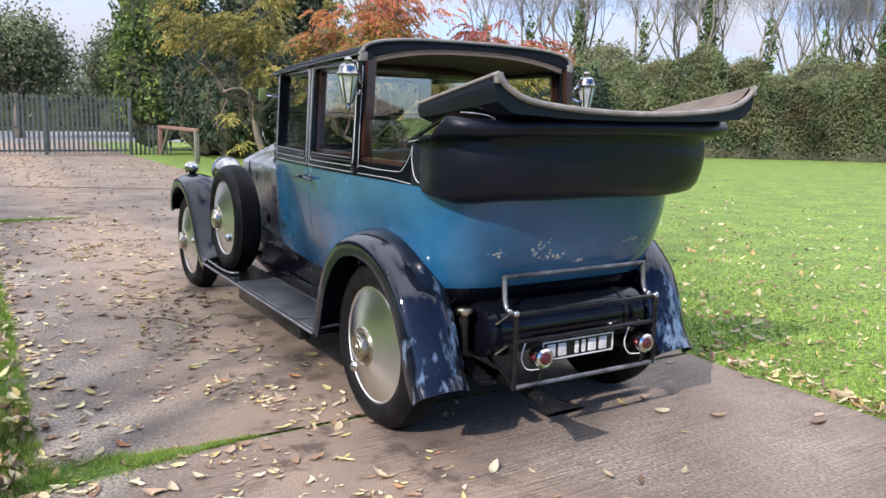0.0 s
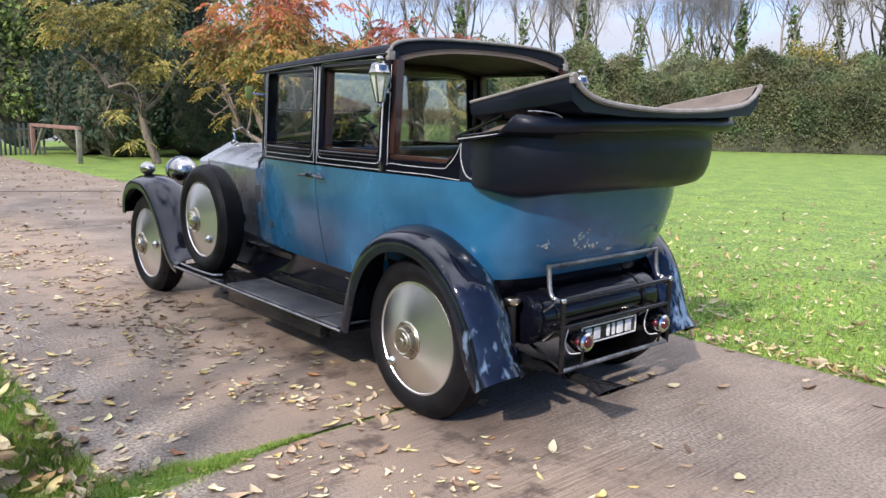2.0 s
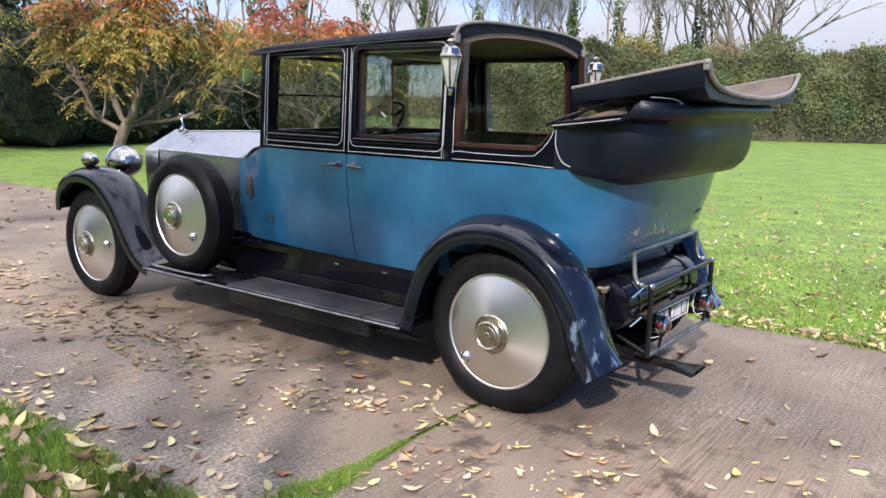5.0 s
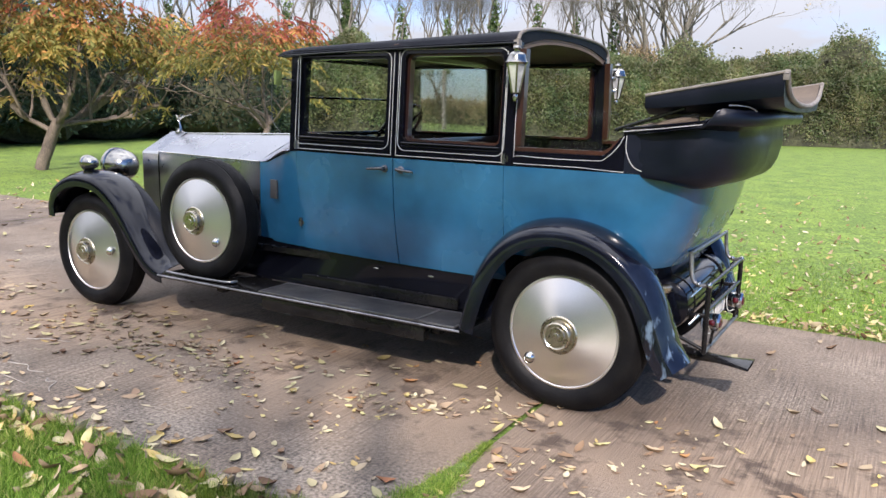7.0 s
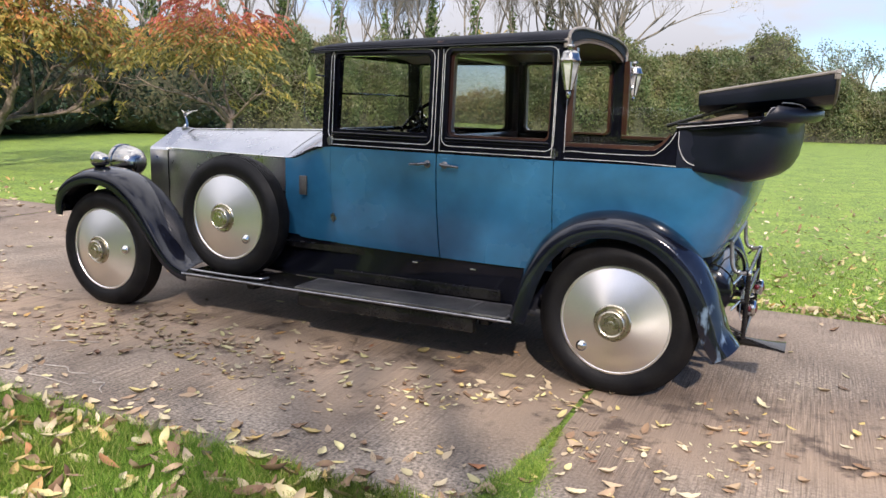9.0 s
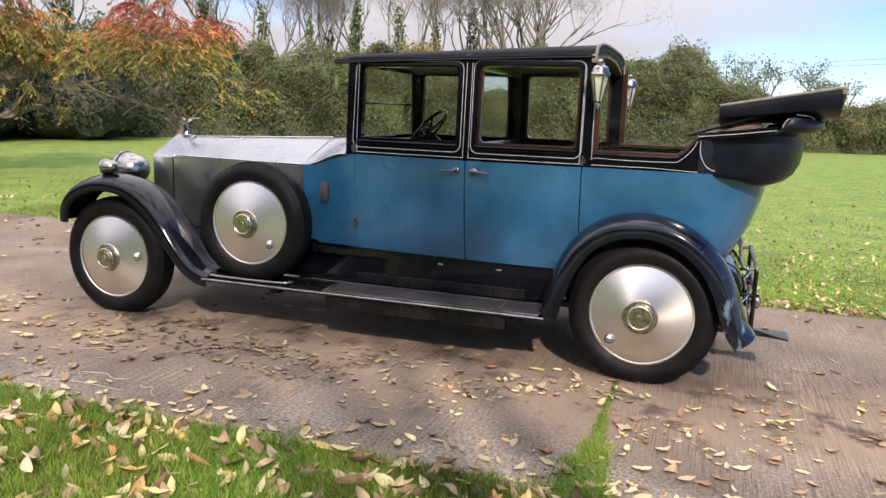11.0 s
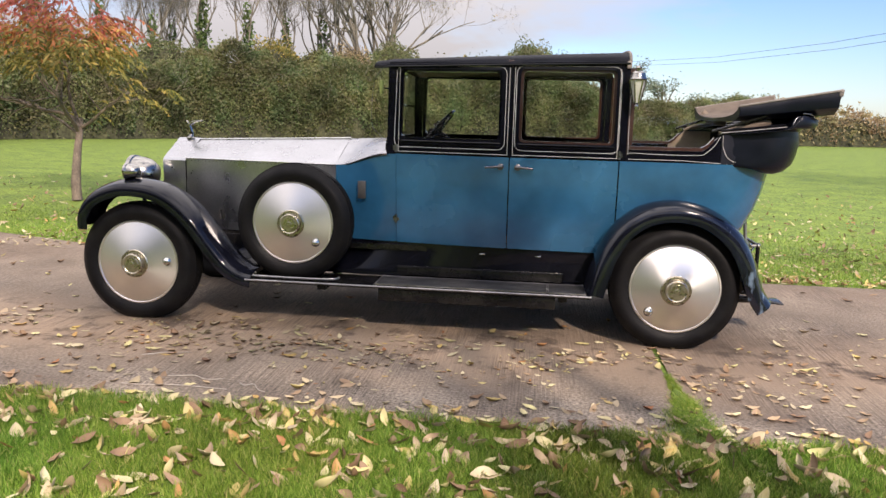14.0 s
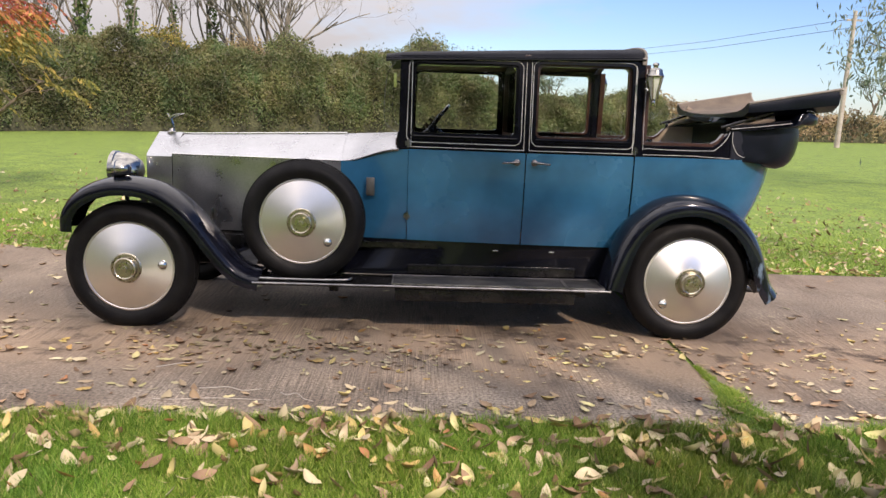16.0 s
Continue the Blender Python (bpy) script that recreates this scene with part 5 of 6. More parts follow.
def leaf_mat(name, by_object=False, rough=0.6, glow_through=0.35, hue_drift=0.012):
    """Leaf colour by chance for each leaf, with some light passing through."""
    m = bpy.data.materials.new(name + "_leaf")
    m.use_nodes = True
    n, l = m.node_tree.nodes, m.node_tree.links
    n.clear()
    o = n.new("ShaderNodeOutputMaterial")
    src = n.new("ShaderNodeObjectInfo") if by_object else n.new("ShaderNodeNewGeometry")
    rp = n.new("ShaderNodeValToRGB")
    stops = LEAF_STOPS[name]
    while len(rp.color_ramp.elements) < len(stops):
        rp.color_ramp.elements.new(0.5)
    for e, (p, c) in zip(rp.color_ramp.elements, stops):
        e.position, e.color = p, (*c, 1)
    l.new(src.outputs["Random" if by_object else "Random Per Island"], rp.inputs["Fac"])
    tcn = n.new("ShaderNodeTexCoord")
    nz = n.new("ShaderNodeTexNoise")
    nz.inputs["Scale"].default_value, nz.inputs["Detail"].default_value = 0.45, 3.0
    l.new(tcn.outputs["Object"], nz.inputs["Vector"])
    mr = n.new("ShaderNodeMapRange")
    mr.inputs["From Min"].default_value, mr.inputs["From Max"].default_value = 0.3, 0.7
    mr.inputs["To Min"].default_value, mr.inputs["To Max"].default_value = 0.42, 1.5
    l.new(nz.outputs["Fac"], mr.inputs["Value"])
    mu = n.new("ShaderNodeMix")
    mu.data_type, mu.blend_type = "RGBA", "MULTIPLY"
    mu.inputs["Factor"].default_value = 1.0
    l.new(rp.outputs["Color"], mu.inputs["A"])
    l.new(mr.outputs["Result"], mu.inputs["B"])
    n5 = n.new("ShaderNodeTexNoise")
    n5.inputs["Scale"].default_value, n5.inputs["Detail"].default_value = 0.8, 4.0
    l.new(tcn.outputs["Object"], n5.inputs["Vector"])
    drift = n.new("ShaderNodeMapRange")
    drift.inputs["From Min"].default_value, drift.inputs["From Max"].default_value = 0.3, 0.7
    drift.inputs["To Min"].default_value, drift.inputs["To Max"].default_value = 0.5 - hue_drift, 0.5 + hue_drift
    l.new(n5.outputs["Fac"], drift.inputs["Value"])
    hs = n.new("ShaderNodeHueSaturation")
    l.new(drift.outputs["Result"], hs.inputs["Hue"])
    l.new(mu.outputs["Result"], hs.inputs["Color"])
    d = n.new("ShaderNodeBsdfPrincipled")
    d.inputs["Roughness"].default_value, d.inputs["Specular IOR Level"].default_value = rough, 0.3
    t = n.new("ShaderNodeBsdfTranslucent")
    x = n.new("ShaderNodeMixShader")
    x.inputs["Fac"].default_value = glow_through
    l.new(hs.outputs["Color"], d.inputs["Base Color"])
    l.new(hs.outputs["Color"], t.inputs["Color"])
    l.new(d.outputs["BSDF"], x.inputs[1])
    l.new(t.outputs["BSDF"], x.inputs[2])
    l.new(x.outputs["Shader"], o.inputs["Surface"])
    return m


LM = {k: leaf_mat(k, glow_through=0.0 if k == "fallen" else 0.45, hue_drift={"hedge": 0.05, "brownhedge": 0.035, "blade": 0.02}.get(k, 0.012)) for k in LEAF_STOPS}
rng = np.random.default_rng(11)


def leaf_cards(name, centres, length, width, material, droop=0.0, flat=0.0, along=None):
    """Many small pointed leaves, each a folded kite of two triangles, at the given places."""
    c = np.asarray(centres, float)
    n = len(c)
    d = rng.normal(size=(n, 3))
    d[:, 2] = d[:, 2] * (1 - flat) - droop
    if along is not None:
        d = along + 0.3 * d
    d /= np.linalg.norm(d, axis=1)[:, None] + 1e-9
    s = np.cross(d, rng.normal(size=(n, 3)))
    s /= np.linalg.norm(s, axis=1)[:, None] + 1e-9
    up = np.cross(d, s)
    L = (length * rng.uniform(0.6, 1.35, n))[:, None]
    W = (width * rng.uniform(0.6, 1.35, n))[:, None]
    a, b = c - d * L * 0.5, c + d * L * 0.5
    m1, m2 = c + s * W * 0.5 + up * W * 0.15, c - s * W * 0.5 + up * W * 0.15
    v = np.stack([a, m1, b, m2], 1).reshape(-1, 3)
    i = np.arange(n)[:, None] * 4
    f = np.concatenate([i + [0, 1, 2], i + [0, 2, 3]], 0)
    me = bpy.data.meshes.new(name)
    me.vertices.add(len(v))
    me.vertices.foreach_set("co", v.ravel())
    me.loops.add(f.size)
    me.loops.foreach_set("vertex_index", f.ravel())
    me.polygons.add(len(f))
    me.polygons.foreach_set("loop_start", np.arange(len(f)) * 3)
    me.update(calc_edges=True)
    me.materials.append(material)
    return me


def grow(seed, base, height, r0, levels=4, split=(2, 4), spread=0.6, up=0.25, first=0.35, shrink=0.68, stems=1, lean=0.1, wig=0.12):
    """Tapered limbs; gives vertices, faces and the twig ends."""
    rs = random.Random(seed)
    verts, faces, tips = [], [], []

    def limb(p, d, length, r, level):
        n = 5 if level < 2 else 3
        sides = 7 if level == 0 else (5 if level < 3 else 3)
        pts, q, dd = [p.copy()], p.copy(), d.copy()
        for _ in range(n):
            dd = (dd + Vector((rs.gauss(0, wig), rs.gauss(0, wig), rs.gauss(0, wig) + up * 0.25))).normalized()
            q = q + dd * (length / n)
            pts.append(q.copy())
        r_end = r * (0.62 if level < levels else 0.25)
        start = len(verts)
        ref = Vector((0.37, 0.52, 0.11))
        for i, pt in enumerate(pts):
            t = (pts[min(i + 1, n)] - pts[max(i - 1, 0)]).normalized()
            u = t.cross(ref).normalized()
            w = t.cross(u)
            rr = r + (r_end - r) * i / n
            for k in range(sides):
                a = math.tau * k / sides
                verts.append(pt + (u * math.cos(a) + w * math.sin(a)) * rr)
        for i in range(n):
            for k in range(sides):
                a0, a1 = start + i * sides + k, start + i * sides + (k + 1) % sides
                faces.append((a0, a1, a1 + sides, a0 + sides))
        if level >= levels:
            tips.append(pts[-1])
            tips.append(pts[-2])
            return
        if level >= levels - 1:
            tips.append(pts[-1])
        for k in range(rs.randint(*split) + (1 if level == 0 else 0)):
            at = rs.uniform(0.55, 1.0) if level else rs.uniform(0.7, 1.0)
            j = min(n - 1, int(at * n))
            o = pts[j].lerp(pts[j + 1], at * n - j if at < 1 else 1.0)
            side = Vector((rs.gauss(0, 1), rs.gauss(0, 1), rs.gauss(0, 0.35))).normalized()
            nd = (dd * (1 - spread) + side * spread + Vector((0, 0, up))).normalized()
            limb(o, nd, length * shrink * rs.uniform(0.75, 1.15), r_end * rs.uniform(0.55, 0.8), level + 1)

    for s in range(stems):
        a = math.tau * s / max(1, stems) + rs.uniform(-0.4, 0.4)
        tilt = lean * (1.0 if stems > 1 else rs.uniform(-0.5, 0.5))
        d = Vector((math.cos(a) * tilt, math.sin(a) * tilt, 1)).normalized()
        limb(Vector(base) + Vector((math.cos(a), math.sin(a), 0)) * r0 * (1.0 if stems > 1 else 0), d, height * first, r0, 0)
    return verts, faces, tips


# ---- three small sumac trees in a row on the lawn ----
def sumac(at, seed, trunk_h, radius, top, n_leaf, mix_cols, label, r0=0.10, stems=1, leaf_from=1.8):
    t = thing("tree", label, "tree", at, "row of small trees")
    v, f, tips = grow(seed, (0, 0, 0), top, r0, 4, (3, 4), 0.62, 0.10, trunk_h / top, 0.74, stems, 0.35, 0.14)
    # keep the limbs inside the flat crown
    vv = [Vector((p.x, p.y, p.z)) for p in v]
    rmax = max(max(math.hypot(p.x, p.y) for p in vv), 0.1)
    zmax = max(p.z for p in vv)
    sx, sz = radius * 0.97 / rmax, (top * 0.97 - trunk_h) / max(0.1, zmax - trunk_h)

    def fit_(p):
        k = min(1.0, max(0.0, p.z / trunk_h)) if trunk_h > 0 else 1
        return Vector((p.x * (1 + (sx - 1) * k), p.y * (1 + (sx - 1) * k), p.z if p.z < trunk_h else trunk_h + (p.z - trunk_h) * sz))
    part("trunk", raw("trunk", [fit_(p) for p in vv], f, BARK, True), None, t, "grey-brown forked trunk and limbs")
    tp = np.array([fit_(p) for p in tips])
    tp = tp[(tp[:, 2] > leaf_from) | (rng.uniform(size=len(tp)) < 0.06)]
    tp = tp[rng.uniform(size=len(tp)) < 0.55]
    # leaves hang in sprays of pairs below each twig end
    pairs, reach = 8, 0.42 if radius < 2.5 else 0.50
    fronds = max(1, round(n_leaf / (2 * pairs * len(tp))))
    cen, way = [], []
    for p in np.repeat(tp, fronds, 0):
        a = math.atan2(p[1], p[0]) + rng.normal(0, 1.0)
        d = np.array([math.cos(a), math.sin(a), 0.0])
        s = np.array([-d[1], d[0], 0.0])
        rise_, L = rng.uniform(-0.1, 0.45), reach * rng.uniform(0.7, 1.2)
        p = p + rng.normal(size=3) * np.array([0.12, 0.12, 0.06])
        for k in range(pairs):
            u = (k + 0.6) / pairs
            q = p + d * L * u + np.array([0, 0, L * (rise_ * u - 0.75 * u * u)])
            for side in (-1, 1):
                v = s * side * 0.8 + d * 0.55 + np.array([0, 0, -0.45 - 0.4 * u])
                cen.append(q + v * 0.055)
                way.append(v)
    cen, way = np.array(cen), np.array(way)
    hgt = (cen[:, 2] - leaf_from) / max(0.1, top - leaf_from) + rng.normal(size=len(cen)) * 0.16
    lo = 0.0
    for (name, up_to) in mix_cols:
        pick = (hgt >= lo) & (hgt < up_to) if up_to < 1 else hgt >= lo
        if lo == 0.0:
            pick |= hgt < 0
        if pick.sum() > 10:
            part("crown", leaf_cards("crown", cen[pick], 0.125 if radius < 2.5 else 0.15, 0.038 if radius < 2.5 else 0.046, LM[name], along=way[pick]), None, t, {"red": "scarlet", "orange": "orange", "yellow": "yellow-green", "olive": "olive-brown"}[name] + " autumn leaves")
        lo = up_to
    return t


sumac((-8.43, 5.85, 0), 3, 1.45, 2.45, 3.40, 5600, (("olive", 0.30), ("orange", 0.55), ("red", 1.0)), "small autumn tree with yellow to scarlet leaves on the lawn", 0.085, leaf_from=2.2)
sumac((-14.7, 5.8, 0), 8, 1.15, 3.3, 5.2, 14000, (("yellow", 0.24), ("olive", 0.34), ("orange", 0.66), ("red", 1.0)), "spreading autumn tree with yellow, orange and red leaves", 0.14, leaf_from=2.35)
sumac((-20.8, 5.7, 0), 14, 1.9, 3.4, 6.6, 12500, (("olive", 0.5), ("yellow", 0.85), ("orange", 1.0)), "spreading tree with olive and yellow leaves by the drive", 0.14, leaf_from=3.6)


# ---- leafy masses: a bumpy core, coloured dark as inner shade, under many leaves ----
CORE = mat("inner_shade_core", (0.060, 0.062, 0.030), 1.0, 0, (0.026, 0.027, 0.015), 1.2, 9, 0.6)


def blob_points(c, r, n, lump=0.28, shell=0.25):
    d = rng.normal(size=(n, 3))
    d /= np.linalg.norm(d, axis=1)[:, None]
    d[:, 2] = np.where(d[:, 2] < -0.5, -d[:, 2], d[:, 2])
    k = np.array([1 + lump * noise.noise(Vector((q[0] * 2.2 + c[0], q[1] * 2.2 + c[1], q[2] * 2.2))) + 0.5 * lump * noise.noise(Vector((q[0] * 6 + c[0], q[1] * 6, q[2] * 6))) for q in d])
    return np.array(c) + d * np.array(r) * (k * (1 - shell * rng.uniform(0, 1, n) ** 2))[:, None]


def bush(name, label, category, at, blobs, leaf, n, size, trunk=None, group=""):
    t = thing(name, label, category, at, group)
    bm = bm_()
    for c, r in blobs:
        ret = bmesh.ops.create_icosphere(bm, subdivisions=3, radius=1.0)
        for v in ret["verts"]:
            q = v.co.copy()
            k = 0.80 * (1 + 0.28 * noise.noise(Vector((q.x * 2.2 + c[0], q.y * 2.2 + c[1], q.z * 2.2))))
            v.co = Vector((c[0] + q.x * r[0] * k, c[1] + q.y * r[1] * k, max(0.02, c[2] + q.z * r[2] * k)))
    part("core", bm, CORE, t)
    tot = sum(r[0] * r[2] for c, r in blobs)
    pts = np.concatenate([blob_points(c, r, int(n * r[0] * r[2] / tot)) for c, r in blobs])
    pts[:, 2] = np.abs(pts[:, 2]) + 0.03
    part("crown", leaf_cards("crown", pts, size, size * 0.5, LM[leaf], 0.2), None, t)
    if trunk:
        bm = bm_()
        tube(bm, smooth_path([(0, 0, 0), (0.1, 0, trunk * 0.5), (0, 0.1, trunk)], 4), 0.22, 10, 0.14)
        part("trunk", bm, BARK, t)
    return t


bush("laurel_bush", "dark evergreen laurel thicket beside the drive", "bush", (-25.0, 7.2, 0), [((0, -0.9, 1.7), (2.2, 1.9, 2.5)), ((1.2, 1.5, 1.7), (2.3, 2.2, 2.5)), ((-2.0, -1.6, 2.0), (1.8, 1.6, 2.9)), ((0.5, 4.4, 1.9), (2.8, 2.8, 2.8))], "evergreen", 18000, 0.22)
bush("laurel_bush", "dark evergreen laurel thicket behind the lawn", "bush", (-25.5, 15.5, 0), [((0, 0, 1.6), (2.8, 3.2, 2.4)), ((1.5, 4.5, 1.5), (2.8, 2.8, 2.3)), ((-1, -3.5, 1.8), (2.6, 2.6, 2.6))], "evergreen", 13000, 0.22)
bush("conifer_tree", "tall yellow-green conifer beside the gate", "tree", (-31.0, 4.6, 0), [((0, 0, 2.6), (2.0, 2.0, 3.0)), ((0.2, 0.2, 5.4), (1.8, 1.8, 3.4)), ((0, 0, 8.2), (1.2, 1.2, 3.0))], "conifer", 15000, 0.24, 2.0)
bush("conifer_tree", "tall dull green evergreen behind the laurels", "tree", (-31.5, 9.2, 0), [((0, 0, 3.2), (3.0, 2.6, 3.4)), ((0.3, 0.6, 6.6), (2.8, 2.6, 3.4)), ((0, 0.2, 9.6), (2.2, 2.0, 3.0))], "greytree", 17000, 0.26, 2.0)
# open-crowned tree past the gate
t = thing("tree", "grey-green broad tree standing beyond the gate", "tree", (-46.0, 0.2, 0))
v, f, tips = grow(31, (0, 0, 0), 9.0, 0.28, 4, (3, 4), 0.5, 0.2, 0.28, 0.72, 2, 0.2)
part("trunk", raw("trunk", v, f, BARK, True), None, t)
tp = np.array(tips)
part("crown", leaf_cards("crown", np.repeat(tp, 34, 0) + rng.normal(size=(len(tp) * 34, 3)) * 0.62, 0.26, 0.13, LM["greytree"], 0.2), None, t, "grey-green leaves")
t2 = copy_thing(t, pose(-52.0, -7.5, 0, 0, 0, 80))
t3 = copy_thing(t, pose(-50.0, 7.0, 0, 0, 0, 200))
tagged(t2, "grey-green broad tree beyond the lane")
tagged(t3, "grey-green broad tree beyond the hedge")


# ---- boundary hedge ----
def hedge(name, label, line, height, depth, leaf, n, size, twig=0.0):
    pts = smooth_path([(x, y, 0) for x, y in line], 8)
    seg = [0.0]
    for a, b in zip(pts, pts[1:]):
        seg.append(seg[-1] + (b - a).length)

    def place(s):
        i = min(len(pts) - 2, max(0, int(np.searchsorted(seg, s)) - 1))
        k = (s - seg[i]) / max(1e-6, seg[i + 1] - seg[i])
        d = (pts[i + 1] - pts[i]).normalized()
        return pts[i].lerp(pts[i + 1], k), Vector((d.y, -d.x, 0))      # the side that faces the lawn

    def shape(s, a):
        """a from 0 at the foot in front, over the top, to 1 at the foot behind."""
        p, nrm = place(s)
        h = height(p.x) * (1 + 0.30 * noise.noise(Vector((s * 0.22, 0, 5.0))) + 0.20 * noise.noise(Vector((s * 0.8, 0, 9.0))))
        ang = math.pi * a
        out, zz = math.cos(ang), math.sin(ang) ** 0.55
        bulge = 1 + 0.38 * noise.noise(Vector((s * 0.5, a * 3, 2.0))) + 0.34 * noise.noise(Vector((s * 1.4, a * 6, 7.0)))
        return p + nrm * (depth * 0.5 * out * bulge) + Vector((0, 0, h * zz * (1 + 0.10 * noise.noise(Vector((s * 1.3, a * 5, 1.0))))))
    t = thing(name, label, "hedge", kind="stuff")
    bm = bm_()
    m = int(seg[-1] / 0.9)
    rows = []
    for i in range(m + 1):
        row = []
        for k in range(13):
            q = shape(seg[-1] * i / m, k / 12)
            c, _ = place(seg[-1] * i / m)
            row.append(c.lerp(q, 0.82) if 0 < k < 12 else q)
        rows.append(row)
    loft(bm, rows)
    # closed filler shell; its dark colour stands in for shade between the leaves
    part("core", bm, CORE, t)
    ss, aa = rng.uniform(0, seg[-1], n), rng.beta(1.0, 1.8, n)
    cen = np.array([shape(s, a) for s, a in zip(ss, aa)]) + rng.normal(size=(n, 3)) * size * 0.7
    loose = rng.uniform(size=n) < 0.10
    cen[loose, 2] += rng.exponential(0.13, loose.sum()) * np.sin(math.pi * aa[loose])
    cen[loose, :2] += rng.normal(size=(loose.sum(), 2)) * 0.12
    cen[:, 2] = np.abs(cen[:, 2]) + 0.03
    part("foliage", leaf_cards("foliage", cen, size, size * 0.55, LM[leaf], 0.15), None, t)
    if twig:
        k = int(seg[-1] * twig)
        ends = np.array([shape(s, a) for s, a in zip(rng.uniform(0, seg[-1], k), rng.beta(2.0, 3.0, k))])
        part("twigs", leaf_cards("twigs", ends + rng.normal(size=(k, 3)) * np.array([0.2, 0.2, 0.15]), 0.75, 0.016, PALEBARK, -1.1), None, t, "bare grey shoots")
    return t


HEDGE_LINE = [(-31, 9), (-29, 16), (-25, 25), (-17, 34.5), (-6, 40.5), (6, 45), (14, 48)]
hedge("hedge", "tall untrimmed olive hedge along the lawn", HEDGE_LINE, lambda x: 4.1 - 1.6 * max(0, min(1, (x + 0.5) / 4.5)), 3.2, "hedge", 290000, 0.14, twig=110)
hedge("hedge", "low brown autumn hedge at the far side of the lawn", [(13, 49), (30, 56), (60, 66), (110, 80)], lambda x: 2.4 - 0.5 * max(0, min(1, (x - 14) / 12)), 2.0, "brownhedge", 26000, 0.26)
hedge("hedge", "dull green hedge beyond the lane", [(-62, 30), (-63, 0), (-62, -34)], lambda x: 4.2, 3.0, "greytree", 9000, 0.5)
# never in view: added so the car's glass and paint mirror something dark
hedge("hedge", "tall unseen hedge added on the near side to darken reflections", [(24, -26), (0, -24), (-20, -22), (-42, -17)], lambda x: 6.0, 4.0, "hedge", 30000, 0.34)

# bushes swelling out of the hedge
rs = random.Random(33)
for x, y, r, h, leaf, lb in ((-2.0, 43.5, 2.8, 5.9, "hedge", "olive"), (1.5, 45.5, 2.0, 3.5, "brownhedge", "brown"), (-12.5, 39.4, 2.4, 5.0, "brownhedge", "brown"), (-20.5, 33.6, 2.6, 4.9, "hedge", "olive"),
                             (-27.5, 25.4, 2.6, 5.4, "hedge", "olive"), (-23.5, 29.6, 2.4, 4.4, "brownhedge", "brown"), (-16.3, 36.6, 2.5, 5.2, "olive", "yellow-olive"),
                             (-9.2, 40.2, 2.6, 5.4, "hedge", "olive"), (-5.6, 41.6, 2.2, 4.6, "olive", "yellow-olive"), (-25.6, 27.6, 2.0, 4.2, "ivy", "dark green"), (-18.6, 35.2, 2.0, 4.0, "ivy", "dark green"),
                             (-29.0, 21.0, 2.6, 5.0, "olive", "yellow-olive"), (-14.4, 38.2, 1.8, 3.6, "ivy", "dark green")):
    bush("bush", "rounded " + lb + " bush growing out of the hedge", "bush", (x, y, 0), [((0, 0, h * 0.42), (r, r * 0.9, h * 0.42)), ((rs.uniform(-0.8, 0.8), 0.2, h * 0.66), (r * 0.68, r * 0.7, h * 0.36))], leaf, 7000, 0.16, group="bushes in the hedge")

# ---- leafless trees behind the hedge, ivy on some ----
protos = []
for seed, h, r0, stems in ((41, 15.5, 0.17, 1), (42, 14.5, 0.15, 2), (43, 16.0, 0.18, 1)):
    t = thing("bare_tree", "leafless tall slender tree with ivy behind the hedge", "tree", (0, 0, -50), "leafless trees behind the hedge")
    v, f, tips = grow(seed, (0, 0, 0), h, r0, 5, (2, 4), 0.40, 0.26, 0.34, 0.70, stems, 0.14, 0.10)
    part("trunk", raw("trunk", v, f, PALEBARK, True), None, t, "bare grey-brown branches")
    tp = np.array(tips)
    cen = np.repeat(tp, 4, 0) + rng.normal(size=(len(tp) * 4, 3)) * np.array([0.5, 0.5, 0.55])
    part("fine_twig", leaf_cards("fine_twig", cen, 0.85, 0.010, PALEBARK, -1.0), None, t, "fine bare twigs")["kind"] = "stuff"
    n = 800
    hh = rng.beta(1.0, 1.3, n) * h * 0.50
    an = rng.uniform(0, math.tau, n)
    rad = np.abs(rng.normal(0, 0.36, n)) * (1.1 - hh / (h * 0.55)) + 0.10
    part("ivy", leaf_cards("ivy", np.stack([np.cos(an) * rad, np.sin(an) * rad, hh], 1), 0.22, 0.17, LM["ivy"], 0.3), None, t, "dark green ivy")
    protos.append(t)
BARE = [(-33, 22), (-30.5, 26.5), (-28.6, 29.5), (-26.4, 32), (-24.6, 34.8), (-22.6, 36.6), (-20.3, 38.2), (-18.6, 40.6), (-16.6, 41.8), (-34.5, 30), (-29.5, 36), (-24, 42), (-14.8, 43.6), (-36.5, 17), (-31.8, 24.2), (-27.4, 33.5), (-21.4, 40.0)]
rs = random.Random(21)
for i, (x, y) in enumerate(BARE):
    k = rs.uniform(0.85, 1.12)
    copy_thing(protos[i % 3], pose(x, y, 0, 0, 0, rs.uniform(0, 360)) @ Matrix.Scale(k, 4))
for p in protos:
    for o in list(p.children):
        bpy.data.objects.remove(o)
    bpy.data.objects.remove(p)

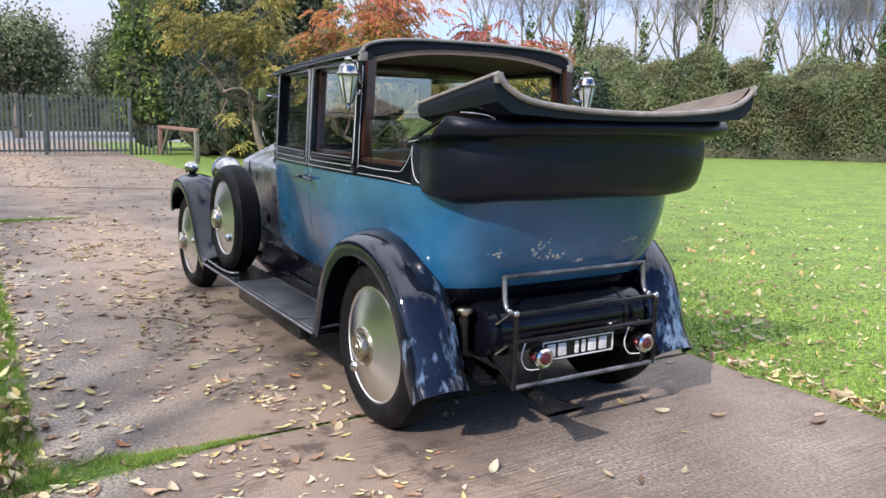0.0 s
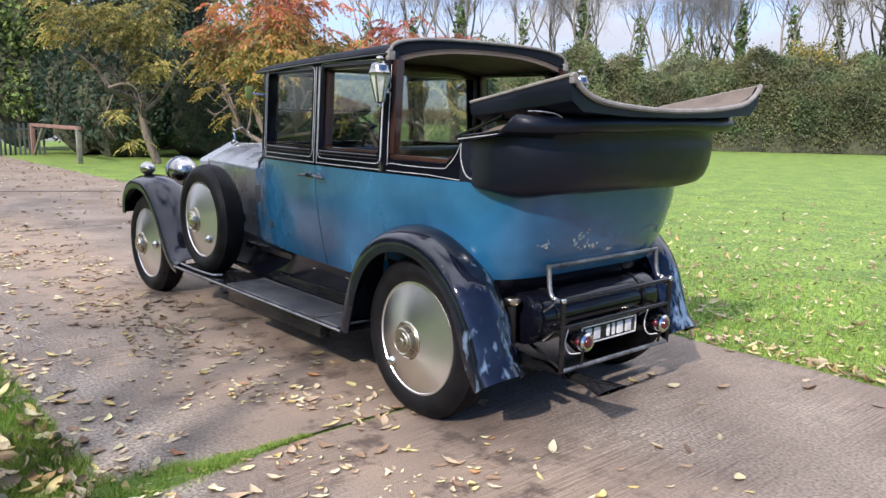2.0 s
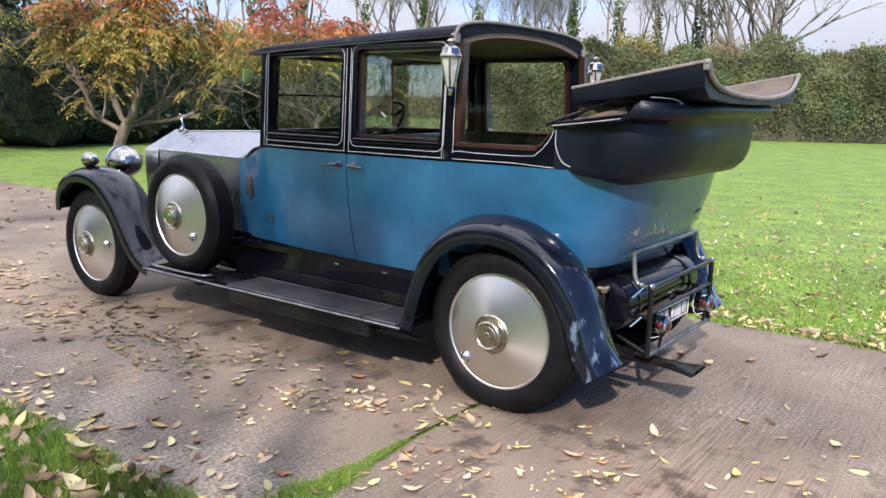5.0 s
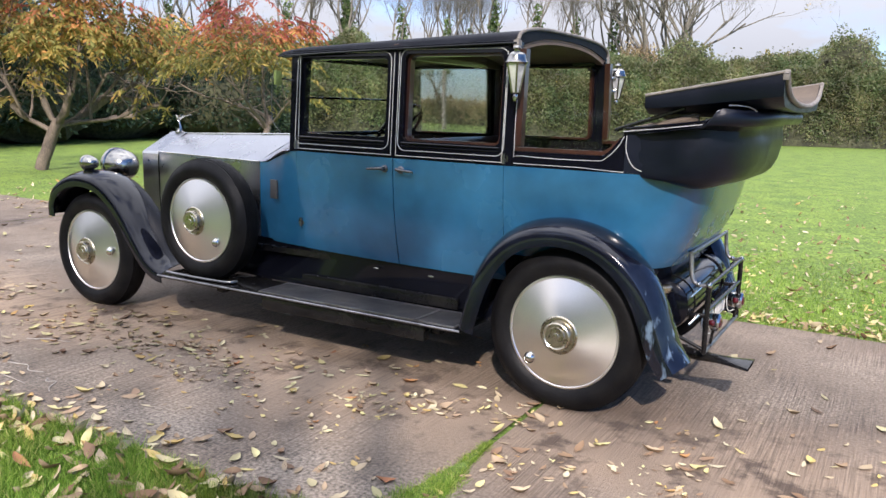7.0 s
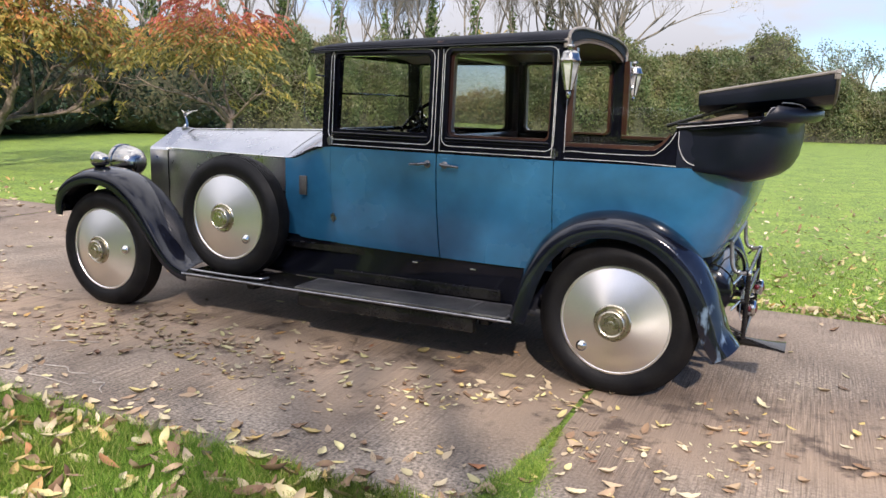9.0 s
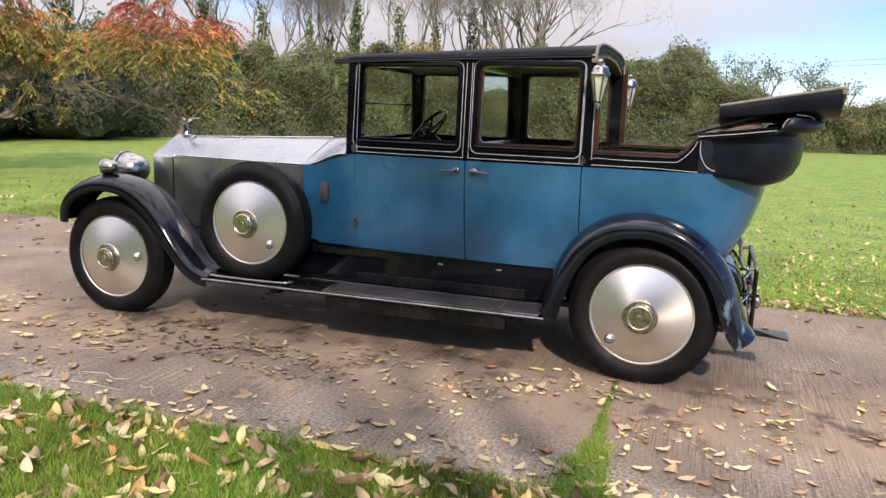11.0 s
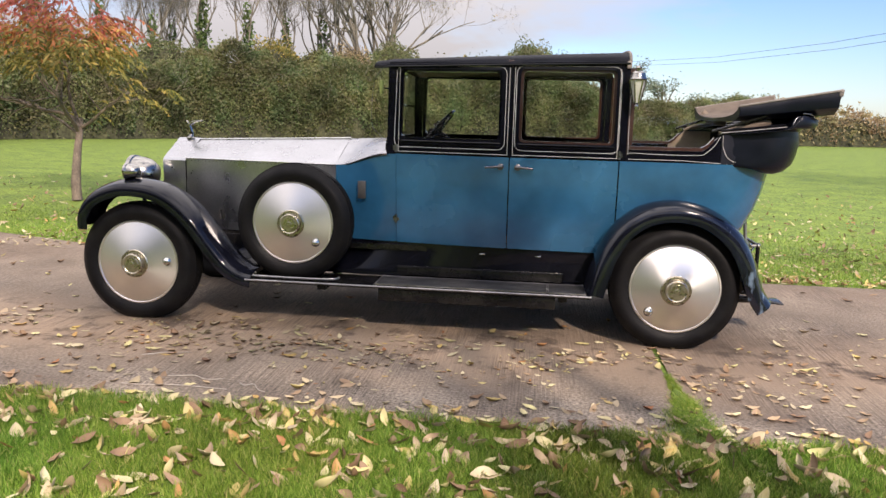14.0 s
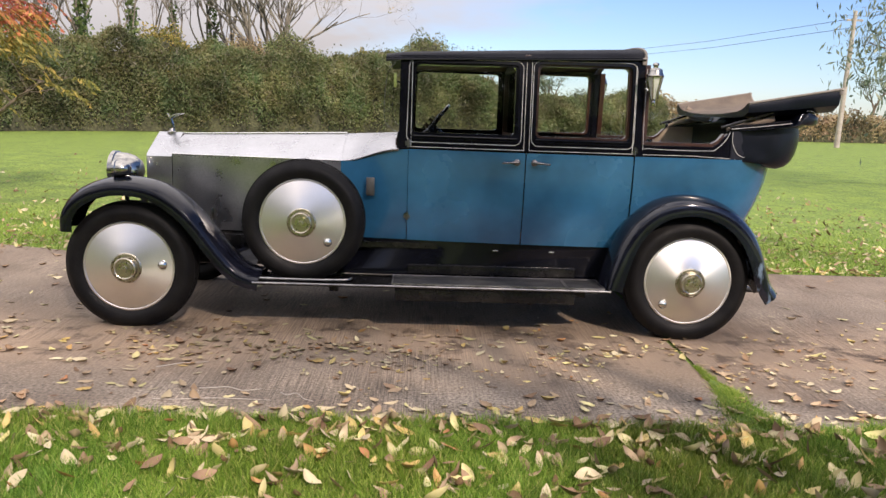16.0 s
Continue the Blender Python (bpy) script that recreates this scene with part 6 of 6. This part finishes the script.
# the large many-stemmed tree with pale buds
t = thing("bare_tree", "large many-stemmed leafless tree with pale twigs", "tree", (-11.2, 41.8, 0))
v, f, tips = grow(77, (0, 0, 0.6), 14.0, 0.20, 5, (2, 4), 0.42, 0.16, 0.33, 0.74, 7, 0.50, 0.10)
part("trunk", raw("trunk", v, f, PALEBARK, True), None, t)
tp = np.array(tips)
part("fine_twig", leaf_cards("fine_twig", np.repeat(tp, 3, 0) + rng.normal(size=(len(tp) * 3, 3)) * 0.4, 0.9, 0.010, PALEBARK, -0.8), None, t, "fine bare twigs")["kind"] = "stuff"
part("crown", leaf_cards("crown", np.repeat(tp, 1, 0) + rng.normal(size=(len(tp), 3)) * 0.2, 0.12, 0.06, LM["yellow"], 0.2), None, t, "few pale yellow leaves")

# far trees beyond the low hedge
for x, y, h, lf in ((2.1, 75, 7.4, "willow"), (5.4, 75, 7.6, "willow"), (8.2, 75, 7.2, "willow"), (10.9, 75.5, 5.4, "willow"), (14.0, 76, 3.8, "willow"), (16.6, 77, 3.7, "willow"), (52, 90, 7.5, "willow"), (58, 92, 7.8, "willow"), (64, 95, 7.2, "greytree")):
    t = thing("tree", "distant blue-green tree beyond the low hedge", "tree", (x, y, 0), "distant trees")
    v, f, tips = grow(int(x * 7), (0, 0, 0), h, 0.16, 3, (3, 4), 0.45, 0.25, 0.35, 0.66, 1)
    grown = h / max(p.z for p in v)
    v, tips = [p * grown for p in v], [p * grown for p in tips]
    part("trunk", raw("trunk", v, f, BARK, True), None, t)
    tp = np.array(tips)
    part("crown", leaf_cards("crown", np.repeat(tp, 7, 0) + rng.normal(size=(len(tp) * 7, 3)) * 0.28, 0.24, 0.13, LM[lf], 0.2), None, t)

# tree with hanging narrow leaves whose edge shows past the car's tail
t = thing("tree", "tree with hanging narrow grey-green leaves", "tree", (11.5, 11.6, 0))
v, f, tips = grow(91, (0, 0, 0), 6.5, 0.18, 4, (3, 4), 0.62, 0.05, 0.42, 0.74, 1, 0.1, 0.12)
part("trunk", raw("trunk", v, f, BARK, True), None, t)
tp = np.array(tips)
part("crown", leaf_cards("crown", np.repeat(tp, 6, 0) + rng.normal(size=(len(tp) * 6, 3)) * np.array([0.30, 0.30, 0.36]) - np.array([0, 0, 0.25]), 0.20, 0.05, LM["willow"], 1.6), None, t, "narrow hanging leaves")

# broad half-bare trees on the near side, whose thin crowns break up the sun on the car
t = thing("shade_tree", "broad half-bare autumn tree behind the near verge", "tree", (3.4, -10.6, 0), "trees on the near side")
v, f, tips = grow(57, (0, 0, 0), 11.0, 0.20, 4, (3, 4), 0.55, 0.16, 0.34, 0.74, 1, 0.1, 0.12)
wide, tall = max(math.hypot(p.x, p.y) for p in v), max(p.z for p in v)
v, tips = [[Vector((p.x * 5.6 / wide, p.y * 4.6 / wide, p.z * 12.2 / tall)) for p in q] for q in (v, tips)]
part("trunk", raw("trunk", v, f, BARK, True), None, t, "grey-brown trunk and limbs")
tp = np.array(tips)
tp = tp[(rng.uniform(size=len(tp)) < 0.13) & (tp[:, 2] > 5.6)]
per = max(1, round(2800 / len(tp)))
part("crown", leaf_cards("crown", np.repeat(tp, per, 0) + rng.normal(size=(len(tp) * per, 3)) * 0.30, 0.15, 0.085, LM["olive"], 0.3), None, t, "thin olive and yellow leaves")
copy_thing(t, pose(-5.2, -11.8, 0, 0, 0, 130))

# ---- pole and wires ----
POLEWOOD = mat("weathered_pole_wood", (0.36, 0.33, 0.29), 0.9, 0, (0.28, 0.25, 0.22), 3, 30, 0.2, 0.3, 40)
t = thing("utility_pole", "grey wooden pole carrying two wires", "pole", (23.8, 42.6, 0))
bm = bm_()
tube(bm, [(0, 0, 0), (0.10, 0, 4.2), (0.20, 0, 8.2)], 0.17, 12, 0.11)
part("pole", bm, POLEWOOD, t)
bm = bm_()
box(bm, -0.3, 0.7, -0.05, 0.05, 7.60, 7.72, 0.01)
part("crossarm", bm, POLEWOOD, t)
for k in (0.0, 0.45):
    bm = bm_()
    tube(bm, [(0.1 + k, 0, 7.75 - k), (0.1 + k - 4, 14, 7.4 - k), (0.1 + k - 9, 30, 7.4 - k), (0.1 + k - 16, 52, 8.2 - k)], 0.015, 5)
    part("wire", bm, CHASSIS, t, "thin dark wire")

# ---- gate, barrier rail ----
GATEPAINT = mat("weathered_green_gate_paint", (0.085, 0.105, 0.095), 0.6, 0, (0.055, 0.065, 0.060), 4, 40, 0.25, rough_var=0.1)
gate = thing("metal_gate", "dark green steel palisade gate closing the drive", "gate", (-27.3, 0, 0))
GY0, GY1 = -4.6, 2.62
bm = bm_()
box(bm, -0.012, 0.012, -0.035, 0.035, 0.08, 2.02)
loft(bm, [[(-0.012, -0.035, 2.02), (0.012, -0.035, 2.02), (0.012, 0.035, 2.02), (-0.012, 0.035, 2.02)], [(-0.012, -0.004, 2.10), (0.012, -0.004, 2.10), (0.012, 0.004, 2.10), (-0.012, 0.004, 2.10)]], True, True)
pale = finish(bm, "pale", GATEPAINT)
n = int((GY1 - GY0) / 0.155)
for k in range(n + 1):
    part("pale", pale, None, gate, m=Matrix.Translation((0.03, GY0 + 0.155 * k, 0)))
for z in (0.16, 0.95, 1.82):
    bm = bm_()
    box(bm, -0.03, 0.015, GY0 - 0.05, GY1 + 0.05, z - 0.035, z + 0.035, 0.004)
    part("rail", bm, GATEPAINT, gate)
for y in (GY0 - 0.1, -0.05, GY1 + 0.12):
    bm = bm_()
    box(bm, -0.06, 0.06, y - 0.06, y + 0.06, 0, 2.05, 0.006)
    part("post", bm, GATEPAINT, gate)
fence = thing("palisade_fence", "weathered steel palisade fence beside the gate", "fence", (-27.5, 0, 0))
for k in range(9):
    part("pale", pale, None, fence, m=Matrix.Translation((0, 2.95 + 0.155 * k, -0.06)) @ Matrix.Diagonal((1, 1, 0.55, 1)))
bm = bm_()
box(bm, -0.03, 0.0, 2.8, 4.3, 0.85, 0.91)
part("rail", bm, GATEPAINT, fence)

RUSTRAIL = mat("faded_red_rail_paint", (0.22, 0.115, 0.085), 0.75, 0, (0.14, 0.095, 0.07), 4, 30, 0.3, 0.2, 40)
GREYPOST = mat("mossy_grey_post", (0.17, 0.17, 0.13), 0.9, 0, (0.11, 0.115, 0.08), 5, 40, 0.3, 0.4, 40)
rail = thing("barrier_rail", "faded red wooden barrier rail on mossy posts", "barrier", (-24.5, 3.75, 0))
for x in (2.7, -2.6):
    bm = bm_()
    box(bm, x - 0.07, x + 0.07, -0.07, 0.07, 0, 1.02, 0.012)
    part("post", bm, GREYPOST if x > 0 else RUSTRAIL, rail)
bm = bm_()
box(bm, -2.75, 2.85, -0.05, 0.05, 0.98, 1.09, 0.01)
part("rail", bm, RUSTRAIL, rail)
bm = bm_()
tube(bm, [(-2.5, 0, 0.05), (-1.2, 0, 0.98)], 0.05, 8)
part("brace", bm, GREYPOST, rail)

# ---- grass blades at the drive's edges, stuff ----
def blades(name, xy, hgt, material, lean=0.5):
    n = len(xy)
    clump = np.array([1 + 0.75 * noise.noise(Vector((x * 5.0, y * 5.0, 40))) + 0.35 * noise.noise(Vector((x * 14.0, y * 14.0, 3))) for x, y in xy])
    h = hgt * rng.uniform(0.45, 1.3, n) * np.clip(clump, 0.35, 1.9)
    a = rng.uniform(0, math.tau, n)
    w = rng.uniform(0.0016, 0.0034, n)
    lx, ly = rng.normal(0, lean, n) * h, rng.normal(0, lean, n) * h
    z0 = np.full(n, -0.012)
    p = np.stack([xy[:, 0], xy[:, 1], z0], 1)
    s = np.stack([np.cos(a) * w, np.sin(a) * w, np.zeros(n)], 1)
    tip = p + np.stack([lx, ly, h], 1)
    v = np.stack([p - s, p + s, tip], 1).reshape(-1, 3)
    f = np.arange(n * 3).reshape(-1, 3)
    me = bpy.data.meshes.new(name)
    me.vertices.add(len(v))
    me.vertices.foreach_set("co", v.ravel())
    me.loops.add(f.size)
    me.loops.foreach_set("vertex_index", f.ravel())
    me.polygons.add(n)
    me.polygons.foreach_set("loop_start", np.arange(n) * 3)
    me.update(calc_edges=True)
    me.materials.append(material)
    return me


def edge_wob(x):
    return 0.05 * noise.noise(Vector((x * 1.1, 4.0, 0))) + 0.04 * noise.noise(Vector((x * 4.0, 8.0, 0)))


n = 370000
xy = np.stack([rng.uniform(-6.8, 4.6, n), NEAR_EDGE + 0.05 - rng.beta(1.0, 1.9, n) * 2.9], 1)
keep = np.array([y < NEAR_EDGE + 0.03 + edge_wob(x) and noise.noise(Vector((x * 1.6, y * 1.6, 12))) > -0.62 + 0.15 * rng.uniform() for x, y in xy])
g = new("grass", blades("grass", xy[keep], 0.052, LM["blade"]))
tagged(g, "short green grass along the near edge of the drive", "grass", kind="stuff")
n = 60000
xy = np.stack([rng.uniform(-9, 5.0, n), FAR_EDGE - 0.03 + rng.beta(1.0, 2.2, n) * 4.0], 1)
xy = xy[np.array([y > far_edge(x) + edge_wob(x) - 0.02 for x, y in xy])]
g = new("grass", blades("grass", xy, 0.05, LM["blade"]))
tagged(g, "lush green grass along the far edge of the drive", "grass", kind="stuff")
# grass creeping along the joint
n = 16000
yy = NEAR_EDGE + rng.beta(1.0, 1.7, n) * 1.0
wd = 0.13 * np.clip((-1.42 - yy) / 0.85, 0.03, 1.0) ** 1.2
xy = np.stack([-0.11 + rng.normal(0, 1, n) * wd * 0.55 - 0.02 * (yy + 1.2), yy], 1)
g = new("grass", blades("grass", xy, 0.030, LM["blade"], 0.7))
tagged(g, "low grass and moss growing along a joint of the drive", "grass", kind="stuff")
n = 5000
yy = NEAR_EDGE + rng.beta(1.0, 1.6, n) * 1.3
xy = np.stack([-9.2 + rng.normal(0, 0.10, n) * (NEAR_EDGE + 1.35 - yy), yy], 1)
g = new("grass", blades("grass", xy, 0.035, LM["blade"], 0.7))
tagged(g, "tuft of grass in a further joint of the drive", "grass", kind="stuff")
MOSS = mat("green_moss", (0.10, 0.16, 0.025), 0.95, 0, (0.06, 0.095, 0.02), 14, 90, 0.3, 0.6, 80)
bm = bm_()
rows = []
for i in range(25):
    y = NEAR_EDGE - 0.05 + 0.95 * i / 24
    w = 0.12 * max(0.03, min(1.0, (-1.42 - y) / 0.85)) ** 1.2 * (1 + 0.6 * noise.noise(Vector((0, y * 9, 3))))
    cx = -0.11 - 0.02 * (y + 1.2)
    rows.append([(cx - w, y, 0.001), (cx - w * 0.4, y, 0.009), (cx + w * 0.4, y, 0.009), (cx + w, y, 0.001)])
loft(bm, rows)
tagged(new("moss", finish(bm, "moss", MOSS)), "strip of green moss in the joint", "moss", kind="stuff")

# ---- fallen leaves ----
FALLEN_OB = leaf_mat("fallen", True, 0.7, 0.0)


def fallen_shape(seed):
    """One curled, pointed leaf with a raised rim and a stalk; unit length along x."""
    rs = random.Random(seed)
    curl, w0, bend = rs.uniform(0.08, 0.42), rs.uniform(0.14, 0.235), rs.uniform(-0.15, 0.15)
    v, f = [], []
    for i in range(7):
        u = i / 6
        w = w0 * math.sin(math.pi * min(1, u * 0.97 + 0.015)) ** 0.8
        z = curl * (2 * u - 1) ** 2 * 0.6
        cy = bend * math.sin(math.pi * u)
        v += [(u - 0.5, cy - w, z + curl * w * 2.2), (u - 0.5, cy, z), (u - 0.5, cy + w, z + curl * w * 2.2 * rs.uniform(0.3, 1.3))]
    for i in range(6):
        a = i * 3
        f += [(a, a + 1, a + 4, a + 3), (a + 1, a + 2, a + 5, a + 4)]
    k = len(v)
    v += [(-0.5, -0.008, 0.0 + curl * 0.6), (-0.5, 0.008, curl * 0.6), (-0.72, 0.0, curl * 0.9)]
    f.append((k, k + 1, k + 2))
    return np.array(v), f


SHAPES = [fallen_shape(s) for s in range(10)]


def leaf_spots(n, seed):
    """Where leaves lie: thick along the near verge, thin on the drive and the far lawn."""
    rs = random.Random(seed)
    out = []
    while len(out) < n:
        k = rs.random()
        if k < 0.36:
            x, y = rs.uniform(-6.8, 3.6), NEAR_EDGE - 0.02 - abs(rs.gauss(0, 0.85))
        elif k < 0.44:
            x, y = rs.uniform(-6.8, 3.6), NEAR_EDGE - 0.08 + abs(rs.gauss(0, 0.17))
        elif k < 0.62:
            x, y = rs.uniform(-9.0, 3.6), rs.uniform(NEAR_EDGE, -0.6)
            if noise.noise(Vector((x * 0.9, y * 1.4, 2))) < -0.12:
                continue
        elif k < 0.66:
            x, y = rs.uniform(-12, 3.5), rs.uniform(-0.6, FAR_EDGE)
        elif k < 0.75:
            x, y = rs.uniform(-4, 5.0), FAR_EDGE + abs(rs.gauss(0.0, 0.12))
        else:
            x, y = rs.uniform(-12, 6), FAR_EDGE + abs(rs.gauss(0, 4.5))
        s = rs.uniform(0.05, 0.115) * (1.12 if y < NEAR_EDGE else 0.95)
        on_grass = y < NEAR_EDGE or y > far_edge(x)
        z = rs.uniform(0.0, 0.030) if on_grass else 0.002
        tilt = 0.55 if on_grass else 0.12
        out.append((x, y, z, s, rs.gauss(0, tilt), rs.gauss(0, tilt), rs.uniform(0, math.tau), rs.randrange(10)))
    return out


def small_litter(n, seed):
    """Broken bits of leaf trodden along the wheel track, and leaves blown against the far end."""
    rs = random.Random(seed)
    out = []
    for _ in range(n):
        x, y = rs.uniform(-7.5, 3.2), rs.gauss(-1.25, 0.34)
        if y < NEAR_EDGE or noise.noise(Vector((x * 1.3, y * 2.0, 31))) < -0.05:
            continue
        out.append((x, y, 0.002, rs.uniform(0.022, 0.060), rs.gauss(0, 0.08), rs.gauss(0, 0.08), rs.uniform(0, math.tau), rs.randrange(10)))
    for _ in range(3200):
        x, y = rs.uniform(-7, 6), FAR_EDGE + 0.05 + rs.expovariate(0.42)
        out.append((x, y, rs.uniform(0.0, 0.02), rs.uniform(0.03, 0.075), rs.gauss(0, 0.3), rs.gauss(0, 0.3), rs.uniform(0, math.tau), rs.randrange(10)))
    for _ in range(900):
        x = rs.uniform(-27, -9) if rs.random() < 0.4 else rs.uniform(-27, -14)
        out.append((x, rs.uniform(NEAR_EDGE, far_edge(x)), 0.002, rs.uniform(0.06, 0.11), rs.gauss(0, 0.1), rs.gauss(0, 0.1), rs.uniform(0, math.tau), rs.randrange(10)))
    return out


pile = thing("fallen_leaves", "curled tan and yellow fallen leaves by the verge", "leaves")
leaf_meshes = [raw("leaf", [Vector(p) for p in v], f, FALLEN_OB, True) for v, f in SHAPES]
spots = leaf_spots(5200, 4)
near = sorted(spots, key=lambda q: abs(q[0] + 1.2) * 0.35 + abs(q[1] + 2.5))[:280]
for x, y, z, s, a, b, c, k in near:
    part("leaf", leaf_meshes[k], None, pile, m=Matrix.LocRotScale((x, y, z), Euler((a, b, c)), (s, s, s)))
chosen = set(near)
V, F = [], []
for x, y, z, s, a, b, c, k in spots + small_litter(2600, 6):
    if (x, y, z, s, a, b, c, k) in chosen:
        continue
    m = np.array(Matrix.LocRotScale((x, y, z), Euler((a, b, c)), (s, s, s)))
    v, f = SHAPES[k]
    base = len(V)
    V.extend((v @ m[:3, :3].T + m[:3, 3]).tolist())
    F.extend([tuple(base + i for i in q) for q in f[:-1]])
tagged(new("leaf_litter", raw("leaf_litter", V, F, LM["fallen"], True)), "scattered tan and brown leaves over drive and lawn", "leaves", kind="stuff")
# twigs on the drive near the verge
for x, y, l, a in ((-3.25, -2.15, 0.62, 5), (-3.05, -1.95, 0.34, -3), (-3.4, -1.62, 0.30, 20), (-2.6, -2.02, 0.22, -30)):
    rs = random.Random(int(l * 100))
    bm = bm_()
    tube(bm, smooth_path([(x + l * u * math.cos(radians(a)), y + l * u * math.sin(radians(a)) + rs.gauss(0, 0.015), 0.005) for u in (0, 0.2, 0.45, 0.7, 1.0)], 4), 0.0042, 6, 0.002)
    tagged(new("twig", finish(bm, "twig", POLEWOOD)), "thin pale fallen twig lying on the concrete", "twig", "fallen twigs")
